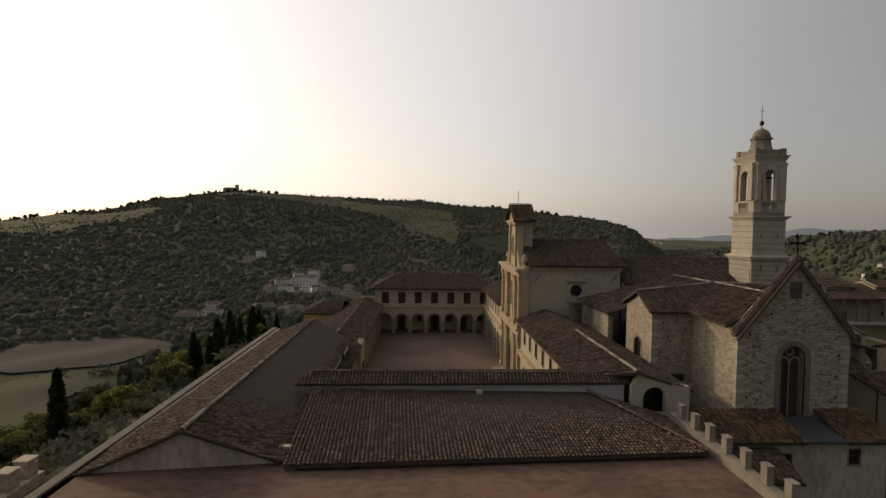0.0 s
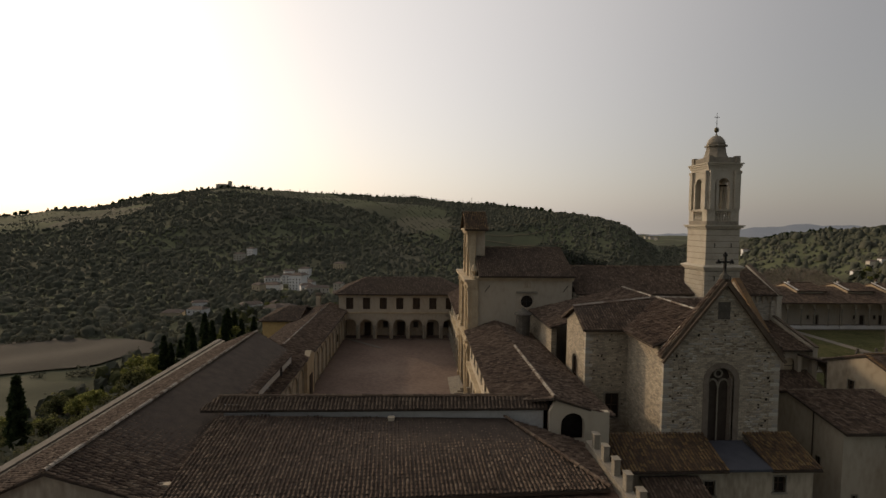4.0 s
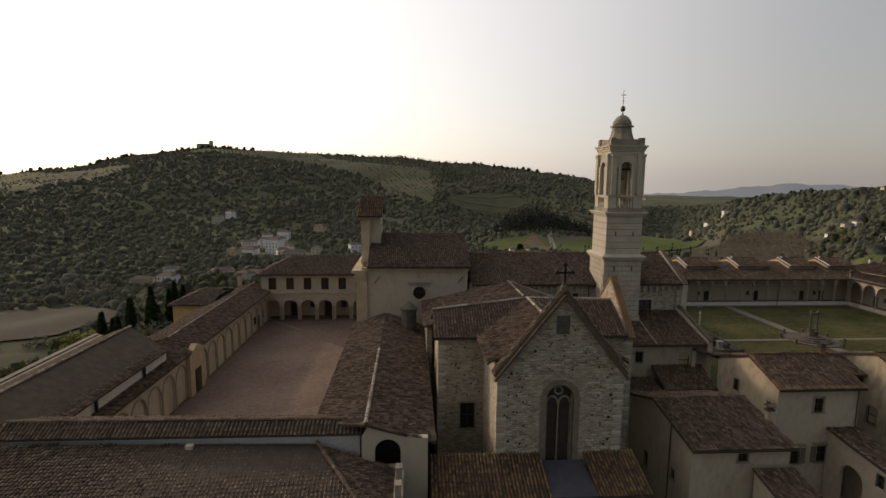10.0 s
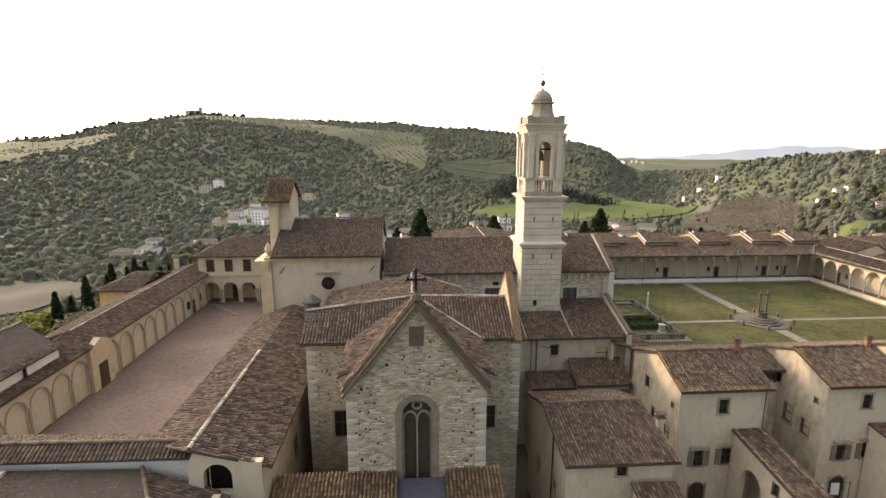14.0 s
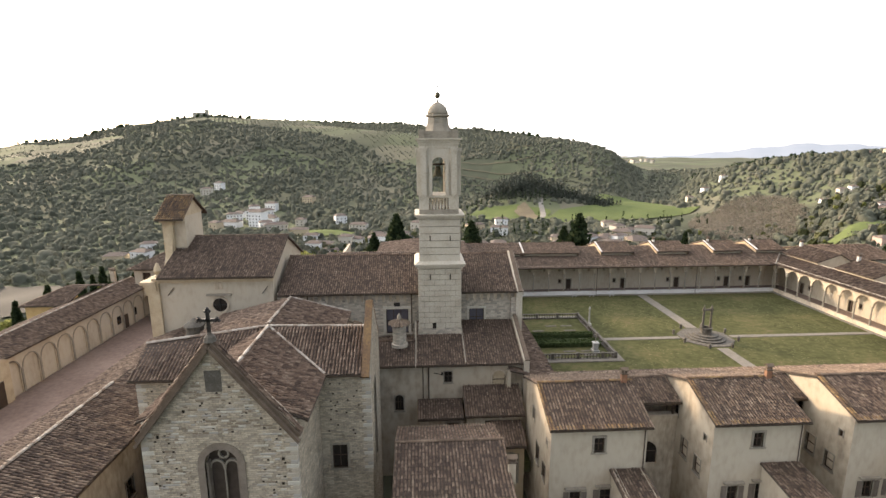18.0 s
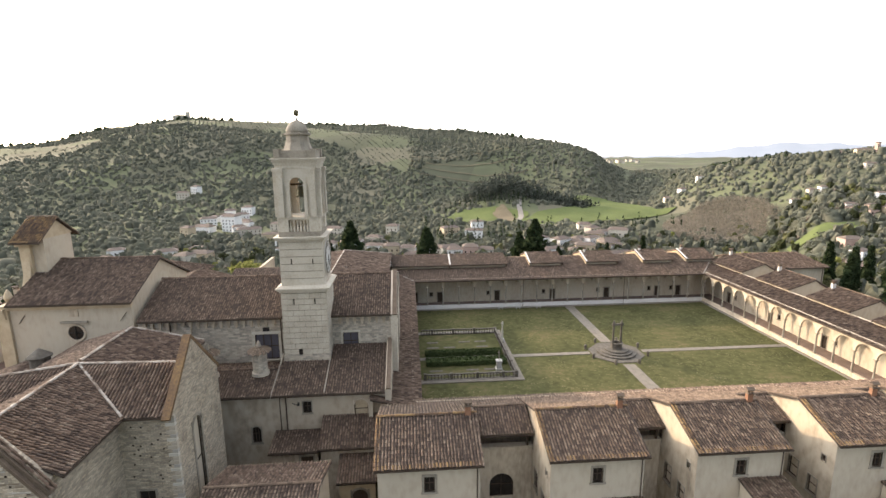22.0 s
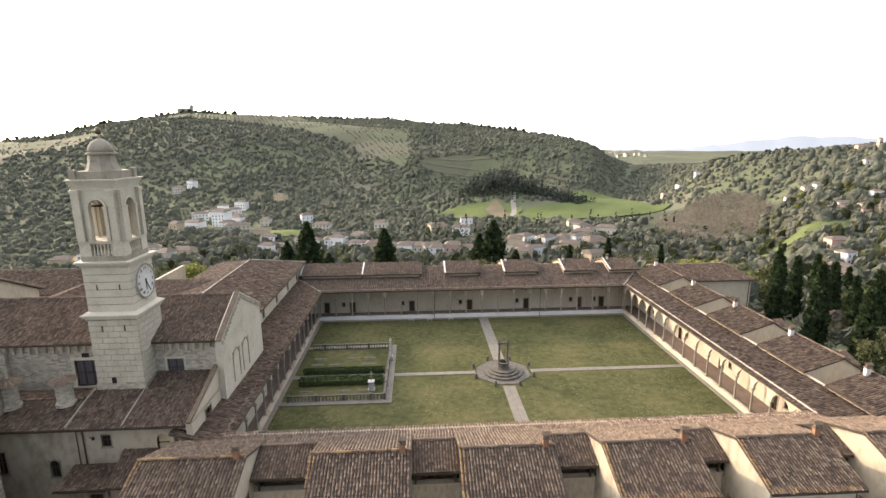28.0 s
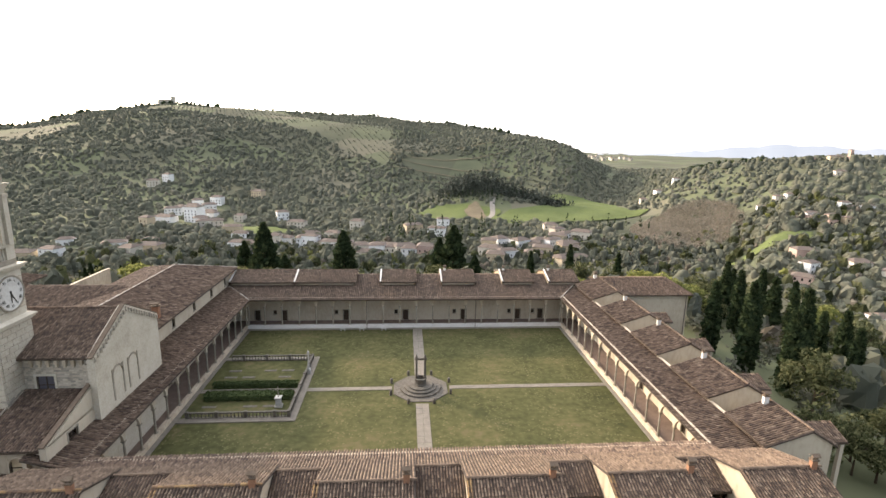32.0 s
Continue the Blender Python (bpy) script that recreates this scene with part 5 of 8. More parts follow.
# round window with a drip ledge
oc = Geo().add([(20.3 + r * math.cos(t), 67.99 - d, 12.75 + r * math.sin(t)) for r, d in ((1.05, 0.0), (1.05, 0.12), (0.82, 0.12), (0.78, -0.1)) for t in [2 * math.pi * k / 24 for k in range(24)]],
               [(j * 24 + k, j * 24 + (k + 1) % 24, (j + 1) * 24 + (k + 1) % 24, (j + 1) * 24 + k) for j in range(3) for k in range(24)]).done("round_window", PLASTER_OLD, ch)
Geo().add([(20.3 + 0.8 * math.cos(2 * math.pi * k / 24), 67.96, 12.75 + 0.8 * math.sin(2 * math.pi * k / 24)) for k in range(24)], [tuple(range(24))[::-1]]).done("pane", GLASS, oc)
Geo().box(20.27, 20.33, 67.86, 67.94, 11.95, 13.55).box(19.5, 21.1, 67.86, 67.94, 12.72, 12.78).done("window_frame", IRON, oc)
Geo().box(18.9, 21.7, 67.72, 67.99, 13.85, 14.1).done("drip_ledge", SERENA, oc)
Geo().prism([(19.8, 67.9), (20.8, 67.9), (20.8, 68), (19.8, 68)], 14.6, 15.4).done("corbel", PLASTER_OLD, ch)
for x, s in ((15.0, 1), (25.5, 1)):
    Geo().bar((x - 0.35 * s, 67.9, 14.0), (x + 0.35 * s, 67.9, 14.9), 0.07).done("iron_tie", IRON, ch)
# tall carved front, facing the yard
fa = ch
fp0, fp1 = (12.9, 82.3), (12.9, 67.7)
fo = [(5.9, 8.7, 9.6, 13.6, "a"), (5.6, 9.0, -1.0, 4.2, "a"), (1.6, 2.9, 1.2, 4.0, "a"), (11.7, 13.0, 1.2, 4.0, "a")]
wall(fa, "wall", fp0, fp1, -2, 15.6, 0.9, fo, SANDSTONE)
window(fa, fp0, fp1, fo[0], SANDSTONE, 0.3)
door(fa, fp0, fp1, fo[1], 0.35)
for o in fo[2:]:
    wall(fa, "niche_back", at_wall(fp0, fp1, o[0], -0.5, 0)[:2], at_wall(fp0, fp1, o[1], -0.5, 0)[:2], o[2], o[3], 0.2, (), SANDSTONE)
for u in (0.5, 3.6, 4.9, 9.7, 11.0, 14.1):
    for z0, z1 in ((-1.2, 6.4), (7.6, 14.6)):
        c = at_wall(fp0, fp1, u, 0.2, 0)
        p = Geo().box(c[0] - 0.3, c[0] + 0.25, c[1] - 0.33, c[1] + 0.33, z0 + 0.5, z1 - 0.5).done("pilaster", SANDSTONE, fa)
        Geo().box(c[0] - 0.45, c[0] + 0.25, c[1] - 0.45, c[1] + 0.45, z0, z0 + 0.5).done("base", SANDSTONE, p)
        Geo().box(c[0] - 0.42, c[0] + 0.25, c[1] - 0.43, c[1] + 0.43, z1 - 0.5, z1).done("capital", SANDSTONE, p)
for z0, z1, o in ((6.4, 6.8, 0.55), (6.8, 7.25, 0.45), (7.25, 7.6, 0.85), (14.6, 15.0, 0.55), (15.0, 15.35, 0.7), (15.35, 15.7, 1.0)):
    Geo().box(12.9 - o, 13.6, 67.75 - o * 0.4, 82.25 + o * 0.4, z0, z1).done("cornice", SANDSTONE, fa)
# upper stage with scrolls and crowning gable
Geo().prism([(12.9, 72.2), (13.9, 72.2), (13.9, 77.8), (12.9, 77.8)], 15.7, 22.4).done("upper_wall", SANDSTONE, fa)
for s in (-1, 1):
    pts = [(12.95, 75 + s * 2.8, 15.7)] + [(12.95, 75 + s * (2.8 + 2.6 * (1 - math.sin(t))), 15.7 + 5.2 * (1 - math.cos(t))) for t in [math.pi / 2 * k / 8 for k in range(9)]] + [(12.95, 75 + s * 2.8, 20.9)]
    Geo().slab(pts, (0.8, 0, 0)).done("scroll", SANDSTONE, fa)
    Geo().box(12.65, 12.9, 75 + s * 2.35 - 0.35, 75 + s * 2.35 + 0.35, 15.7, 22.0).done("pilaster", SANDSTONE, fa)
    Geo().lathe((13.3, 75 + s * 6.2, 15.7), [(0.35, 0), (0.35, 0.4), (0.2, 0.5), (0.45, 1.0), (0.3, 1.5), (0.08, 1.9)], 8).done("urn", SANDSTONE, fa)
ring = Geo()
for k in range(16):
    t0, t1 = 2 * math.pi * k / 16, 2 * math.pi * (k + 1) / 16
    ring.slab([(12.88, 75 + 0.75 * r * math.cos(t), 18.6 + 1.25 * r * math.sin(t)) for r, t in ((1, t0), (1, t1), (1.25, t1), (1.25, t0))], (-0.16, 0, 0))
ring.done("oval_frame", SANDSTONE, fa)
Geo().add([(12.87, 75 + 0.75 * math.cos(2 * math.pi * k / 16), 18.6 + 1.25 * math.sin(2 * math.pi * k / 16)) for k in range(16)], [tuple(range(16))]).done("oval_panel", SERENA, fa)
Geo().box(12.3, 14.3, 71.7, 78.3, 22.0, 22.35).box(12.5, 14.1, 71.9, 78.1, 21.7, 22.0).done("cornice", SANDSTONE, fa)
wall(fa, "aedicule", (15.2, 72.6), (15.2, 77.4), 16.0, 22.4, 2.2, (), PLASTER)
Geo().slab([(12.6, 72.2, 22.4), (12.6, 75, 24.4), (12.6, 77.8, 22.4)], (2.6, 0, 0)).done("crowning_gable", SANDSTONE, fa)
roof(fa, [[(12.2, 71.5, 22.2), (15.5, 71.5, 22.2), (15.5, 75, 24.65), (12.2, 75, 24.65)],
          [(15.5, 78.5, 22.2), (12.2, 78.5, 22.2), (12.2, 75, 24.65), (15.5, 75, 24.65)]], LICHEN)
ridge(fa, (12.2, 75, 24.65), (15.5, 75, 24.65), TILE_PALE)
Geo().lathe((13.5, 75, 24.6), [(0.04, 0), (0.03, 2.2)], 6).done("rod", IRON, fa)
for i in range(4):
    Geo().box(11.9 - 0.45 * i, 12.35, 72.0 - 0.4 * i, 78.0 + 0.4 * i, -1.2, -0.3 - 0.2 * i).done("step", SERENA, fa)

# nave
n0, n1 = (26.7, 68.2), (54.8, 68.2)
no = [(12.5, 15.1, 8.75, 11.75, "r"), (22.3, 24.05, 9.45, 11.65, "r"), (3.1, 4.4, 9.3, 11.9, "a")]
wall(ch, "nave_wall", n0, n1, 4, 13.9, 0.7, no, STONE_DARK)
window(ch, n0, n1, no[0], ASHLAR, 0.34, True, GREYWOOD, bars=3)
Geo().prism([(40.15, 68.1), (40.85, 68.1), (40.85, 68.2), (40.15, 68.2)], 12.1, 12.55).done("vent", IRON, ch)
window(ch, n0, n1, no[1], ASHLAR, 0.24, True, GREYWOOD, bars=2)
window(ch, n0, n1, no[2], SERENA, 0.2)
wall(ch, "nave_wall", (54.8, 80.4), (26.7, 80.4), 4, 13.9, 0.7, (), STONE_DARK)
for i in range(34):
    x = 27.3 + 0.82 * i
    if not 41.8 < x < 48:
        Geo().prism([(x, 67.95), (x + 0.34, 67.95), (x + 0.34, 68.2), (x, 68.2)], 13.0, 13.75).prism([(x + 0.07, 68.0), (x + 0.27, 68.0), (x + 0.27, 68.2), (x + 0.07, 68.2)], 12.7, 13.0).done("corbel", PLASTER_OLD, ch)
for x in (31.5, 53.9):
    Geo().box(x, x + 0.9, 67.8, 68.2, 7, 13.0).done("buttress", STONE_DARK, ch)
for x in (30.2, 42.2):
    Geo().lathe((x, 68.0, 9), [(0.07, 0), (0.07, 4.8)], 6).done("rain_pipe", COPPER, ch)
roof(ch, [[(26.9, 67.6, 13.85), (54.6, 67.6, 13.85), (54.6, 74.3, 16.95), (26.9, 74.3, 16.95)],
          [(54.6, 81, 13.85), (26.9, 81, 13.85), (26.9, 74.3, 16.95), (54.6, 74.3, 16.95)]], TILE)
ridge(ch, (26.9, 74.3, 16.95), (54.6, 74.3, 16.95), TILE)
# east gable with blind arches and a stepped top
e0, e1 = (55.2, 67.6), (55.2, 81.0)
eg = Geo().slab([(55.2, 67.6, 0), (55.2, 67.6, 13.9), (55.2, 74.3, 17.3), (55.2, 81, 13.9), (55.2, 81, 0)], (-0.7, 0, 0)).done("east_gable", ASHLAR, ch)
for i in range(25):
    y = 67.85 + 0.54 * i
    z = 13.9 + 3.4 * (1 - abs(y - 74.3) / 6.7)
    Geo().box(55.2, 55.36, y - 0.12, y + 0.12, z - 0.72, z - 0.18).done("dentil", STONE_DARK, eg)
for y in (67.4, 81.2):
    Geo().bar((54.95, y, 13.85), (54.95, 74.3, 17.38), 0.5, 0.14).done("raking_cornice", COPING, eg)
for y in (70.3, 73.4):
    window(ch, (55.2, y), (55.2, y + 2.2), (0.2, 2.0, 7.6, 11.2, "a"), SERENA, 0.22, False, PLASTER_OLD, bars=1, name="blind_arch")

# ---- bell tower ----
bt = thing("bell_tower", (45, 68, 8), "pale ashlar bell tower with clock, belfry and small dome", "bell tower")
tx0, tx1, ty0, ty1 = 42.75, 47.55, 65.6, 70.4
Geo().box(tx0 + 0.06, tx1 - 0.06, ty0 + 0.06, ty1 - 0.06, 3, 17.3).done("core", JOINT, bt)
mesh_cache = {}


def block_at(parent, name, c, size, material, jig=0.0):
    """One dressed stone with bevelled edges; alike stones share a mesh."""
    key = (name, tuple(round(s, 2) for s in size), material.name)
    if key not in mesh_cache:
        x, y, z = (s / 2 for s in size)
        e = min(0.03, min(x, y, z) * 0.3)
        g = Geo()
        v = [(sx * (x - e), sy * (y - e), sz * z) for sz in (-1, 1) for sx, sy in ((-1, -1), (1, -1), (1, 1), (-1, 1))]
        v += [(sx * x, sy * y, sz * (z - e)) for sz in (-1, 1) for sx, sy in ((-1, -1), (1, -1), (1, 1), (-1, 1))]
        f = [(3, 2, 1, 0), (4, 5, 6, 7)]
        for i in range(4):
            j = (i + 1) % 4
            f += [(i, j, 8 + j, 8 + i), (8 + i, 8 + j, 12 + j, 12 + i), (12 + i, 12 + j, 4 + j, 4 + i)]
        me = bpy.data.meshes.new(name)
        me.from_pydata(v, [], f)
        me.materials.append(material)
        mesh_cache[key] = me
    ob = new(name, mesh_cache[key])
    ob.parent = parent
    ob.location = Vector(c) - origin(parent)
    ob.rotation_euler = (random.gauss(0, jig), random.gauss(0, jig), 0)
    return ob


# rusticated lower stage, three faces in view
course = 0.62
for r in range(11):
    z = 10.2 + course * (r + 0.5)
    W = tx1 - tx0
    cuts = [0, 1.2, 2.4, 3.6, W] if r % 2 else [0, 0.65, 1.8, 3.0, 4.15, W]
    for a, b in zip(cuts, cuts[1:]):
        for face in ("s", "w", "e"):
            L = b - a - 0.045
            m = (a + b) / 2
            if face == "s":
                block_at(bt, "ashlar_block", (tx0 + m, ty0 + 0.1, z), (L, 0.24, course - 0.05), ASHLAR)
            else:
                x = tx0 + 0.1 if face == "w" else tx1 - 0.1
                block_at(bt, "ashlar_block", (x, ty0 + 0.24 + (m * (W - 0.24) / W), z), (0.24, L * (W - 0.24) / W, course - 0.05), ASHLAR)
Geo().box(tx0 - 0.1, tx1 + 0.1, ty0 - 0.1, ty1 + 0.1, 3, 10.2).done("plinth", STONE_DARK, bt)
Geo().box(44.3, 44.7, ty0 - 0.13, ty0 + 0.1, 10.25, 10.85).done("vent", GLASS, bt)
tower_profile = [("cornice", 17.1, 17.3, 0.12), ("cornice", 17.3, 17.5, 0.3), ("cornice", 17.5, 17.62, 0.42)]
for nme, z0, z1, o in tower_profile:
    Geo().box(tx0 - o, tx1 + o, ty0 - o, ty1 + o, z0, z1).done(nme, ASHLAR, bt)
Geo().prism([(tx0 - 0.42, ty0 - 0.42), (tx1 + 0.42, ty0 - 0.42), (tx1 + 0.42, ty1 + 0.42), (tx0 - 0.42, ty1 + 0.42)], 17.62, 17.85,
            [(tx0 - 0.02, ty0 - 0.02), (tx1 + 0.02, ty0 - 0.02), (tx1 + 0.02, ty1 + 0.02), (tx0 - 0.02, ty1 + 0.02)]).done("weathering", ASHLAR, bt)
ux0, ux1, uy0, uy1 = 42.9, 47.4, 65.75, 70.25
Geo().box(ux0 + 0.06, ux1 - 0.06, uy0 + 0.06, uy1 - 0.06, 17.6, 22.5).done("core", JOINT, bt)
for r in range(6):
    Geo().box(ux0, ux1, uy0, uy1, 17.85 + 0.77 * r, 17.85 + 0.77 * (r + 1) - 0.07).done("ashlar_course", ASHLAR, bt)
for x in (44.1, 46.3):
    Geo().box(x - 0.06, x + 0.06, uy0 - 0.01, uy0 + 0.2, 20.1, 20.65).done("slit", GLASS, bt)
    Geo().box(x - 0.06, x + 0.06, ty0 - 0.03, ty0 + 0.2, 15.8, 16.4).done("slit", GLASS, bt)
for z0, z1, o in ((22.45, 22.65, 0.1), (22.65, 22.85, 0.3), (22.85, 23.0, 0.45)):
    Geo().box(ux0 - o, ux1 + o, uy0 - o, uy1 + o, z0, z1).done("cornice", ASHLAR, bt)
# belfry: pedestal with balustrade, four arched openings
px0, px1, py0, py1 = 43.05, 47.15, 65.95, 70.05
Geo().box(px0 - 0.1, px1 + 0.1, py0 - 0.1, py1 + 0.1, 23.0, 23.5).done("pedestal", SERENA, bt)
for cx in (px0 + 0.45, px1 - 0.45):
    for cy in (py0 + 0.45, py1 - 0.45):
        Geo().box(cx - 0.55, cx + 0.55, cy - 0.55, cy + 0.55, 23.5, 25.0).done("pier_base", ASHLAR, bt)
for nx, ny in ((0, -1), (0, 1), (-1, 0), (1, 0)):
    for k in range(6):
        t = -0.85 + 0.34 * k
        c = (45.1 + nx * 1.95 + ny * t, 68 + ny * 1.95 + nx * t, 23.5)
        Geo().lathe(c, [(0.09, 0), (0.13, 0.3), (0.06, 0.75), (0.1, 1.05), (0.08, 1.2)], 8).done("baluster", ASHLAR, bt)
Geo().box(px0 - 0.02, px1 + 0.02, py0 - 0.02, py1 + 0.02, 24.7, 24.78).box(px0 - 0.12, px1 + 0.12, py0 - 0.12, py1 + 0.12, 24.78, 25.02).done("balustrade_rail", ASHLAR, bt)
faces = (((px0, py0), (px1, py0)), ((px1, py0), (px1, py1)), ((px1, py1), (px0, py1)), ((px0, py1), (px0, py0)))
for f0, f1 in faces:
    wall(bt, "belfry_wall", f0, f1, 25.02, 29.95, 0.5, [(1.25, 2.85, 25.03, 29.08, "a")], ASHLAR)
    for u in (0.42, 3.68):
        c = at_wall(f0, f1, u, 0.03, 0)
        Geo().box(c[0] - 0.3, c[0] + 0.3, c[1] - 0.3, c[1] + 0.3, 25.02, 29.6).done("pilaster", ASHLAR, bt)
        Geo().box(c[0] - 0.38, c[0] + 0.38, c[1] - 0.38, c[1] + 0.38, 29.6, 29.95).done("capital", ASHLAR, bt)
    for u in (1.18, 2.92):
        c = at_wall(f0, f1, u, 0.0, 0)
        Geo().box(c[0] - 0.17, c[0] + 0.17, c[1] - 0.17, c[1] + 0.17, 25.02, 28.2).done("jamb", ASHLAR, bt)
        Geo().box(c[0] - 0.22, c[0] + 0.22, c[1] - 0.22, c[1] + 0.22, 28.2, 28.36).done("impost", ASHLAR, bt)
    for k in range(9):
        t0, t1 = math.pi * k / 9, math.pi * (k + 1) / 9
        pts = [at_wall(f0, f1, 2.05 - rr * math.cos(t), 0.07, 28.28 + rr * math.sin(t)) for rr, t in ((0.74, t0), (0.74, t1), (1.0, t1), (1.0, t0))]
        dd = Vector(at_wall(f0, f1, 0, 0, 0)) - Vector(at_wall(f0, f1, 0, 0.14, 0))
        Geo().slab(pts, dd).done("voussoir", ASHLAR, bt)
for z0, z1, o in ((29.95, 30.3, 0.06), (30.3, 30.55, 0.16), (30.55, 30.8, 0.26), (30.8, 30.95, 0.4)):
    Geo().box(px0 - o, px1 + o, py0 - o, py1 + o, z0, z1).done("cornice", ASHLAR, bt)
Geo().box(px0 + 0.1, px1 - 0.1, py0 + 0.1, py1 - 0.1, 30.95, 31.7).done("attic", SERENA, bt)
for cx in (px0 + 0.25, px1 - 0.25):
    for cy in (py0 + 0.25, py1 - 0.25):
        Geo().box(cx - 0.3, cx + 0.3, cy - 0.3, cy + 0.3, 30.95, 31.85).done("corner_block", SERENA, bt)
Geo().lathe((45.1, 68, 31.7), [(1.55, 0), (1.4, 0.35), (1.25, 0.8), (1.18, 1.35), (1.15, 1.5), (1.4, 1.55), (1.4, 1.72), (1.15, 1.76)], 8, math.pi / 8).done("lantern", SERENA, bt)
Geo().lathe((45.1, 68, 33.44), [(1.15, 0), (1.12, 0.3), (1.0, 0.62), (0.8, 0.92), (0.5, 1.16), (0.2, 1.28)], 16).done("dome", SERENA, bt, smooth=True)
Geo().lathe((45.1, 68, 34.65), [(0.2, 0), (0.12, 0.15), (0.08, 0.3), (0.08, 0.42)], 10).done("neck", SERENA, bt)
Geo().lathe((45.1, 68, 35.05), [(0.04, 0.05), (0.22, 0.14), (0.31, 0.4), (0.22, 0.66), (0.04, 0.78)], 12).done("ball", BRONZE, bt, smooth=True)
Geo().lathe((45.1, 68, 35.8), [(0.035, 0), (0.03, 1.9)], 6).bar((44.75, 68, 37.1), (45.45, 68, 37.1), 0.06).bar((44.95, 68, 36.4), (45.25, 68, 36.4), 0.05).done("cross", IRON, bt)
bell = Geo().lathe((45.1, 68, 26.9), [(0.62, 0), (0.6, 0.08), (0.45, 0.35), (0.36, 0.8), (0.3, 1.05), (0.1, 1.15)], 14).done("bell", BRONZE, bt, smooth=True)
Geo().box(43.4, 46.8, 67.9, 68.1, 28.1, 28.3).done("bell_beam", WOOD, bell)
# clock on the east face
Geo().add([(47.5, 68.4 + 1.75 * math.cos(2 * math.pi * k / 32), 20.3 + 1.75 * math.sin(2 * math.pi * k / 32)) for k in range(32)] + [(47.32, 68.4 + 1.8 * math.cos(2 * math.pi * k / 32), 20.3 + 1.8 * math.sin(2 * math.pi * k / 32)) for k in range(32)],
          [tuple(range(32))] + [(k, 32 + k, 32 + (k + 1) % 32, (k + 1) % 32) for k in range(32)]).done("clock_face", WHITE, bt, "white round clock face with black numerals")
clock = bt.children[-1]
rim = Geo()
for k in range(32):
    t0, t1 = 2 * math.pi * k / 32, 2 * math.pi * (k + 1) / 32
    rim.slab([(47.5, 68.4 + r * math.cos(t), 20.3 + r * math.sin(t)) for r, t in ((1.66, t0), (1.66, t1), (1.8, t1), (1.8, t0))], (0.06, 0, 0))
rim.done("clock_rim", SERENA, clock)
for h, txt in enumerate(("XII", "I", "II", "III", "IIII", "V", "VI", "VII", "VIII", "IX", "X", "XI")):
    t = math.pi / 2 - math.pi / 6 * h
    cu = bpy.data.curves.new("numeral", "FONT")
    cu.body, cu.size, cu.align_x, cu.align_y, cu.extrude = txt, 0.42, "CENTER", "CENTER", 0.006
    cu.materials.append(IRON)
    ob = new("numeral", cu)
    ob.parent = clock
    ob.location = (47.52, 68.4 + 1.32 * math.cos(t), 20.3 + 1.32 * math.sin(t))
    ob.location = Vector(ob.location) - origin(clock)
    ob.rotation_euler = (radians(90), 0, radians(90))
for ang, L, w in ((radians(-62), 1.35, 0.12), (radians(-93), 0.95, 0.15)):
    Geo().slab([(47.53, 68.4 + r * math.cos(ang) - s * w / 2 * math.sin(ang), 20.3 + r * math.sin(ang) + s * w / 2 * math.cos(ang)) for r, s in ((-0.25, -1), (L, -0.4), (L, 0.4), (-0.25, 1))], (0.03, 0, 0)).done("clock_pointer", IRON, clock)

# ---- sacristy and low roofs south of the nave ----
sa = thing("sacristy", (47, 61, 0), "stone sacristy range with a lean-to tiled roof against the nave", "building")
s0, s1 = (35.0, 61.0), (54.2, 61.0)
so = [(5.4, 6.3, 2.75, 4.55, "a"), (10.65, 11.5, 5.85, 7.1, "r"), (15.8, 17.2, 4.9, 7.05, "a"), (0.3, 1.4, 3.2, 5.6, "r")]
wall(sa, "wall", s0, s1, -5, 8.0, 0.6, so, WORN)
window(sa, s0, s1, so[3], SERENA, 0.12)
Geo().lathe((44.0, 60.85, -3), [(0.07, 0), (0.07, 11.1)], 6).done("rain_pipe", COPPER, sa)
Geo().lathe((43.4, 60.85, -3), [(0.05, 0), (0.05, 11.1)], 6).done("rain_pipe", COPPER, sa)
Geo().bar((44.6, 60.9, 7.0), (45.4, 60.2, 7.1), 0.05).bar((45.4, 60.2, 7.1), (45.4, 60.2, 7.4), 0.18).done("wall_lamp", IRON, sa)
window(sa, s0, s1, so[0], SERENA, 0.12, bars=3)
window(sa, s0, s1, so[1], SERENA, 0.1)
window(sa, s0, s1, so[2], PLASTER_OLD, 0.12, False, SANDSTONE, bars=1, name="blind_window")
wall(sa, "end_wall", (54.6, 60.4), (54.6, 68), -5, 8.4, 0.6, [(3.0, 4.4, 6.2, 8.0, "r")], PLASTER)
window(sa, (54.6, 60.4), (54.6, 68), (3.0, 4.4, 6.2, 8.0, "r"))
Geo().slab([(54.6, 60.4, 8.3), (54.6, 68, 8.3), (54.6, 68, 10.7)], (-0.6, 0, 0)).done("end_parapet", PLASTER, sa)
Geo().bar((54.35, 60.2, 8.5), (54.35, 68, 11.0), 0.45, 0.15).done("coping", COPING, sa)
roof(sa, [[(42.7, 60.5, 8.05), (54.0, 60.5, 8.05), (54.0, 68.1, 10.3), (42.7, 68.1, 10.3)],
          [(27.0, 60.5, 8.05), (42.6, 60.5, 8.05), (42.6, 64.4, 9.2), (27.0, 64.4, 9.2)]], TILE)
roof(sa, [[(42.6, 68.1, 8.35), (27.0, 68.1, 8.35), (27.0, 64.4, 9.2), (42.6, 64.4, 9.2)]], TILE, name="rear_roof", edge=0)
ridge(sa, (27.0, 64.4, 9.2), (42.6, 64.4, 9.2), TILE)
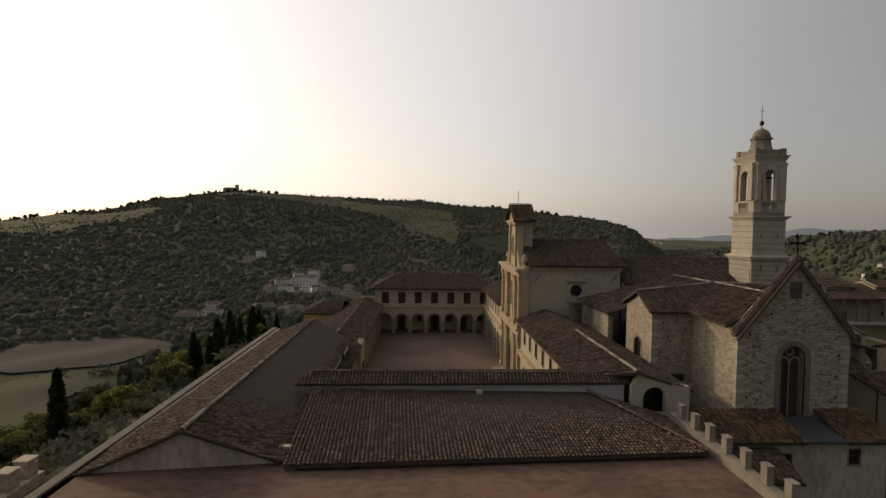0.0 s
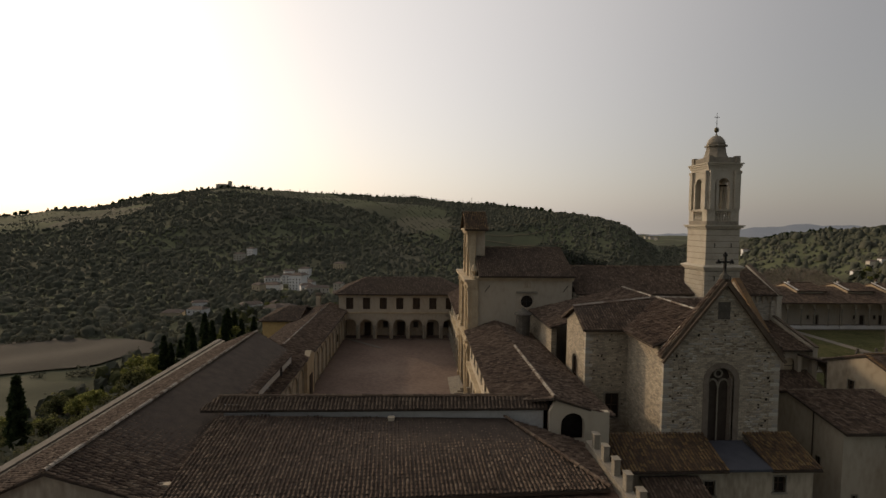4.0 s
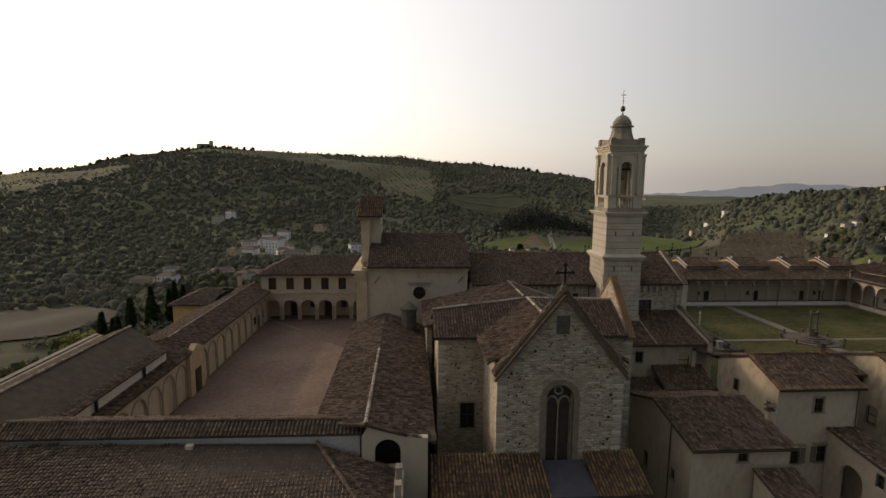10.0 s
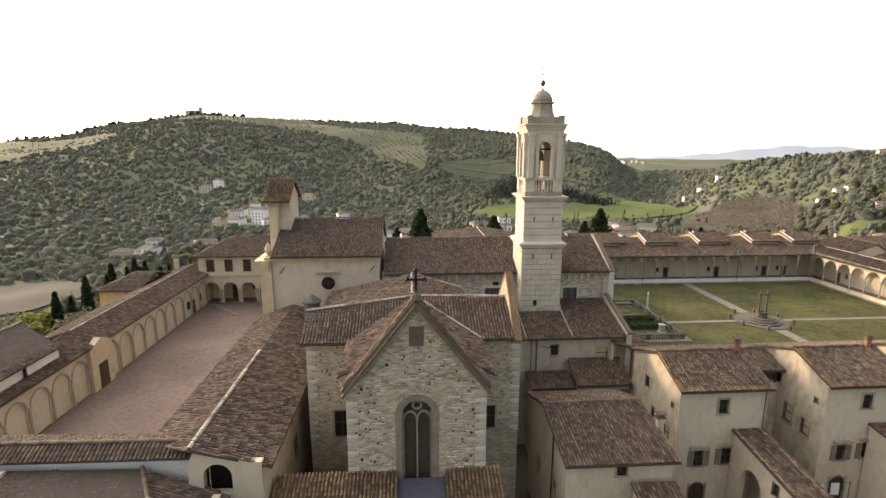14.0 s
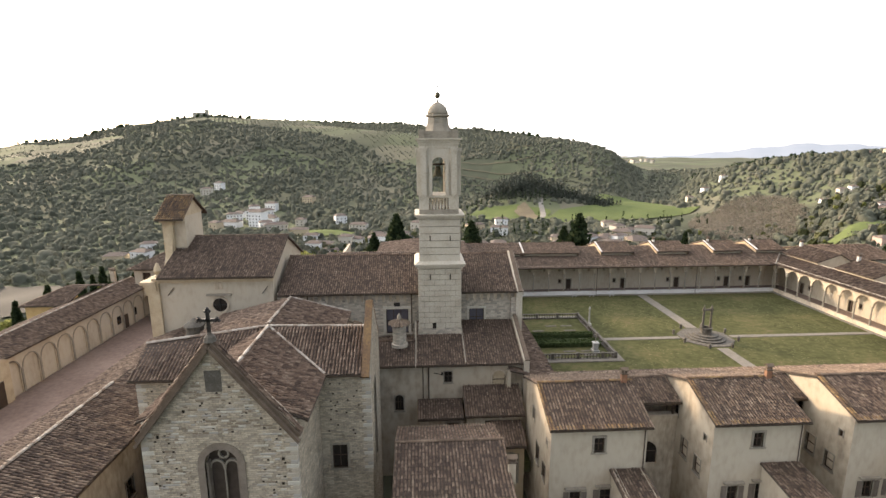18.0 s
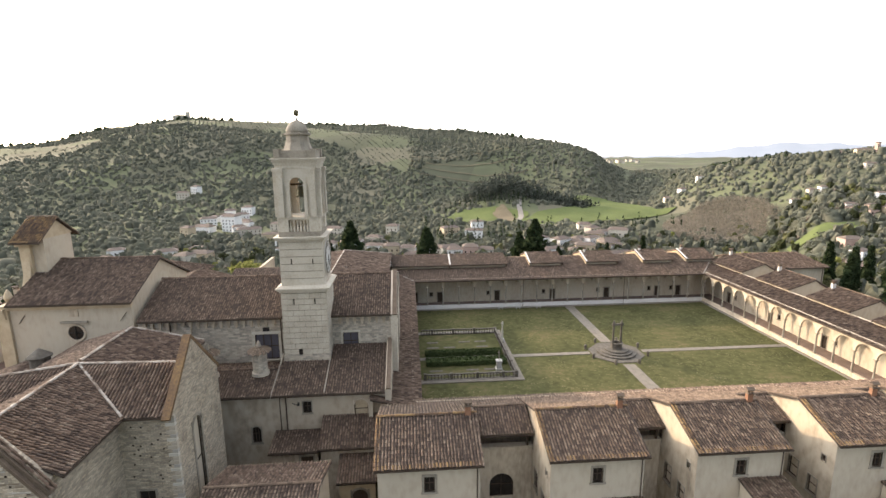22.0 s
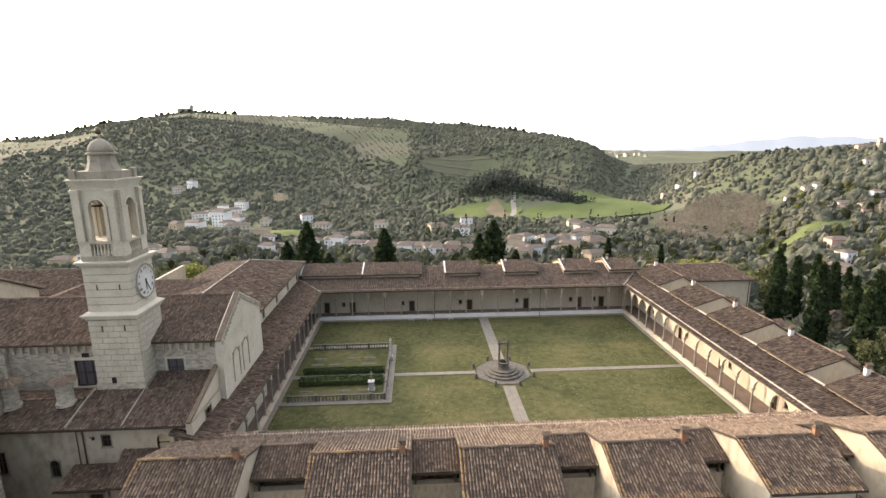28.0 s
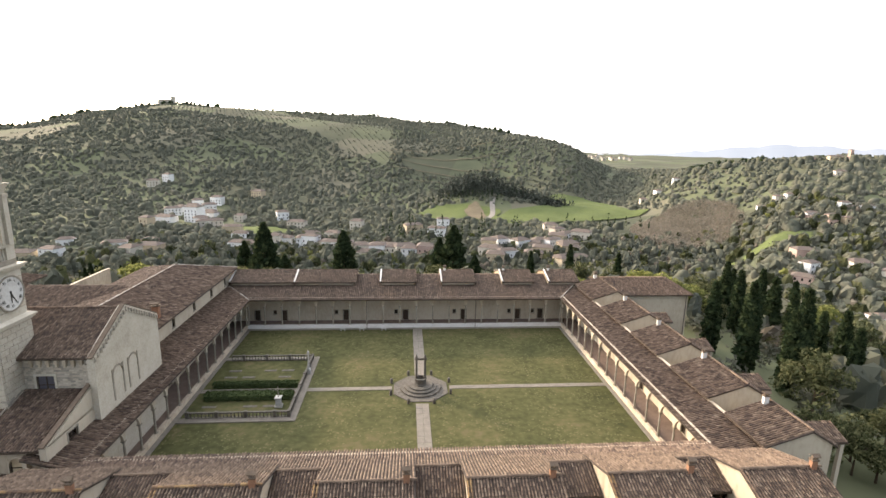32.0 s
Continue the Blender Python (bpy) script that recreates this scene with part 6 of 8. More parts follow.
Geo().slab([(42.55, 60.6, 7.9), (42.55, 64.4, 9.1), (42.55, 68.1, 8.3), (42.55, 68.1, 10.2), (42.55, 60.6, 8.0)], (0.15, 0, 0)).done("step_wall", STONE_DARK, sa)
for x, za, zb in ((42.7, 8.25, 10.4), (47.9, 8.25, 10.4)):
    Geo().bar((x, 60.6, za), (x, 67.6, zb), 0.12, 0.12).done("roof_rib", SERENA, sa)
for x, y in ((40.9, 63.8), (35.8, 63.5)):
    c = thing("lantern_turret", (x, y, 10), "small cylindrical plaster lantern with a conical tiled cap", "turret", "lantern turrets on the church roofs")
    Geo().lathe((x, y, 9.0), [(0.95, 0), (0.9, 0.3), (0.75, 0.35), (0.75, 2.3), (0.95, 2.4), (0.95, 2.5)], 12).done("drum", STONE_DARK, c)
    V, F = [], []
    for k in range(14):
        t = 2 * math.pi * k / 14
        a, b, m = (x + 1.25 * math.cos(t), y + 1.25 * math.sin(t), 11.45), (x + 1.25 * math.cos(t + 0.45), y + 1.25 * math.sin(t + 0.45), 11.45), (x + 0.1 * math.cos(t + 0.22), y + 0.1 * math.sin(t + 0.22), 12.15)
        mid = (x + 1.2 * math.cos(t + 0.22), y + 1.2 * math.sin(t + 0.22), 11.68)
        n = len(V)
        V += [a, mid, b, m]
        F += [(n, n + 1, n + 3), (n + 1, n + 2, n + 3)]
    finish("cap_tiles", V, F, COPING, c, "", "stuff")
    Geo().lathe((x, y, 12.1), [(0.25, 0), (0.2, 0.3), (0.05, 0.6)], 8).done("finial", SERENA, c)
lt = thing("lean_to", (49, 56, 0), "low lean-to with brown tiles against the sacristy", "lean-to", "lean-tos by the sacristy")
roof(lt, [[(42.8, 57.6, 3.6), (47.5, 57.6, 3.6), (47.5, 60.9, 4.1), (42.8, 60.9, 4.1)]], TILE)
wall(lt, "wall", (43.0, 58.0), (47.4, 58.0), -5, 3.5, 0.4, [(2.8, 4.0, 0, 2.9, "r")], PLASTER_OLD)
door(lt, (43.0, 58.0), (47.4, 58.0), (2.8, 4.0, 0, 2.9, "r"))
wall(lt, "wall", (43.0, 60.9), (43.0, 58.0), -5, 3.6, 0.3, (), PLASTER_OLD)
l2 = thing("lean_to", (51.5, 54, 0), "low lean-to with brown tiles against the sacristy", "lean-to", "lean-tos by the sacristy")
roof(l2, [[(47.6, 57.4, 3.9), (53.6, 57.4, 3.9), (53.6, 60.9, 5.5), (47.6, 60.9, 5.5)]], TILE)
wall(l2, "wall", (47.8, 57.8), (53.4, 57.8), -5, 3.9, 0.4, (), PLASTER_OLD)
roof(l2, [[(49.6, 54.6, 2.2), (53.2, 54.6, 2.2), (53.2, 57.7, 3.2), (49.6, 57.7, 3.2)]], TILE_RED, name="lower_roof")
wall(l2, "wall", (49.8, 55.0), (53.1, 55.0), -5, 2.2, 0.4, [(1.2, 2.6, -2, 1.2, "a")], PLASTER_WARM)
door(l2, (49.8, 55.0), (53.1, 55.0), (1.2, 2.6, -2, 1.2, "a"))

# ---- the chapel: a cross-shaped stone building with steep parapet gables ----
cp = thing("chapel", (30.4, 50, 0), "rubble stone chapel with steep gable, tall tracery window and tiled roofs", "chapel")
gx0, gx1, gy = 25.6, 35.2, 41.0
gm = (gx0 + gx1) / 2
# south gable, built round the tall window
wo = (3.75, 5.85, 5.05, 11.65, "a")
wall(cp, "south_wall", (gx0, gy), (gx1, gy), -6, 13.1, 0.9, [wo], STONE)
Geo().slab([(gx0, gy, 13.1), (gx1, gy, 13.1), (gm, gy, 18.6)], (0, 0.7, 0)).done("gable", STONE, cp)
for s in (-1, 1):
    a, b = (gm + s * 5.05, gy + 0.15, 12.45), (gm, gy + 0.15, 18.85)
    Geo().bar(a, b, 0.62, 0.26).done("coping", COPING, cp)
    Geo().bar((a[0], gy - 0.28, a[2] - 0.3), (b[0], gy - 0.28, b[2] - 0.3), 0.24, 0.2).done("coping_moulding", COPING, cp)
    V, F = tiles_on((gm + s * 5.0, gy - 0.2, 12.85), (gm + s * 5.0, gy + 0.6, 12.85), [(gm + s * 5.0, gy - 0.1, 12.67), (gm + s * 5.0, gy + 0.4, 12.67), (gm, gy + 0.4, 19.05), (gm, gy - 0.1, 19.05)])
    finish("coping_tiles", V, F, TILE_RED, cp, "", "stuff")
Geo().lathe((gm, gy + 0.15, 18.85), [(0.4, 0), (0.32, 0.3), (0.16, 0.45), (0.1, 0.6)], 8).done("finial", WELLSTONE, cp)
g = Geo().bar((gm - 0.5, gy + 0.15, 20.2), (gm + 0.5, gy + 0.15, 20.2), 0.17).bar((gm, gy + 0.15, 19.4), (gm, gy + 0.15, 20.75), 0.17)
for x, z in ((gm - 0.55, 20.2), (gm + 0.55, 20.2), (gm, 20.8)):
    for ox, oz in ((0, 0.1), (0.1, -0.05), (-0.1, -0.05)):
        g.lathe((x + ox, gy + 0.15, z + oz - 0.12), [(0.02, 0), (0.13, 0.12), (0.02, 0.24)], 8)
g.done("cross", IRON, cp)
Geo().box(gm - 0.5, gm + 0.5, gy - 0.03, gy + 0.4, 15.6, 17.0).done("plaque_recess", WELLSTONE, cp)
# tall two-light window
tw = Geo()
for k in range(10):
    t0, t1 = math.pi * k / 10, math.pi * (k + 1) / 10
    tw.slab([at_wall((gx0, gy), (gx1, gy), 4.8 - r * math.cos(t), 0.06, 10.6 + r * math.sin(t)) for r, t in ((1.05, t0), (1.05, t1), (1.5, t1), (1.5, t0))], (0, 0.3, 0))
tw.box(gx0 + 3.3, gx0 + 3.75, gy - 0.06, gy + 0.3, 5.05, 10.6).box(gx0 + 5.85, gx0 + 6.3, gy - 0.06, gy + 0.3, 5.05, 10.6)
tall = tw.done("window", SURROUND, cp, "tall two-light tracery window")
for u0, u1 in ((3.75, 3.9), (5.7, 5.85)):
    Geo().prism([(gx0 + u0, gy + 0.15), (gx0 + u1, gy + 0.15), (gx0 + u1, gy + 0.6), (gx0 + u0, gy + 0.6)], 4.9, 10.65).done("splay", SURROUND, tall)
Geo().box(gx0 + 3.7, gx0 + 5.9, gy + 0.62, gy + 0.68, 5.05, 11.65).done("pane", OLDGLASS, tall)
Geo().lathe((gm, gy + 0.45, 5.05), [(0.08, 0), (0.06, 0.15), (0.06, 4.8), (0.1, 5.0)], 8).done("mullion", SERENA, tall)
for cx in (gm - 0.47, gm + 0.47):
    tr = Geo()
    for k in range(8):
        t0, t1 = math.pi * k / 8, math.pi * (k + 1) / 8
        tr.slab([(cx - r * math.cos(t), gy + 0.4, 10.05 + r * 1.25 * math.sin(t)) for r, t in ((0.38, t0), (0.38, t1), (0.5, t1), (0.5, t0))], (0, 0.14, 0))
    tr.done("tracery_arch", SERENA, tall, weld=True)
tr = Geo()
for k in range(12):
    t0, t1 = 2 * math.pi * k / 12, 2 * math.pi * (k + 1) / 12
    tr.slab([(gm - r * math.cos(t), gy + 0.4, 11.07 + r * math.sin(t)) for r, t in ((0.24, t0), (0.24, t1), (0.37, t1), (0.37, t0))], (0, 0.14, 0))
tr.done("tracery_ring", SERENA, tall, weld=True)
Geo().box(gx0 + 3.5, gx0 + 6.1, gy - 0.14, gy + 0.6, 4.9, 5.05).done("window_sill", MARBLE, tall)
# arms
ao = (3.0, 3.9, 6.8, 8.5, "r")
wall(cp, "west_wall", (21.6, 48.0), (25.6, 48.0), -4, 13.2, 0.8, [(2.0, 3.3, 4.8, 7.2, "r")], STONE)
window(cp, (21.6, 48.0), (25.6, 48.0), (2.0, 3.3, 4.8, 7.2, "r"), SERENA, 0.16)
wo2 = (2.2, 3.7, 6.0, 10.2, "a")
wall(cp, "west_wall", (21.6, 54.0), (21.6, 48.0), -4, 13.2, 0.8, [wo2], STONE)
window(cp, (21.6, 54.0), (21.6, 48.0), wo2, SERENA, 0.25)
Geo().slab([(21.6, 48, 13.2), (21.6, 54, 13.2), (21.6, 50.8, 14.75)], (0.8, 0, 0)).done("gable", STONE, cp)
wall(cp, "arm_wall", (gx0, 48), (gx0, 41.9), -4, 13.2, 0.8, (), STONE)
wall(cp, "east_wall", (35.2, 48.4), (39.2, 48.4), -5, 13.1, 0.8, [(0.8, 2.0, 4.9, 7.0, "r")], STONE)
window(cp, (35.2, 48.4), (39.2, 48.4), (0.8, 2.0, 4.9, 7.0, "r"), SERENA, 0.16)
eo = (2.8, 4.2, 3.5, 11.0, "a")
wall(cp, "east_wall", (39.2, 48.4), (39.2, 57), -5, 13.1, 0.8, [eo], STONE)
window(cp, (39.2, 48.4), (39.2, 57), eo, SERENA, 0.25, False, PLASTER, bars=1)
Geo().slab([(39.2, 48.2, 13.1), (39.2, 57.0, 13.1), (39.2, 52.6, 17.4)], (-0.6, 0, 0)).done("gable", STONE, cp)
for y0 in (47.8, 57.4):
    Geo().bar((38.9, y0, 13.0), (38.9, 52.6, 17.65), 0.6, 0.26).done("coping", LICHEN, cp)
wall(cp, "arm_wall", (35.2, 41.9), (35.2, 48.4), -5, 13.2, 0.8, (), STONE)
rz = 15.6
roof(cp, [[(25.0, 47.6, 13.3), (25.0, 41.6, 13.3), (gm, 41.6, rz), (gm, 52.5, rz)], [(35.8, 41.6, 13.2), (35.8, 48.0, 13.2), (gm, 52.5, rz), (gm, 41.6, rz)],
          [(21.2, 47.6, 13.3), (25.0, 47.6, 13.3), (gm, 52.5, rz), (21.2, 50.8, 14.95)], [(35.8, 48.0, 13.2), (39.0, 48.0, 13.2), (39.0, 52.5, 15.4), (gm, 52.5, rz)],
          [(25.0, 54.5, 13.3), (21.2, 54.5, 13.3), (21.2, 50.8, 14.95), (gm, 52.5, rz)], [(39.0, 57.4, 13.2), (35.8, 57.4, 13.2), (gm, 52.5, rz), (39.0, 52.5, 15.4)]], TILE_RED)
ridge(cp, (21.2, 50.8, 14.95), (gm, 52.5, rz))
ridge(cp, (39.0, 52.5, 15.4), (gm, 52.5, rz))
ridge(cp, (gm, 52.5, rz), (gm, 41.8, rz))
ridge(cp, (35.8, 48.0, 13.25), (gm, 52.5, rz + 0.02), RIDGE, 0.22)
# choir link to the church
roof(cp, [[(20.6, 68, 11.6), (20.6, 56.8, 11.6), (30.2, 52.5, rz - 0.03), (30.2, 60.7, rz)], [(35.8, 56.8, 13.2), (35.8, 63.0, 13.2), (30.2, 60.7, rz), (30.2, 52.5, rz - 0.03)],
          [(35.8, 63.0, 13.2), (20.6, 67.9, 11.6), (30.2, 60.7, rz)]], TILE, name="choir_roof")
ridge(cp, (30.2, 53, rz), (30.2, 60.7, rz))
ridge(cp, (35.8, 63.0, 13.25), (30.2, 60.7, rz + 0.02), RIDGE, 0.22)
wall(cp, "choir_wall", (20.9, 68), (20.9, 57.5), 2, 11.6, 0.6, (), STONE)
wall(cp, "choir_wall", (35.5, 56.8), (35.5, 63), 2, 13.1, 0.6, (), STONE)
STONES = [mat("wall_stone_" + n, [(0.3, tuple(v * 0.75 for v in c)), (0.7, c)], 0.7, 0.9, 0.3) for n, c in (("buff", (0.42, 0.37, 0.29)), ("grey", (0.36, 0.335, 0.29)), ("brown", (0.23, 0.185, 0.135)), ("pale", (0.5, 0.46, 0.38)))]
# putlog holes as dark blocks, their shade given by colour; corner stones and proud stones of the walls in view
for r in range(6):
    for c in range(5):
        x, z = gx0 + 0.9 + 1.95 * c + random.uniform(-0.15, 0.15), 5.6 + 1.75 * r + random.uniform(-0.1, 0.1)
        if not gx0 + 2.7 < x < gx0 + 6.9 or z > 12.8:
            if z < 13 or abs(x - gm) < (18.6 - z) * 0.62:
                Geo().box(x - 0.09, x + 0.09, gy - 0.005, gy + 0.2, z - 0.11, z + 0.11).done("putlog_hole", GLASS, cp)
for cx, s in ((gx0, 1), (gx1, -1)):
    for r in range(26):
        L = 0.75 if r % 2 else 0.45
        block_at(cp, "corner_stone", (cx + s * L / 2 - s * 0.03, gy + 0.12, 5.0 + 0.31 * r), (L, 0.3, 0.29), STONES[(0, 3, 1, 0)[r % 4]])
for (cx, cy), s in (((21.6, 48.0), 1), ((39.2, 48.4), -1)):
    for r in range(28):
        L = 0.7 if r % 2 else 0.42
        block_at(cp, "corner_stone", (cx + s * L / 2 - s * 0.03, cy + 0.12, 4.6 + 0.31 * r), (L, 0.3, 0.29), STONES[(0, 3, 1, 0)[r % 4]])
# more small dark blocks for the shade of putlog holes, no cavity cut
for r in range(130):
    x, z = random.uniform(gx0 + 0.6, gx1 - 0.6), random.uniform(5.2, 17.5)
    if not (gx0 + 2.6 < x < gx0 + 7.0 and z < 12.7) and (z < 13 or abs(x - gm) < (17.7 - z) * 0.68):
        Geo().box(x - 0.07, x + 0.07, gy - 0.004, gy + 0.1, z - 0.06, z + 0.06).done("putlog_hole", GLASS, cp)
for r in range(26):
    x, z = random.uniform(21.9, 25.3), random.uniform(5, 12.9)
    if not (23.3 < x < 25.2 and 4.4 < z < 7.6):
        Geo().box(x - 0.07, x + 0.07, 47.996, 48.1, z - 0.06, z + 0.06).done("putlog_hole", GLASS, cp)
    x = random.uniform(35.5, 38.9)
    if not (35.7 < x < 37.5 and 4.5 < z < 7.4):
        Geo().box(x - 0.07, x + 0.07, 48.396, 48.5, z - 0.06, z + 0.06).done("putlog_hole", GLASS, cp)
sizes = [(0.34, 0.13), (0.46, 0.14), (0.58, 0.13), (0.26, 0.12)]
count = 0
while count < 290:
    x, z = random.uniform(gx0 + 0.9, gx1 - 0.9), round(random.uniform(5.0, 18.2) / 0.2) * 0.2
    if (gx0 + 2.6 < x < gx0 + 7.0 and z < 12.7) or (z > 12.9 and abs(x - gm) > (17.9 - z) * 0.7) or (abs(x - gm) < 0.9 and 15.4 < z < 17.2):
        continue
    w, h = random.choice(sizes)
    block_at(cp, "wall_stone", (x, gy + 0.06, z), (w, 0.17, h), random.choice(STONES), 0.004)
    count += 1

bt.location.x += 0.3
bt.scale = (1.0, 1.0, 1.015)

# ---- the entrance yard and the buildings round it ----
Geo().box(-10, 14, 40, 111, -2.4, -1.2).done("ground_yard", YARD, None, "worn reddish brick paving of the entrance yard", "structure", category="paving")
Geo().prism([(-8.3, 105.0), (-7.8, 105.6), (-1.0, 98.6), (-1.5, 98.0)], -1.2, -1.12).done("pavement_strip", PATHSTONE, None, "pale stone strip laid across the yard", "structure", category="paving")
# loggia house at the far end
lg = thing("loggia_house", (2, 109, 0), "two-storey ochre loggia house with arches and shuttered upper windows", "building")
l0, l1 = (-10.6, 106.2), (14.6, 106.2)
ops = [(0.9 + 3.45 * i, 0.9 + 3.45 * i + 2.7, -1.2, 2.9, "a") for i in range(7)] + [(1.5 + 3.45 * i, 1.5 + 3.45 * i + 1.5, 5.0, 7.4, "r") for i in range(7)]
wall(lg, "wall", l0, l1, -1.5, 8.2, 0.5, ops, PLASTER)
for o in ops[7:]:
    window(lg, l0, l1, o, PLASTER, 0.1, False, WOOD, bars=2)
for i in range(8):
    x = -10.6 + 0.72 + 3.45 * i - 0.25
    Geo().box(x - 0.2, x + 0.2, 106.05, 106.5, -1.2, 1.6).done("pillar", SERENA, lg)
for z0, z1 in ((4.1, 4.4), (7.75, 8.05)):
    Geo().box(-10.7, 14.7, 106.0, 106.2, z0, z1).done("string_course", SANDSTONE, lg)
bd = [(5.0, 6.3, -1.2, 1.6, "r"), (12.0, 13.6, -1.2, 1.8, "r"), (18.4, 19.7, -1.2, 1.6, "r"), (9.0, 9.9, 0.6, 1.8, "r"), (15.5, 16.4, 0.6, 1.8, "r"), (22.0, 22.9, 0.6, 1.8, "r")]
wall(lg, "inner_wall", (-10.6, 109.4), (14.6, 109.4), -1.5, 4.2, 0.4, bd, PLASTER_OLD)
for o in bd[:3]:
    door(lg, (-10.6, 109.4), (14.6, 109.4), o)
for o in bd[3:]:
    window(lg, (-10.6, 109.4), (14.6, 109.4), o)
Geo().box(-10.6, 14.6, 106.7, 109.8, 3.6, 3.9).done("loggia_vault", PLASTER, lg)
wall(lg, "side_wall", (-10.6, 119), (-10.6, 106.2), -6, 8.2, 0.5, (), PLASTER_WARM)
roof(lg, [[(-11.4, 105.4, 8.2), (15.4, 105.4, 8.2), (10.5, 112.7, 11.0), (-5.5, 112.7, 11.0)], [(-11.4, 120.2, 8.2), (-11.4, 105.4, 8.2), (-5.5, 112.7, 11.0)], [(15.4, 105.4, 8.2), (15.4, 120.2, 8.2), (10.5, 112.7, 11.0)],
          [(15.4, 120.2, 8.2), (-11.4, 120.2, 8.2), (-5.5, 112.7, 11.0), (10.5, 112.7, 11.0)]], TILE, 0.4, 0.5)
# west arcade wall of the yard with its long low roof
wy = thing("yard_wing", (-12, 85, 0), "long low range with blind arches along the entrance yard", "building")
w0, w1 = (-9.4, 43.0), (-9.4, 109.0)
n = 20
wall(wy, "wall", (-9.55, 43.0), (-9.55, 109.0), -1.5, 4.6, 0.4, (), PLASTER)
ops = [(3.3 * i + 0.3, 3.3 * i + 3.0, -1.2, 3.5, "a") for i in range(n) if i != 8]
wall(wy, "arch_wall", w0, w1, -1.5, 4.55, 0.14, ops, PLASTER)
for i in range(n):
    y = 43 + 3.3 * i
    Geo().box(-9.5, -9.3, y - 0.16, y + 0.16, -1.2, 2.15).done("pilaster", SERENA, wy)
    if i != 8:
        g = Geo()
        for k in range(10):
            t0, t1 = math.pi * k / 10, math.pi * (k + 1) / 10
            g.slab([(-9.42, y + 1.65 - r * math.cos(t), 2.15 + r * math.sin(t)) for r, t in ((1.35, t0), (1.35, t1), (1.52, t1), (1.52, t0))], (0.09, 0, 0))
        g.done("archivolt", SERENA, wy, weld=True)
Geo().box(-9.8, -8.9, 69.3, 73.6, -1.2, 4.3).done("portal", SANDSTONE, wy, "carved stone portal")
portal = wy.children[-1]
Geo().box(-8.95, -8.8, 70.6, 72.3, -1.2, 2.0).done("door", WOOD, portal)
Geo().slab([(-8.8, 69.2, 4.3), (-8.8, 73.7, 4.3), (-8.8, 71.45, 5.3)], (-0.8, 0, 0)).done("pediment", SANDSTONE, portal)
for y, z0, z1 in ((98.0, 0.2, 1.6), (103.0, 0.2, 1.6), (100.2, -1.2, 1.3)):
    Geo().box(-9.6, -9.5, y - 0.55, y + 0.55, z0, z1).done("window" if z0 > 0 else "door", GLASS if z0 > 0 else WOOD, wy)
roof(wy, [[(-8.9, 66.0, 4.6), (-8.9, 109.0, 4.6), (-12.8, 109.0, 5.9), (-12.8, 66.0, 5.9)], [(-18.0, 109, 4.2), (-18.0, 72.0, 4.2), (-12.8, 72.0, 5.9), (-12.8, 109.0, 5.9)]], TILE)
roof(wy, [[(-8.9, 43.0, 4.6), (-8.9, 66.0, 4.6), (-10.1, 66.0, 5.0), (-10.1, 43.0, 5.0)]], TILE, name="verge_roof")
ridge(wy, (-12.8, 72.0, 5.9), (-12.8, 109.0, 5.9))
wall(wy, "outer_wall", (-17.6, 109), (-17.6, 69), -8, 4.2, 0.4, (), PLASTER_WARM)
# yellow house behind
yh = thing("yellow_house", (-19, 100, 0), "bright ochre yellow house with low hipped roofs", "house")
wall(yh, "wall", (-22.8, 95.2), (-17.7, 95.2), -8, 4.75, 0.5, (), YELLOW)
wall(yh, "wall", (-22.8, 107.4), (-22.8, 95.2), -8, 4.75, 0.5, (), YELLOW)
roof(yh, [[(-23.4, 94.7, 4.75), (-16.0, 94.7, 4.75), (-16.0, 101.0, 6.5), (-19.4, 101.0, 6.5)], [(-23.4, 107.9, 4.75), (-23.4, 94.7, 4.75), (-19.4, 101.0, 6.5)], [(-16.0, 107.9, 4.75), (-23.4, 107.9, 4.75), (-19.4, 101.0, 6.5), (-16.0, 101.0, 6.5)]], TILE, 0.36, 0.46)
chimney(yh, -15.0, 107, 6.3, 1.4, 0.8, PLASTER_OLD)
# west hall with the long ridge
wh = thing("west_hall", (-15, 48, 0), "long hall with a broad dark tiled roof and white-capped parapet", "building")
roof(wh, [[(-9.0, 30.6, 7.0), (-9.9, 66.0, 6.3), (-14.9, 67.5, 8.75), (-14.5, 30.0, 9.1)],
          [(-20.3, 68.5, 6.6), (-20.5, 29.4, 6.6), (-14.5, 30.0, 9.1), (-14.9, 67.5, 8.75)],
          [(-9.9, 66.0, 6.3), (-20.3, 72.0, 6.3), (-14.9, 67.5, 8.75)]], TILE)
ridge(wh, (-14.5, 30.0, 9.15), (-14.9, 67.5, 8.8), RIDGE, 0.34)
Geo().slab([(-20.4, 29.7, 4.0), (-20.4, 29.7, 6.5), (-14.5, 30.4, 8.95), (-9.0, 31.0, 6.9), (-9.0, 31.0, 4.0)], (0.1, 0.5, 0)).done("gable", PLASTER_OLD, wh)
wall(wh, "parapet", (-20.9, 71), (-20.6, 26.0), -12, 6.75, 0.55, (), PLASTER_OLD)
Geo().bar((-20.75, 26.0, 6.85), (-21.05, 71, 6.85), 0.62, 0.14).done("parapet_coping", PATHSTONE, wh)
wall(wh, "wall", (-10.2, 44.0), (-10.2, 66), -1.5, 6.2, 0.4, (), WHITE)
for y in (52.0, 60.5):
    Geo().box(-10.1, -9.9, y, y + 0.25, 5.1, 6.3).done("vent_pipe", IRON, wh)
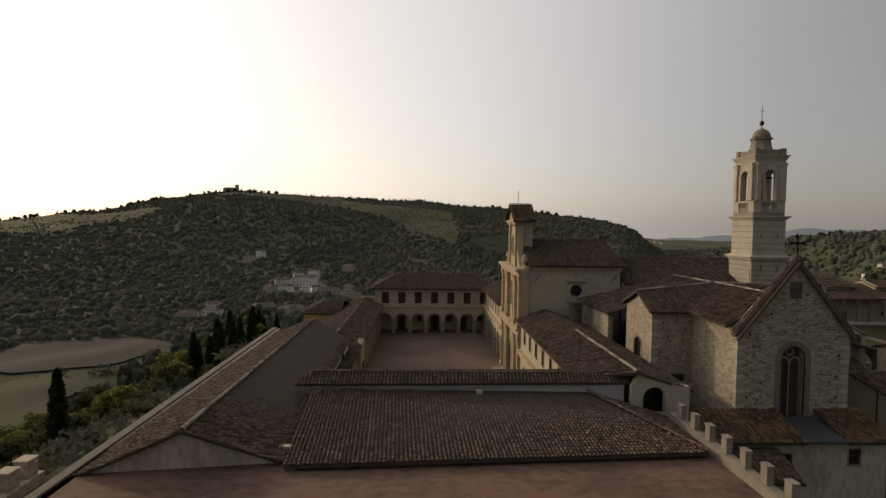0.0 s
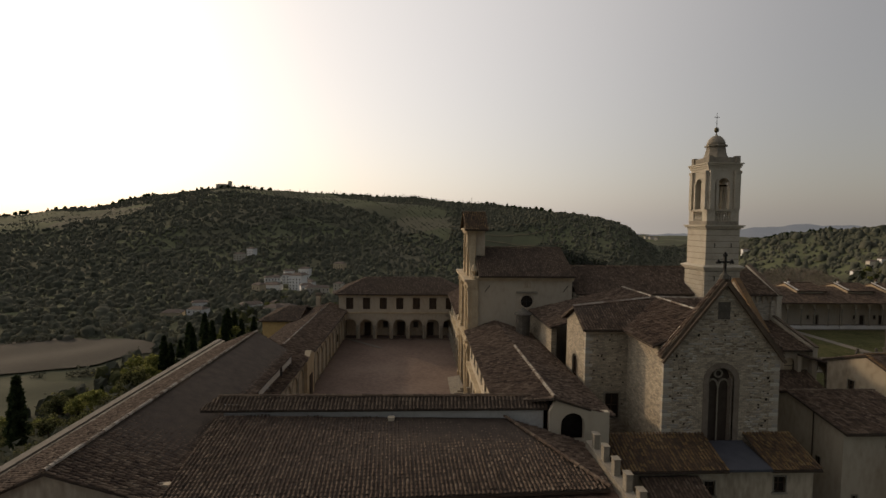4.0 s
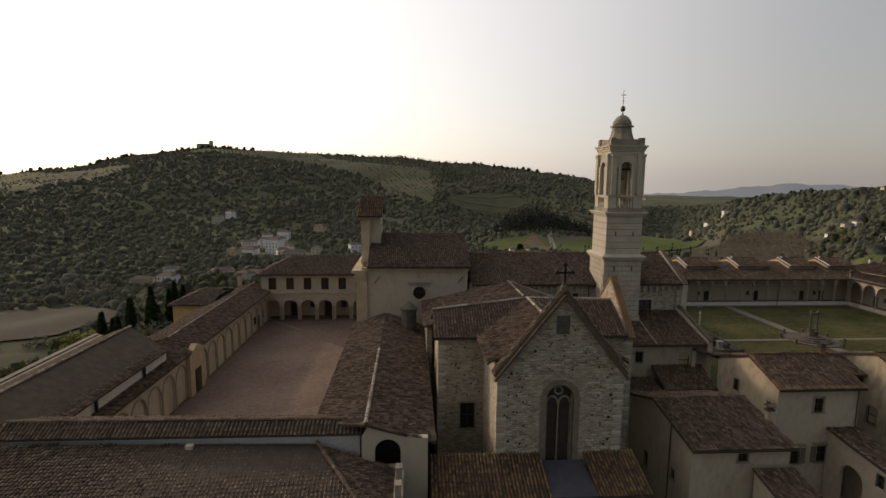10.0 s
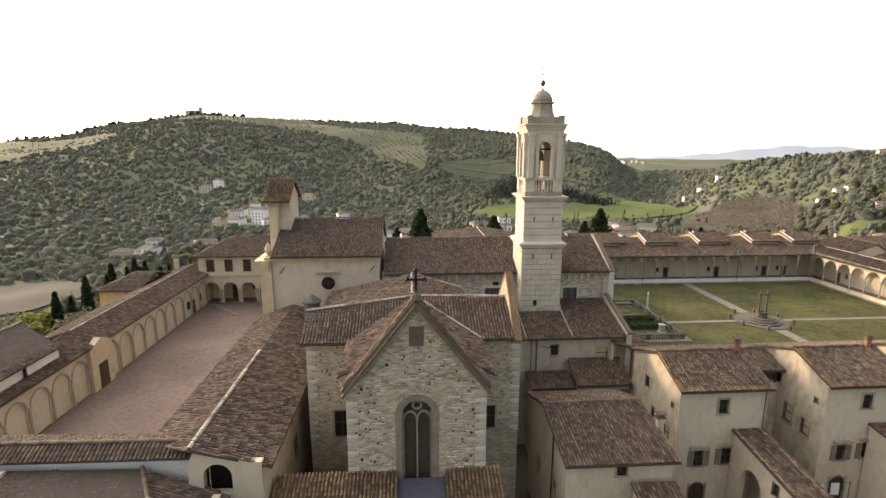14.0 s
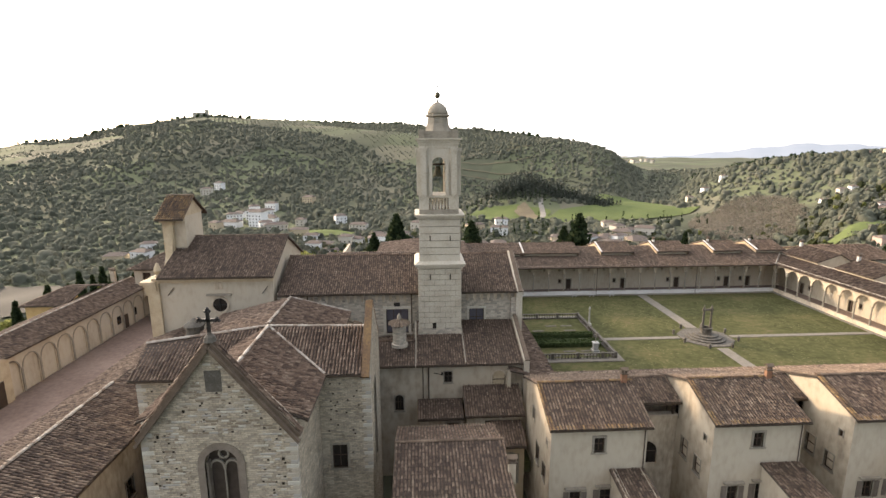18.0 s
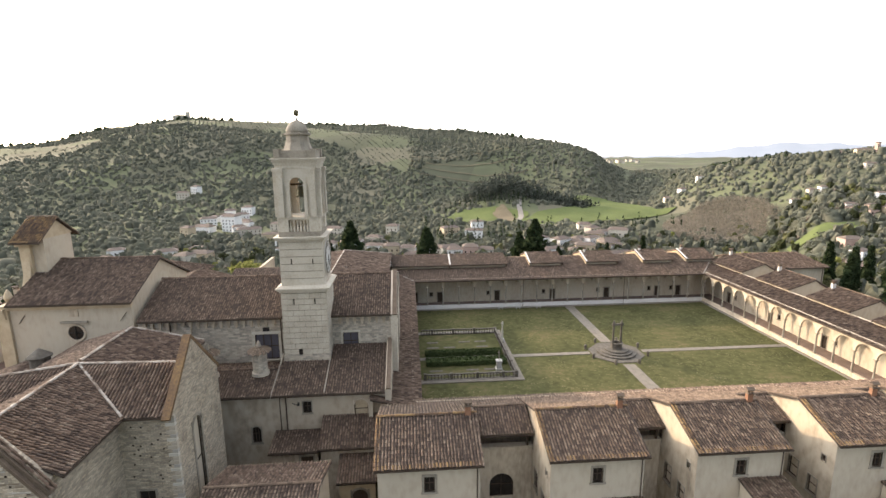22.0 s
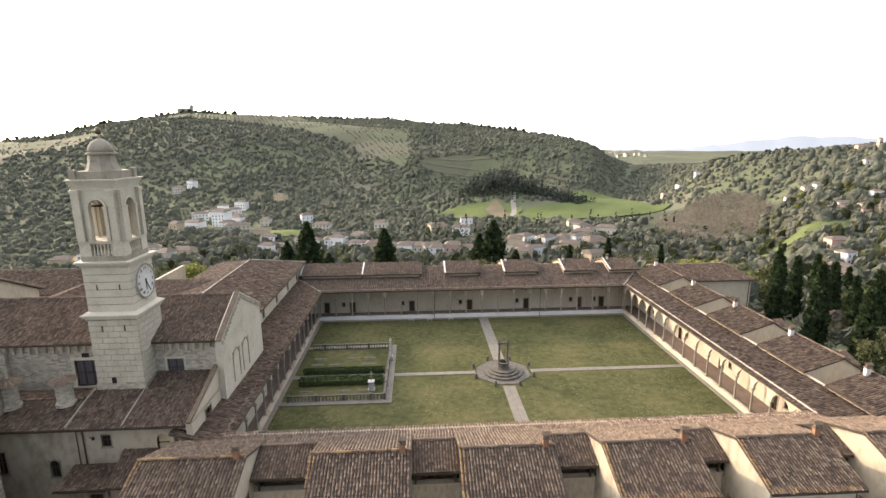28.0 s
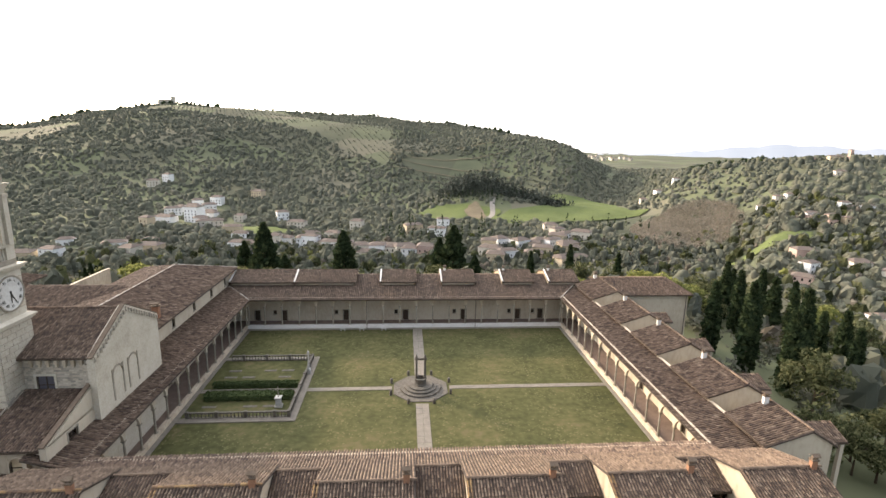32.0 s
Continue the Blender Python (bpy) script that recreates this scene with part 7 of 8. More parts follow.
# front hall: broad dark roof below the yard's end wall
fh = thing("front_hall", (4, 38, 0), "broad dark clay-tiled roof of the front hall", "building")
roof(fh, [[(-8.6, 29.9, 7.1), (17.6, 31.2, 7.15), (12.6, 39.5, 8.25), (-9.2, 40.3, 8.25)], [(17.6, 31.2, 7.15), (18.3, 38.6, 6.7), (12.6, 39.5, 8.25)]], TILE, single=300)
ridge(fh, (17.6, 31.2, 7.2), (12.6, 39.5, 8.3), TILE)
Geo().box(-9.6, 17.6, 32.2, 32.6, 5, 7.2).done("front_wall", PLASTER_OLD, fh)
Geo().box(3.7, 4.2, 39.2, 39.6, 8.1, 8.45).done("vent", PLASTER_OLD, fh)
# end wall of the yard with its small tiled coping roof
ew2 = thing("yard_wall", (4, 42, 0), "whitewashed wall with a narrow tiled coping", "wall")
wall(ew2, "wall", (-9.0, 40.9), (15.6, 39.7), -1.5, 8.9, 0.5, (), WHITE)
roof(ew2, [[(-10.6, 40.5, 8.55), (16.0, 39.2, 9.1), (16.0, 40.2, 9.7), (-9.6, 41.6, 9.25)], [(16.0, 42.4, 8.85), (-9.2, 44.0, 8.4), (-9.6, 41.6, 9.25), (16.0, 40.2, 9.7)],
           [(-9.2, 44.0, 8.4), (-10.6, 40.5, 8.7), (-9.6, 41.6, 9.25)]], TILE_PALE, 0.36, 0.44)
ridge(ew2, (-9.6, 41.6, 9.25), (16.0, 40.2, 9.7), TILE_PALE)
wall(ew2, "inner_wall", (15.6, 42.2), (-9.0, 43.6), -1.5, 8.4, 0.4, (), PLASTER)
# wing between the yard and the church
rw = thing("guest_wing", (16, 53, 0), "plastered wing with a tiled roof between yard and chapel", "building")
r0, r1 = (12.7, 67.0), (12.7, 44.0)
ops = [(1.2 + 3.3 * i, 3.9 + 3.3 * i, -1.2, 3.2, "a") for i in range(6)] + [(2.0 + 3.3 * i, 2.9 + 3.3 * i, 6.2, 7.8, "r") for i in range(6)]
wall(rw, "wall", r0, r1, -1.5, 8.65, 0.5, ops, PLASTER)
for o in ops[6:]:
    window(rw, r0, r1, o, SERENA, 0.12)
wall(rw, "inner_wall", (15.0, 67), (15.0, 44), -1.5, 4.6, 0.3, (), PLASTER)
for i in range(7):
    y = 67.0 - 0.95 - 3.3 * i + 0.35
    Geo().lathe((12.55, y, -1.2), [(0.24, 0), (0.24, 0.15), (0.17, 0.25), (0.15, 2.6), (0.25, 2.9)], 10).done("column", SERENA, rw)
Geo().bar((12.45, 67, 4.7), (12.45, 44, 4.7), 0.5, 0.55).done("string_course", SANDSTONE, rw)
roof(rw, [[(12.1, 68.0, 8.75), (12.1, 41.5, 8.75), (16.1, 38.4, 10.15), (16.1, 53.9, 10.15), (16.1, 68.0, 10.15)]], TILE)
roof(rw, [[(20.9, 38.9, 8.5), (20.9, 68, 8.5), (16.1, 68, 10.15), (16.1, 38.4, 10.15)]], TILE, name="east_roof")
ridge(rw, (16.1, 38.4, 10.15), (16.1, 53.9, 10.15), RIDGE, 0.34)
wall(rw, "east_wall", (20.4, 39.0), (20.4, 68), -4, 8.4, 0.4, [(8, 9, 3.6, 5.2, "r"), (17, 18, 3.6, 5.2, "r")], PLASTER_OLD)
for u in (8, 17):
    window(rw, (20.4, 39.0), (20.4, 68), (u, u + 1, 3.6, 5.2, "r"), surround=0.1)
ao = (0.9, 2.7, 6.8, 8.9, "a")
wall(rw, "south_wall", (15.8, 38.7), (20.4, 38.7), -4, 8.95, 0.5, [ao], PLASTER)
# dark sheet added behind the open arch to stand in for its inner shade
Geo().box(16.5, 19.5, 40.2, 40.3, 6, 9.2).done("arch_shade", GLASS, rw)
Geo().slab([(15.8, 38.7, 8.95), (19.6, 38.7, 8.95), (16.3, 38.7, 9.95)], (0, 0.4, 0)).done("gable", PLASTER, rw)
dg = Geo().lathe((19.0, 64.0, 9.0), [(0.9, 0), (0.9, 2.6), (1.1, 2.7), (1.1, 2.85), (0.1, 3.6)], 10)
tu = thing("lantern_turret", (19.0, 64.0, 9.0), "small round plaster lantern with a tiled cap", "turret", "lantern turrets on the church roofs")
dg.done("drum", WELLSTONE, tu)
# arcaded wing from the church front to the loggia house
vw = thing("yard_wing", (15, 95, 0), "arcaded plastered wing along the yard beside the church front", "building")
v0, v1 = (12.7, 108.9), (12.7, 82.4)
ops = [(0.8 + 3.25 * i, 3.4 + 3.25 * i, -1.2, 3.2, "a") for i in range(8)] + [(1.7 + 3.25 * i, 2.5 + 3.25 * i, 6.0, 7.4, "r") for i in range(8)]
wall(vw, "wall", v0, v1, -1.5, 8.4, 0.5, ops, PLASTER)
for o in ops[8:]:
    window(vw, v0, v1, o, SERENA, 0.12)
wall(vw, "inner_wall", (15.4, 108.9), (15.4, 82.4), -1.5, 4.6, 0.3, (), PLASTER_OLD)
for i in range(9):
    y = 108.9 - 0.45 - 3.25 * i
    Geo().lathe((12.5, y, -1.2), [(0.24, 0), (0.24, 0.15), (0.17, 0.25), (0.15, 2.6), (0.25, 2.9)], 10).done("column", SERENA, vw)
Geo().bar((12.45, 108.9, 4.7), (12.45, 82.4, 4.7), 0.5, 0.5).done("string_course", SANDSTONE, vw)
roof(vw, [[(12.0, 108.6, 8.4), (12.0, 82.6, 8.4), (18.0, 82.6, 10.4), (18.0, 108.6, 10.4)], [(24.0, 82.6, 8.4), (24.0, 108.6, 8.4), (18.0, 108.6, 10.4), (18.0, 82.6, 10.4)]], TILE_RED, 0.36, 0.46)
ridge(vw, (18.0, 82.6, 10.45), (18.0, 108.6, 10.45), TILE)
wall(vw, "outer_wall", (23.6, 82.4), (23.6, 108.9), -2, 8.3, 0.4, (), PLASTER_OLD)
# terrace in front with battlements
Geo().box(-21, 18.1, 20, 33.0, -8, 6.75).done("floor_terrace", TERRACE, None, "patched terracotta roof terrace", "structure", category="terrace")
bw = thing("battlement", (26, 40, 3), "stone battlement with square merlons beside the terrace", "battlement", "battlements of the terrace")
p0, p1 = Vector((18.55, 20.6)), Vector((18.75, 37.4))
wall(bw, "parapet", p0, p1, -8, 7.4, 0.6, (), SERENA)
L = (p1 - p0).length
d = (p1 - p0) / L
for i in range(9):
    c = p0 + d * (0.75 + 1.85 * i)
    m = Geo().box(c.x - 0.48, c.x - 0.1, c.y - 0.26, c.y + 0.26, 7.4, 8.4).done("merlon", SERENA, bw)
    Geo().box(c.x - 0.52, c.x - 0.06, c.y - 0.3, c.y + 0.3, 8.4, 8.46).done("cap", SERENA, m)
b2 = thing("battlement", (-25, 28, 3), "stone battlement with square merlons on the outer corner", "battlement", "battlements of the terrace")
for p0, p1, k in (((-25.8, 34.0), (-25.4, 27.6), 4), ((-25.4, 27.4), (-14.0, 26.4), 6)):
    wall(b2, "parapet", p0, p1, -14, 4.9, 0.6, (), STONE_DARK)
    for i in range(k):
        t = (i + 0.5) / k
        x, y = p0[0] + (p1[0] - p0[0]) * t, p0[1] + (p1[1] - p0[1]) * t
        m = Geo().box(x - 0.42, x + 0.42, y - 0.42, y + 0.42, 4.9, 6.0).done("merlon", STONE_DARK, b2)
        Geo().box(x - 0.48, x + 0.48, y - 0.48, y + 0.48, 6.0, 6.1).done("cap", PLASTER_OLD, m)
Geo().box(-25.6, -20.9, 27.4, 36, -14, 4.2).done("floor_bastion", SOIL, None, "weedy top of the outer bastion", "structure", category="bastion")
# low houses at the foot of the chapel gable
lh = thing("porch_house", (31, 37, 0), "plastered house under the chapel with tiled lean-to roof", "house")
for a, b, m in ((20.6, 29.0, LICHEN), (32.3, 36.2, LICHEN)):
    roof(lh, [[(a, 37.4, 5.0), (b, 37.4, 5.0), (b, 40.95, 6.3), (a, 40.95, 6.3)]], m)
Geo().slab([(29.0, 37.3, 5.1), (32.3, 37.3, 5.1), (32.3, 40.95, 5.7), (29.0, 40.95, 5.7)], (0, 0, -0.2)).done("lead_roof", LEAD, lh)
ops = [(6.7, 7.5, 2.8, 3.9, "r"), (12.1, 13.0, 3.0, 4.2, "r"), (12.8, 13.4, -3.2, -2.4, "r")]
wall(lh, "wall", (20.8, 38.0), (36.0, 38.0), -9, 4.7, 0.5, ops, PLASTER_OLD)
for o in ops:
    window(lh, (20.8, 38.0), (36.0, 38.0), o, surround=0.1)
wall(lh, "side_wall", (36.0, 38.0), (36.0, 41), -9, 4.8, 0.5, (), PLASTER)
sh = thing("shed", (24.6, 36.2, 0), "small shed with a tiled roof behind the battlement", "shed")
roof(sh, [[(22.4, 34.6, 3.3), (26.8, 34.6, 3.3), (26.8, 37.7, 4.5), (22.4, 37.7, 4.5)]], TILE_RED)
wall(sh, "wall", (22.6, 35.0), (26.6, 35.0), -8, 3.3, 0.3, (), PLASTER_OLD)
wall(sh, "wall", (26.6, 35.0), (26.6, 37.7), -8, 3.4, 0.3, (), PLASTER_OLD)
Geo().box(20.4, 36.2, 38.6, 41, -9, 1.0).done("ground_court", SOIL, None, "dark narrow court below the chapel", "structure", category="ground")

# ---- trees ----


def cards(centres, size, squash=1.0, upright=0.0):
    """Small crossed leaf faces at the given places."""
    n = len(centres)
    A, B = rng.normal(0, 1, (n, 3)), rng.normal(0, 1, (n, 3))
    A[:, 2] *= squash
    B[:, 2] += upright
    A *= (size * rng.uniform(0.6, 1.3, n) / np.linalg.norm(A, axis=1))[:, None]
    B *= (size * rng.uniform(0.6, 1.3, n) / np.linalg.norm(B, axis=1))[:, None]
    V = np.stack([centres - A, centres - B * 0.7, centres + A, centres + B * 0.7], 1).reshape(-1, 3)
    return V, np.arange(4 * n).reshape(-1, 4)


def trunk_geo(h, r, limbs, spread, z0=0.0):
    g = Geo()
    g.lathe((0, 0, z0), [(r * 1.3, -0.8), (r, 0.3), (r * 0.75, h * 0.45), (r * 0.35, h)], 7)
    for k in range(limbs):
        a = 2 * math.pi * k / limbs + random.uniform(-0.3, 0.3)
        z = z0 + h * random.uniform(0.35, 0.8)
        g.bar((0, 0, z), (spread * math.cos(a), spread * math.sin(a), z + h * random.uniform(0.2, 0.4)), r * 0.5)
    return g


def make_tree(name, label, kind, h, wide=1.0):
    t = thing(name, (0, 0, -400), label, "tree", "trees round the monastery")
    t.location = (0, 0, 0)
    if kind == "cypress":
        n = 1500
        z = h * rng.uniform(0.03, 1, n) ** 0.9
        rad = 0.095 * wide * h * np.interp(z / h, (0, 0.12, 0.4, 0.75, 1), (0.55, 0.95, 1, 0.65, 0.04)) * np.sqrt(rng.uniform(0.35, 1.1, n)) * (1 + 0.16 * np.sin(z * 2.1))
        a = rng.uniform(0, 6.28, n)
        P = np.stack([rad * np.cos(a), rad * np.sin(a), z], 1)
        Geo().lathe((0, 0, 0), [(0.2, -1), (0.15, h * 0.9)], 6).done("trunk", BARK, t)
        V, F = cards(P, h * 0.045, 1.0, 1.2)
        finish("crown", V, F, CYPRESS, t)
    else:
        trunk_geo(h * 0.62, h * 0.025, 6, h * 0.2).done("trunk", BARK, t)
        blobs = [(rng.normal(0, h * 0.16), rng.normal(0, h * 0.16), h * rng.uniform(0.45, 0.85), h * rng.uniform(0.13, 0.22)) for _ in range(11)]
        P = []
        for bx, by, bz, br in blobs:
            q = rng.normal(0, 1, (125, 3))
            q *= (br * rng.uniform(0.55, 1.05, 125) / np.linalg.norm(q, axis=1))[:, None]
            q[:, 2] *= 0.75
            P.append(q + (bx, by, bz))
        V, F = cards(np.concatenate(P), h * 0.039)
        finish("crown", V, F, {"leaf": LEAF, "bright": LEAF_BRIGHT, "olive": OLIVE, "pine": CYPRESS}[kind], t)
    return t


def plant(tpl, spots):
    """Copies of a template tree; the template itself takes the first spot."""
    for i, (x, y, s) in enumerate(spots):
        m = Matrix.Translation((x, y, float(land(x, y)))) @ Matrix.Rotation(2.4 * i, 4, "Z")
        if i == 0:
            ob = tpl
            ob.matrix_basis = m
        else:
            ob = copy_thing(tpl, m)
        ob.scale = (s, s, s * (1 + 0.08 * math.sin(5 * i)))


cyp = make_tree("cypress", "tall slim dark green cypress tree", "cypress", 16.0)
spots = [(172, 140, 1.0), (170, 120, 1.1), (171, 115, 0.95), (169, 100, 0.9), (169, 105, 0.78), (181, 150, 0.85), (192, 140, 0.9), (166, 126, 1.0), (176, 132, 0.95), (165, 93, 0.8), (150, 100, 1.1), (152, 92, 1.0), (148, 108, 0.95), (158, 97, 1.05)]
spots += [(-80, 112, 1.15), (-63, 155, 0.95), (-61, 162, 0.85), (-60, 150, 0.8), (-66, 173, 1.0), (-58, 178, 0.85), (-64, 186, 0.95), (-61, 145, 0.7), (-67, 148, 0.9), (-56, 164, 0.75), (-70, 158, 0.7), (-62, 196, 0.9), (-54, 186, 0.75), (-68, 181, 0.7), (-58, 172, 0.9), (-55, 152, 0.7)]
spots += [(-66, 262, 1.0), (-62, 268, 1.1), (-59, 259, 0.9), (-69, 271, 1.05), (-55, 272, 0.8), (-102, 176, 0.7), (-97, 196, 0.8)]
spots += [(154, 212, 1.15), (160, 180, 0.8), (136, 205, 0.9)]
plant(cyp, spots)
fat = make_tree("fir_tree", "broad dark evergreen tree", "cypress", 15.0, 2.0)
plant(fat, [(34.5, 205, 1.75), (63.8, 205, 1.6), (105, 200, 1.75), (25, 212, 1.2), (100, 203, 1.3), (112, 192, 0.9), (44, 196, 1.0)])
leafy = make_tree("broadleaf_tree", "spreading tree with young olive-green leaves", "leaf", 11.0)
sp = []
for i in range(60):
    a, r = random.uniform(0, 1), random.uniform(0, 1)
    x, y = 148 + 85 * r, 15 + 190 * a
    sp.append((x, y, random.uniform(0.6, 1.15)))
for i in range(16):
    sp.append((random.uniform(-66, -46), random.uniform(40, 125), random.uniform(0.3, 0.5)))
for i in range(26):
    sp.append((random.uniform(-10, 150), random.uniform(140, 200), random.uniform(0.55, 0.95)))
for i in range(16):
    sp.append((random.uniform(126, 150), random.uniform(18, 60), random.uniform(0.5, 0.8)))
for i in range(34):
    x = random.uniform(-128, -60)
    sp.append((x, 162 + 0.3 * (x + 90) + random.gauss(0, 24), random.uniform(0.5, 0.95)))
for i in range(22):
    sp.append((random.uniform(137, 160), random.uniform(40, 78), random.uniform(0.5, 0.85)))
plant(leafy, sp)
fresh = make_tree("broadleaf_tree", "rounded tree with bright yellow-green spring leaves", "bright", 11.0)
plant(fresh, [(6, 172, 1.1), (16, 178, 1.0), (-72, 148, 1.2), (-75, 153, 1.0), (-69, 141, 0.8), (-88, 150, 0.9), (-96, 141, 0.8), (56, 196, 0.8), (84, 188, 0.7), (148, 128, 1.0), (158, 132, 0.9), (188, 128, 0.9), (200, 140, 0.9), (196, 112, 0.8), (212, 150, 0.8), (150, 142, 1.1), (-112, 142, 0.9), (-104, 168, 1.0), (-82, 176, 0.8), (-58, 172, 0.9), (-122, 160, 0.8)])

# leafless tree below the battlement
bare = thing("bare_tree", (27.6, 31.5, -3), "small leafless tree below the battlement", "tree", "trees round the monastery")
bare.location = (0, 0, 0)
g = Geo().lathe((27.6, 31.5, -8), [(0.16, 0), (0.12, 4), (0.07, 7.5)], 7)
for k in range(16):
    a, z = 2.4 * k, -4.5 + 0.3 * k
    e = (27.6 + 1.5 * math.cos(a), 31.5 + 1.5 * math.sin(a), z + 1.7)
    g.bar((27.6, 31.5, z), e, 0.07)
    for s_ in (-0.6, 0.6):
        g.bar(((27.6 + e[0]) / 2, (31.5 + e[1]) / 2, z + 0.85), (27.6 + 1.6 * math.cos(a + s_), 31.5 + 1.6 * math.sin(a + s_), z + 2.4), 0.035)
g.done("branches", BARE, bare)

def canopy(x, y, z, h, w, sides, rings):
    """Uneven rounded crowns, one for each place, as vertices and triangles."""
    n = len(x)
    t = 2 * np.pi * np.arange(sides) / sides
    turn = rng.uniform(0, 6.28, (n, 1, 1))
    lift = np.arange(rings)[None, :, None] / rings
    r = w[:, None, None] * np.cos(np.pi / 2 * lift) ** 0.7 * rng.uniform(0.55, 1.4, (n, rings, sides))
    a = t[None, None, :] + turn + 0.4 * lift
    V = np.stack([x[:, None, None] + r * np.cos(a), y[:, None, None] + r * np.sin(a), z[:, None, None] + h[:, None, None] * (np.sin(np.pi / 2 * lift) + rng.uniform(-0.2, 0.25, (n, rings, sides)) * (lift > 0))], -1).reshape(n, -1, 3)
    V = np.concatenate([V, np.stack([x, y, z + h], 1)[:, None]], 1)
    F = []
    for k in range(rings):
        for j in range(sides):
            p, q = k * sides + j, k * sides + (j + 1) % sides
            F += [(p, q, q + sides), (p, q + sides, p + sides)] if k < rings - 1 else [(p, q, rings * sides)]
    F = (np.array(F)[None] + V.shape[1] * np.arange(n)[:, None, None]).reshape(-1, 3)
    return V.reshape(-1, 3), F


# woods over the far slopes: dense patches, olive rows and open fields with hedges
def scatter_woods(n, wide, near, far, power):
    az = np.radians(rng.uniform(-wide, wide + 4, n))
    rr = rng.uniform(near ** power, far ** power, n) ** (1 / power)
    return CX + rr * np.sin(az), CY + rr * np.cos(az), rr


FIELDS = ((268, 575, 110, 52), (326, 668, 50, 76), (146, 585, 48, 44), (350, 465, 58, 70), (-48, 478, 34, 20), (-150, 165, 36, 62), (-175, 262, 46, 38), (338, 335, 32, 12), (-112, 512, 40, 16), (-138, 588, 26, 50), (150, 880, 70, 40))


def clear_of_fields(x, y):
    ok = ~((x > -30) & (x < 150) & (y > 20) & (y < 130))
    for fx, fy, frx, fry in FIELDS:
        ok &= np.hypot((x - fx) / frx, (y - fy) / fry) > 1
    return ok


wx, wy_, rr = scatter_woods(57000, 56, 330, 1650, 1.4)
woodland = np.sin(wx / 120 + 2 * np.sin(wy_ / 190)) + np.cos(wy_ / 130 + 1.6 * np.sin(wx / 160)) + 0.5 * np.sin(wx / 41 + wy_ / 57)
ci, cj = np.floor((wx * 0.94 + wy_ * 0.34) / 78), np.floor((wy_ * 0.94 - wx * 0.34) / 62)
parcel = (np.sin(ci * 12.9 + cj * 78.2) * 43758.5) % 1.0
dense = woodland > np.where(wx < 60, np.where(wy_ < 860, np.where(wx < -50, -3.0, -1.3), -0.6), -3.0)
u, v = wx * 0.94 + wy_ * 0.34, wy_ * 0.94 - wx * 0.34
grove = ~dense & (parcel < 0.5)
u = np.where(grove, np.round(u / 9) * 9 + rng.normal(0, 0.5, len(u)), u)
wx, wy_ = np.where(grove, u * 0.94 - v * 0.34, wx), np.where(grove, u * 0.34 + v * 0.94, wy_)
edge = np.minimum(np.abs(u / 78 - np.round(u / 78)) * 78, np.abs(v / 62 - np.round(v / 62)) * 62) < 2.2
keep = (dense | (grove & (rng.uniform(0, 1, len(u)) < 0.5)) | edge) & clear_of_fields(wx, wy_)
wx, wy_, rr, dense = wx[keep], wy_[keep], rr[keep], dense[keep]
wz = land(wx, wy_)
k = len(wx)
h = np.where(dense, rng.uniform(2.0, 4.6, k) * np.where(rng.uniform(0, 1, k) < 0.08, 1.7, 1.0), rng.uniform(1.6, 2.8, k))
V, F = canopy(wx, wy_, wz - 0.3, h, h * np.where(dense, rng.uniform(0.5, 0.85, k), 0.55), 5, 2)
close = np.repeat(np.flatnonzero(rr < 600), 16)
q = rng.normal(0, 1, (len(close), 3))
q *= (h[close] * rng.uniform(0.5, 0.75, len(close)) / np.linalg.norm(q, axis=1))[:, None]
V2, F2 = cards(np.stack([wx, wy_, wz + 0.5 * h], 1)[close] + q, 0.55)
V, F = np.concatenate([V, V2]), np.concatenate([F, len(V) + F2[:, :3]])
finish("woods", V, F, WOODS, None, "mixed woodland and olive groves over the far hills", "stuff", True, category="woods")

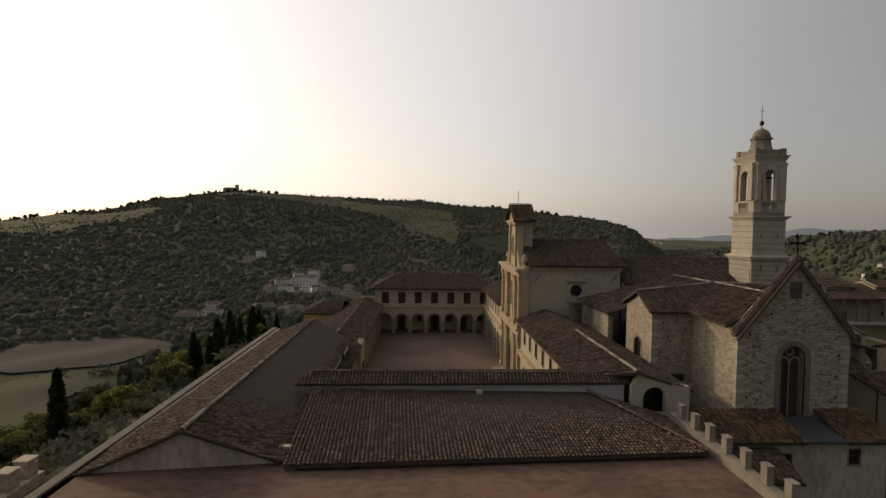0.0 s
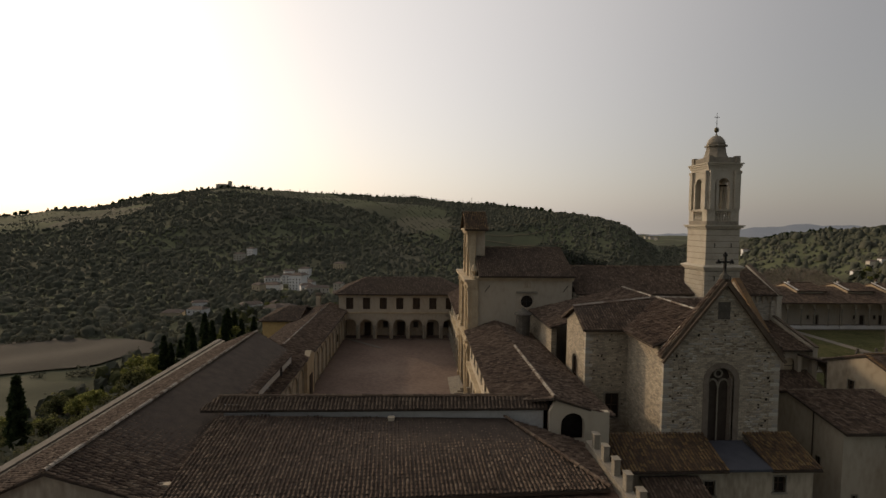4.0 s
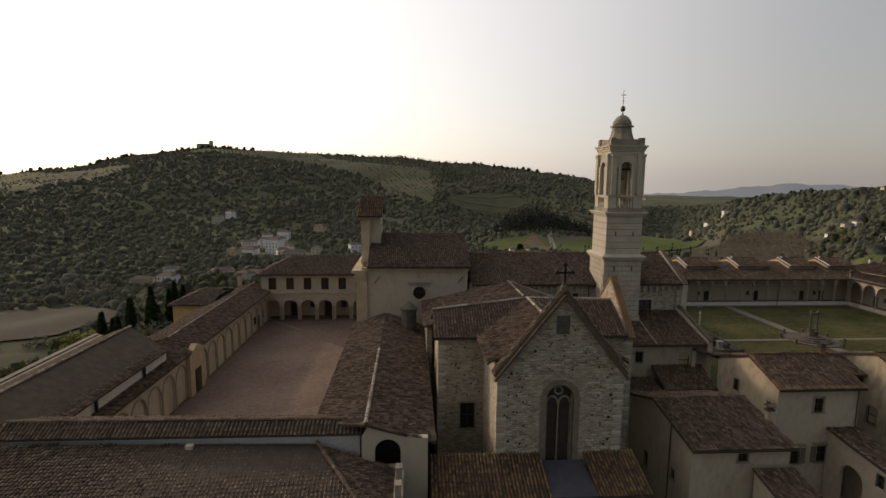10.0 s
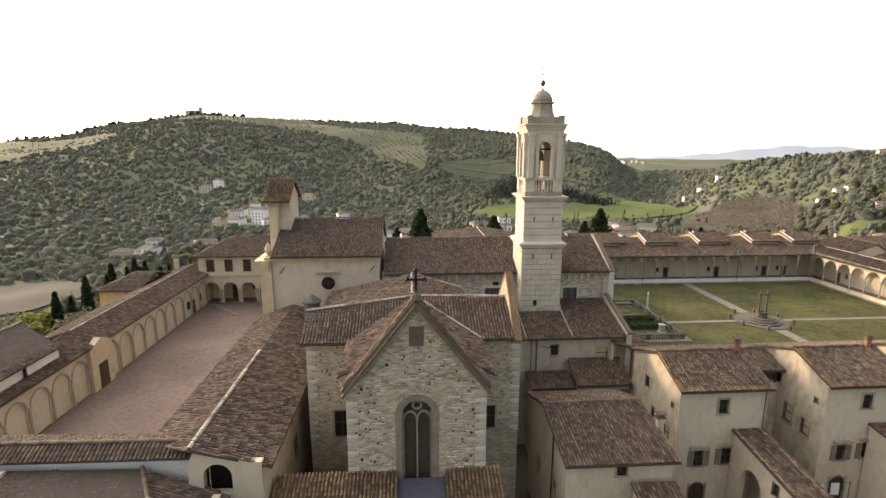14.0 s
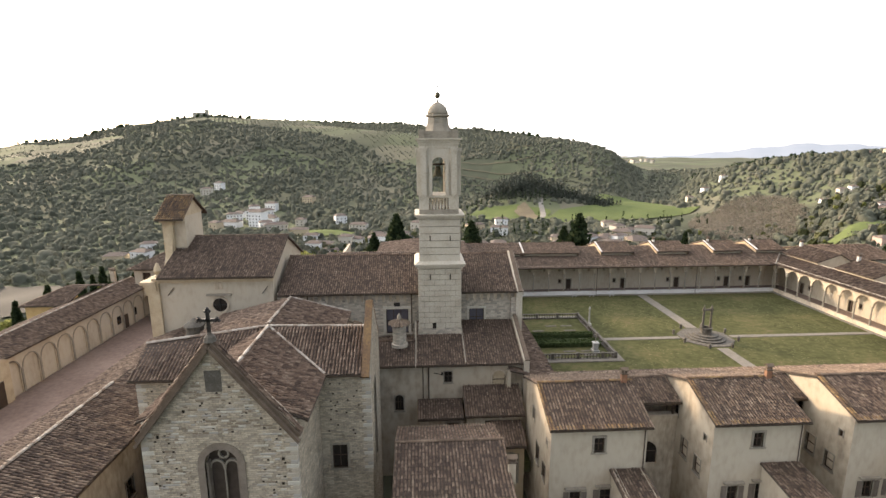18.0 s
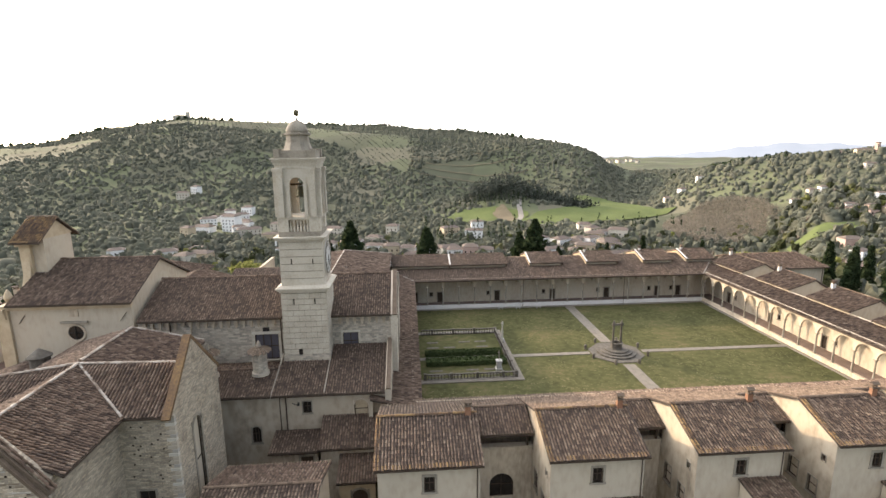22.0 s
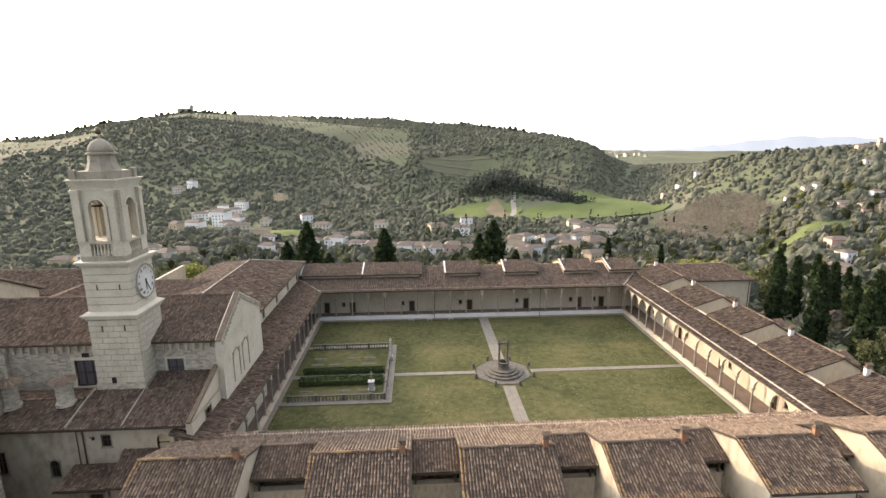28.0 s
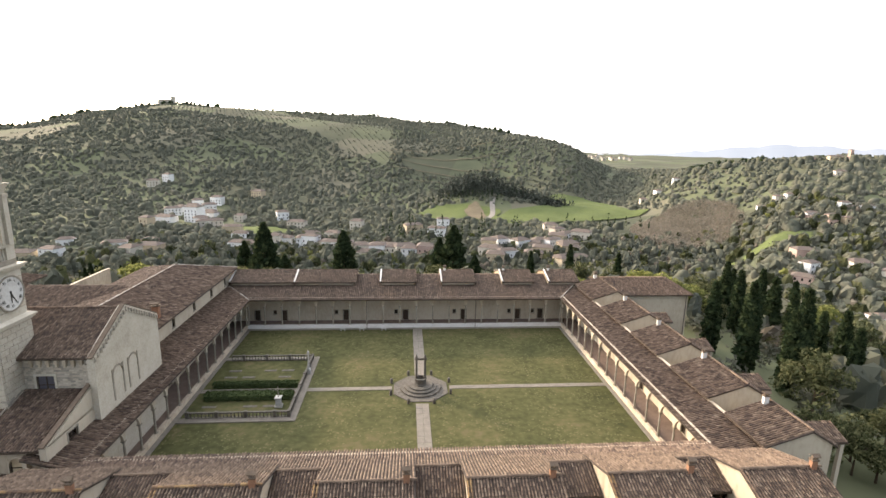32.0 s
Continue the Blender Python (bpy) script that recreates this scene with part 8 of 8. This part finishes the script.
# trees between the houses of the valley and on the east slope
n = 6200
vx, vy = rng.uniform(-130, 440, n), rng.uniform(35, 440, n)
ok = ((vy > 175) | (vx > 152)) & ~(np.hypot((vx - 338) / 32, (vy - 335) / 12) < 1) & (np.sin(vx / 26 + 1.7 * np.sin(vy / 33)) + np.cos(vy / 29) + rng.normal(0, 0.7, n) > -0.75)
vx, vy = vx[ok], vy[ok]
kind = rng.integers(0, 10, len(vx))
for sel, m, nm, lab in ((kind < 5, WOODS, "valley_trees", "mixed trees between the valley houses"), ((kind >= 5) & (kind < 7), LEAF, "spring_trees", "green spring trees in the valley"),
                        ((kind == 7), BAREWOODS, "leafless_trees", "leafless trees in the valley"), ((kind == 8), LEAF_BRIGHT, "young_leaf_trees", "yellow-green young trees in the valley"), ((kind == 9), WOODLAND, "evergreen_trees", "dark evergreens in the valley")):
    x, y = vx[sel], vy[sel]
    c = len(x)
    hh = rng.uniform(4.5, 9.5, c) * (0.75 if m in (LEAF_BRIGHT, BAREWOODS) else 1.0)
    q = rng.normal(0, 1, (c, 44, 3))
    q /= np.linalg.norm(q, axis=2)[..., None]
    q *= rng.uniform(0.5, 1.0, (c, 44, 1)) * (1 + 0.4 * np.sin(5 * q[..., :1] + 4 * q[..., 1:2] + rng.uniform(0, 6, (c, 1, 1))))
    q[..., :2] *= 0.8 if m is not WOODLAND else 0.4
    q[..., 2] = q[..., 2] + 0.95
    P = (np.stack([x, y, land(x, y)], 1)[:, None] + q * (hh * 0.48)[:, None, None]).reshape(-1, 3)
    A, B = rng.normal(0, 1, (len(P), 3)), rng.normal(0, 1, (len(P), 3))
    size = np.repeat(hh * 0.075, 44)
    A *= (size / np.linalg.norm(A, axis=1))[:, None]
    B *= (size / np.linalg.norm(B, axis=1))[:, None]
    V1, F1 = canopy(x, y, land(x, y) + 0.15 * hh, 0.72 * hh, hh * (0.36 if m is not WOODLAND else 0.2), 8, 3)
    V2 = np.stack([P - A, P - B, P + B + A], 1).reshape(-1, 3)
    finish(nm, np.concatenate([V1, V2]), np.concatenate([F1, len(V1) + np.arange(3 * len(P)).reshape(-1, 3)]), m, None, lab, "stuff", category="trees")

# dark wood on the knoll
n = 1000
a, r = rng.uniform(0, 6.28, n), rng.uniform(0, 1, n) ** 0.6 * rng.uniform(0.8, 1.15, n)
gx, gy_ = 190 + 58 * r * np.cos(a), 668 + 30 * r * np.sin(a)
tail = rng.uniform(0, 1, 300)
gx, gy_ = np.concatenate([gx, 232 + 48 * tail + rng.normal(0, 7, 300)]), np.concatenate([gy_, 655 - 22 * tail + rng.normal(0, 9, 300)])
tall = np.repeat((5 + 15 * rng.uniform(0, 1, len(gx)) ** 2.2) * np.interp(gx, (130, 160, 210, 260), (1.0, 1.35, 1.2, 0.7)), 18)
P = np.repeat(np.stack([gx, gy_, land(gx, gy_)], 1), 18, 0)
t = rng.uniform(0, 1, len(P))
P = P + np.stack([rng.normal(0, 1, len(P)) * 2.0 * (1.05 - t), rng.normal(0, 1, len(P)) * 2.0 * (1.05 - t), tall * t], 1)
V, F = cards(P, 1.35, 1.0, 1.0)
finish("knoll_wood", V, F, WOODLAND, None, "dense dark wood on a low knoll", "stuff", category="woods")

# leafless grove in the valley
n = 2600
a, r = rng.uniform(0, 6.28, n), np.sqrt(rng.uniform(0, 1, n))
u, v = 46 * r * np.cos(a), 84 * r * np.sin(a)
gx, gy_ = 350 + u * 0.84 + v * 0.54, 465 - u * 0.54 + v * 0.84
P = np.repeat(np.stack([gx, gy_, land(gx, gy_)], 1), 14, 0)
P = P + np.stack([rng.normal(0, 1.5, len(P)), rng.normal(0, 1.5, len(P)), rng.uniform(0.5, 6.5, len(P))], 1)
V, F = cards(P, 0.75, 1.0, 1.3)
finish("leafless_grove", V, F, BAREWOODS, None, "leafless brown grove in the valley", "stuff", category="woods")

# scrub and trees on the slopes under the monastery
n = 6000
az = rng.uniform(-np.pi, np.pi, n)
rr = np.sqrt(rng.uniform(30 ** 2, 345 ** 2, n))
ex, ey = 62 + rr * 1.15 * np.sin(az), 70 + rr * np.cos(az)
near_mask = np.sin(ex / 37 + 2 * np.sin(ey / 60)) + np.cos(ey / 41 + 1.5 * np.sin(ex / 52)) + rng.normal(0, 0.6, n)
keep = ~((ex > -31) & (ex < 141) & (ey > -30) & (ey < 131)) & (ey > 5) & ((near_mask > 0.1) | (np.abs(ex - 60) < 120) | (ex < -60)) & ~(np.hypot((ex + 150) / 36, (ey - 165) / 62) < 1) & ~(np.hypot((ex + 175) / 46, (ey - 262) / 38) < 1)
ex, ey = ex[keep], ey[keep]
ez = land(ex, ey)
k = len(ex)
h = rng.uniform(2.0, 6.5, k)
m = 64
q = rng.normal(0, 1, (k, m, 3))
q /= np.linalg.norm(q, axis=2)[..., None]
q *= rng.uniform(0.45, 1.0, (k, m, 1)) * (1 + 0.35 * np.sin(7 * q[..., :1] + 5 * q[..., 1:2] + rng.uniform(0, 6, (k, 1, 1))))
q[..., 2] = q[..., 2] * 0.6 + 0.6
P = (np.stack([ex, ey, ez], 1)[:, None] + q * (h * 0.6)[:, None, None]).reshape(-1, 3)
size = np.repeat(h * 0.11, m)
A, B = rng.normal(0, 1, (len(P), 3)), rng.normal(0, 1, (len(P), 3))
A *= (size / np.linalg.norm(A, axis=1))[:, None]
B *= (size / np.linalg.norm(B, axis=1))[:, None]
finish("thicket", np.stack([P - 1.2 * A, P - B, P + 1.2 * B + A], 1).reshape(-1, 3), np.arange(3 * len(P)).reshape(-1, 3), WOODS, None, "dense thicket and small trees on the monastery hill", "stuff", category="thicket")

# rows of far cypresses on the hills and crest
cy = [(-566 + 12 * i, 1474 + 2 * i) for i in range(9)] + [(-700 + 10 * i, 1445) for i in range(4)] + [(random.uniform(-250, 250), random.uniform(1500, 1590)) for _ in range(34)]
cy += [(190 + 5.5 * i, 655 - 1.2 * i) for i in range(10)] + [(104 + 6 * i, 636 - 0.5 * i) for i in range(17)] + [(random.uniform(185, 330), random.uniform(470, 515)) for i in range(18)] + [(random.uniform(60, 180), random.uniform(440, 500)) for i in range(14)] + [(70 + 6 * i + random.uniform(-2, 2), 430 + 5 * math.sin(i)) for i in range(16)] + [(random.uniform(-900, 330), random.uniform(1480, 1600)) for _ in range(60)]
P = []
for x, y in cy:
    z, hh = float(land(x, y)), random.uniform(9, 15)
    t = rng.uniform(0, 1, 26)
    a = rng.uniform(0, 6.28, 26)
    r = hh * 0.1 * np.interp(t, (0, 0.2, 1), (0.7, 1, 0.05))
    P.append(np.stack([x + r * np.cos(a), y + r * np.sin(a), z + hh * t], 1))
crest = []
for i in range(230):
    a = random.uniform(-42, 22) if i < 150 else random.uniform(29, 50) if i < 190 else random.uniform(31, 38)
    r_ = float(np.interp(a, CREST_AZ, CREST_R)) + random.uniform(-35, 20)
    for _ in range(random.choice((1, 1, 2, 4))):
        crest.append((CX + r_ * math.sin(radians(a)) + random.uniform(-14, 14), CY + r_ * math.cos(radians(a)) + random.uniform(-8, 8)))
crowns = []
for x, y in crest:
    z, hh = float(land(x, y)), random.uniform(5, 12) * (0.55 if x > 350 else 1.0)
    crowns.append((x, y, z + 0.1 * hh, 0.8 * hh, hh * random.uniform(0.25, 0.5)))
V, F = cards(np.concatenate(P), 1.1, 1.0, 1.0)
V2, F2 = canopy(*np.array(crowns).T, 6, 3)
V, F = np.concatenate([V2, V]), np.concatenate([F2, len(V2) + F[:, :3], len(V2) + F[:, [0, 2, 3]]])
finish("far_cypresses", V, F, CYPRESS, None, "distant dark cypresses and trees along the hills", "stuff", category="trees")

# ---- fields, road and village in the valley ----


def patch(name, cx, cy_, rx, ry, material, label, lift=0.6, turn=0.0):
    V, F = [], []
    R, S = 9, 28
    for i in range(R + 1):
        for j in range(S):
            t = 2 * math.pi * j / S
            w = 1 + 0.12 * math.sin(3 * t + cx) + 0.07 * math.sin(7 * t)
            u, v = rx * i / R * w * math.cos(t), ry * i / R * w * math.sin(t)
            x, y = cx + u * math.cos(turn) - v * math.sin(turn), cy_ + u * math.sin(turn) + v * math.cos(turn)
            V.append((x, y, float(land(x, y)) + lift))
            if i:
                F.append(((i - 1) * S + j, i * S + j, i * S + (j + 1) % S, (i - 1) * S + (j + 1) % S))
    return finish(name, V, F, material, None, label, "structure", True, "field")


patch("ground_meadow_1", 268, 575, 112, 44, MEADOW, "bright green meadow in the valley", 1.2, 0.4)
patch("ground_meadow_6", 326, 668, 48, 74, MEADOW, "bright green meadow behind the wooded knoll", 1.0)
patch("ground_meadow_2", 146, 585, 46, 42, MEADOW, "small green field behind cypresses", 1.0)
patch("ground_plough", 168, 585, 11, 34, PLOUGH, "pale ploughed strip in a green field", 1.6)
patch("ground_meadow_3", -48, 478, 32, 18, MEADOW, "green field beside the hamlet", 1.0)
patch("ground_meadow_4", 338, 335, 30, 10, MEADOW, "green field below the wooded hill", 1.0)
patch("ground_fallow", -182, 268, 46, 34, FALLOW, "brown fallow field beside the river", 0.9)
patch("ground_meadow_5", -150, 165, 34, 62, DEEPGRASS, "green valley meadow below the monastery", 0.9)


def strip(name, pts, w, material, label, lift=1.2):
    V, F = [], []
    for i, (x, y) in enumerate(pts):
        nx, ny = pts[min(i + 1, len(pts) - 1)][0] - pts[max(i - 1, 0)][0], pts[min(i + 1, len(pts) - 1)][1] - pts[max(i - 1, 0)][1]
        L = math.hypot(nx, ny)
        for s in (-1, 1):
            px, py = x - s * ny / L * w / 2, y + s * nx / L * w / 2
            V.append((px, py, float(land(px, py)) + lift))
        if i:
            F.append((2 * i - 2, 2 * i, 2 * i + 1, 2 * i - 1))
    return finish(name, V, F, material, None, label, "structure", False, "road")


strip("water_river", [(-100 - 3 * i - 3 * math.sin(i / 2), 128 + 7 * i) for i in range(14)], 2.2, RIVER, "river glinting in the valley", 0.8)
strip("road_1", [(174 + 3 * math.sin(i / 2) + i * 2.6, 545 + 9 * i) for i in range(13)], 6, ROADM, "pale country road climbing the hill")
strip("road_2", [(60 + 14 * i, 395 - 3 * i + 8 * math.sin(i / 2)) for i in range(18)], 8, ROADM, "pale road through the village")
for j in range(5):
    strip("road_%d" % (j + 3), [(60 + 12 * i, 800 + 38 * j + 14 * math.sin(i / 5 + j)) for i in range(18)], 2.2, PLOUGH, "pale terrace edge on the hillside", 1.5)


def far_house(x, y, w, d, h, turn, wm, rm, label="pale village house with a low tiled roof"):
    z = float(land(x, y))
    c = thing("village_house", (x, y, z), label, "house", "houses of the valley village")
    c.rotation_euler = (0, 0, turn)

    def put(name, g, m, parent=c):
        me = bpy.data.meshes.new(name)
        me.from_pydata(g.v, [], g.f)
        me.materials.append(m)
        ob = new(name, me)
        ob.parent = parent
        return ob
    put("wall", Geo().box(-w / 2, w / 2, -d / 2, d / 2, -4, h), wm)
    g = Geo()
    e = 0.5
    g.add([(-w / 2 - e, -d / 2 - e, h), (w / 2 + e, -d / 2 - e, h), (w / 2 + e, d / 2 + e, h), (-w / 2 - e, d / 2 + e, h), (-w / 2 + d * 0.3, 0, h + d * 0.2), (w / 2 - d * 0.3, 0, h + d * 0.2)],
          [(0, 1, 5, 4), (1, 2, 5), (2, 3, 4, 5), (3, 0, 4), (3, 2, 1, 0)])
    put("roof", g, rm)
    k = max(2, int(w / 3.2))
    fl = max(1, int(h / 3.1))
    for i in range(k):
        for f in range(fl):
            px = -w / 2 + w * (i + 0.5) / k
            put("window", Geo().box(px - 0.5, px + 0.5, -d / 2 - 0.06, -d / 2 + 0.1, 1.0 + 3.1 * f, 2.5 + 3.1 * f), GLASS)


VW = [mat("village_wall_" + n, [(0.3, tuple(v * 0.85 for v in c)), (0.7, c)], 3.0, 0.9, 0.0) for n, c in (("cream", (0.55, 0.5, 0.41)), ("white", (0.76, 0.75, 0.72)), ("ochre", (0.5, 0.41, 0.28)), ("pink", (0.46, 0.33, 0.27)))]
VR = mat("village_roof", [(0.3, (0.085, 0.066, 0.054)), (0.7, (0.142, 0.112, 0.09))], 3.0, 0.9, 0.2)
random.seed(5)
# long row, hamlet by the hill, scattered villas
for i in range(7):
    far_house(44 + 11.5 * i, 380 - 1.6 * i + random.uniform(-3, 3), 11, 10, random.uniform(6, 9), random.uniform(-0.1, 0.1), random.choice(VW[:3]) if i != 5 else VW[3], VR)
for x, y, w, d, h, m in ((-142, 512, 18, 12, 6, 1), (-118, 520, 14, 13, 15, 1), (-105, 500, 12, 10, 8, 1), (-92, 488, 22, 10, 7, 0), (-78, 530, 9, 9, 7, 0), (-40, 545, 12, 10, 8, 1), (-66, 470, 16, 9, 6, 2),
                         (-240, 700, 14, 10, 8, 0), (-230, 720, 10, 10, 9, 1), (-155, 558, 16, 10, 7, 1), (-142, 575, 12, 10, 10, 1), (-130, 590, 14, 11, 8, 1), (-150, 610, 12, 10, 9, 1), (-120, 560, 15, 10, 7, 0), (-136, 632, 13, 11, 9, 1), (-112, 548, 10, 9, 6, 1), (-99, 671, 14, 11, 8, 2), (-160, 590, 10, 9, 6, 1), (-10, 420, 15, 10, 6, 1), (12, 408, 18, 11, 7, 1), (28, 400, 12, 10, 6, 0), (8, 440, 14, 10, 6, 1)):
    far_house(x, y, w, d, h, random.uniform(-0.4, 0.4), VW[m], VR)
for i in range(42):
    x, y = random.uniform(-170, 240), random.uniform(350, 500)
    if math.hypot((x + 90) / 60, (y - 470) / 50) > 1:
        far_house(x, y, random.uniform(9, 17), random.uniform(8, 11), random.uniform(4, 9), random.uniform(-0.5, 0.5), random.choice(VW[:3]), VR)
for i in range(15):
    far_house(165 + random.uniform(-20, 50), 370 + random.uniform(-35, 45), random.uniform(9, 15), random.uniform(8, 11), random.uniform(5, 9), random.uniform(-0.6, 0.6), random.choice(VW[:3]), VR)
for x, y in ((330, 300), (300, 262), (318, 280), (285, 200), (300, 190), (270, 170), (352, 262), (344, 276)):
    far_house(x, y, random.uniform(8, 12), random.uniform(7, 10), random.uniform(4.5, 7), random.uniform(-0.8, 0.8), random.choice(VW), VR)
# the eastern hill: a white villa, a flat-roofed house, a pink farm, two white houses and a villa with a tower on the crest
for x, y, w, d, h, m in ((402, 436, 8, 7, 4, 1), (413, 432, 8, 7, 6, 0), (420, 428, 8, 7, 4, 1), (393, 372, 9, 7, 3, 1), (386, 362, 7, 6, 4, 3), (396, 356, 7, 6, 5, 3), (404, 350, 7, 6, 4, 2), (391, 350, 6, 5, 4, 3),
                         (426, 380, 7, 6, 5, 1), (438, 372, 8, 6, 4, 1), (412, 640, 10, 8, 5, 1), (430, 634, 8, 7, 5, 1), (398, 650, 9, 8, 5, 0), (545, 528, 13, 7, 4, 2), (530, 545, 9, 7, 4, 3), (500, 470, 9, 7, 4, 0), (556, 522, 3.5, 3.5, 9, 3)):
    far_house(x, y, w, d, h, random.uniform(-0.4, 0.1), VW[m], VR)
far_house(-560, 1478, 34, 16, 12, 0.2, VW[0], VR, "hilltop villa among trees")
far_house(-540, 1480, 9, 9, 20, 0.0, VW[0], VR, "tower of the hilltop villa")
for i in range(40):
    far_house(random.uniform(1350, 1900) * math.sin(radians(24 + 0.12 * i)) * 1.6, random.uniform(2600, 3300), 20, 14, random.uniform(6, 14), 0.1 * i, VW[0], VR, "distant pale block on the plain")
random.seed(0)
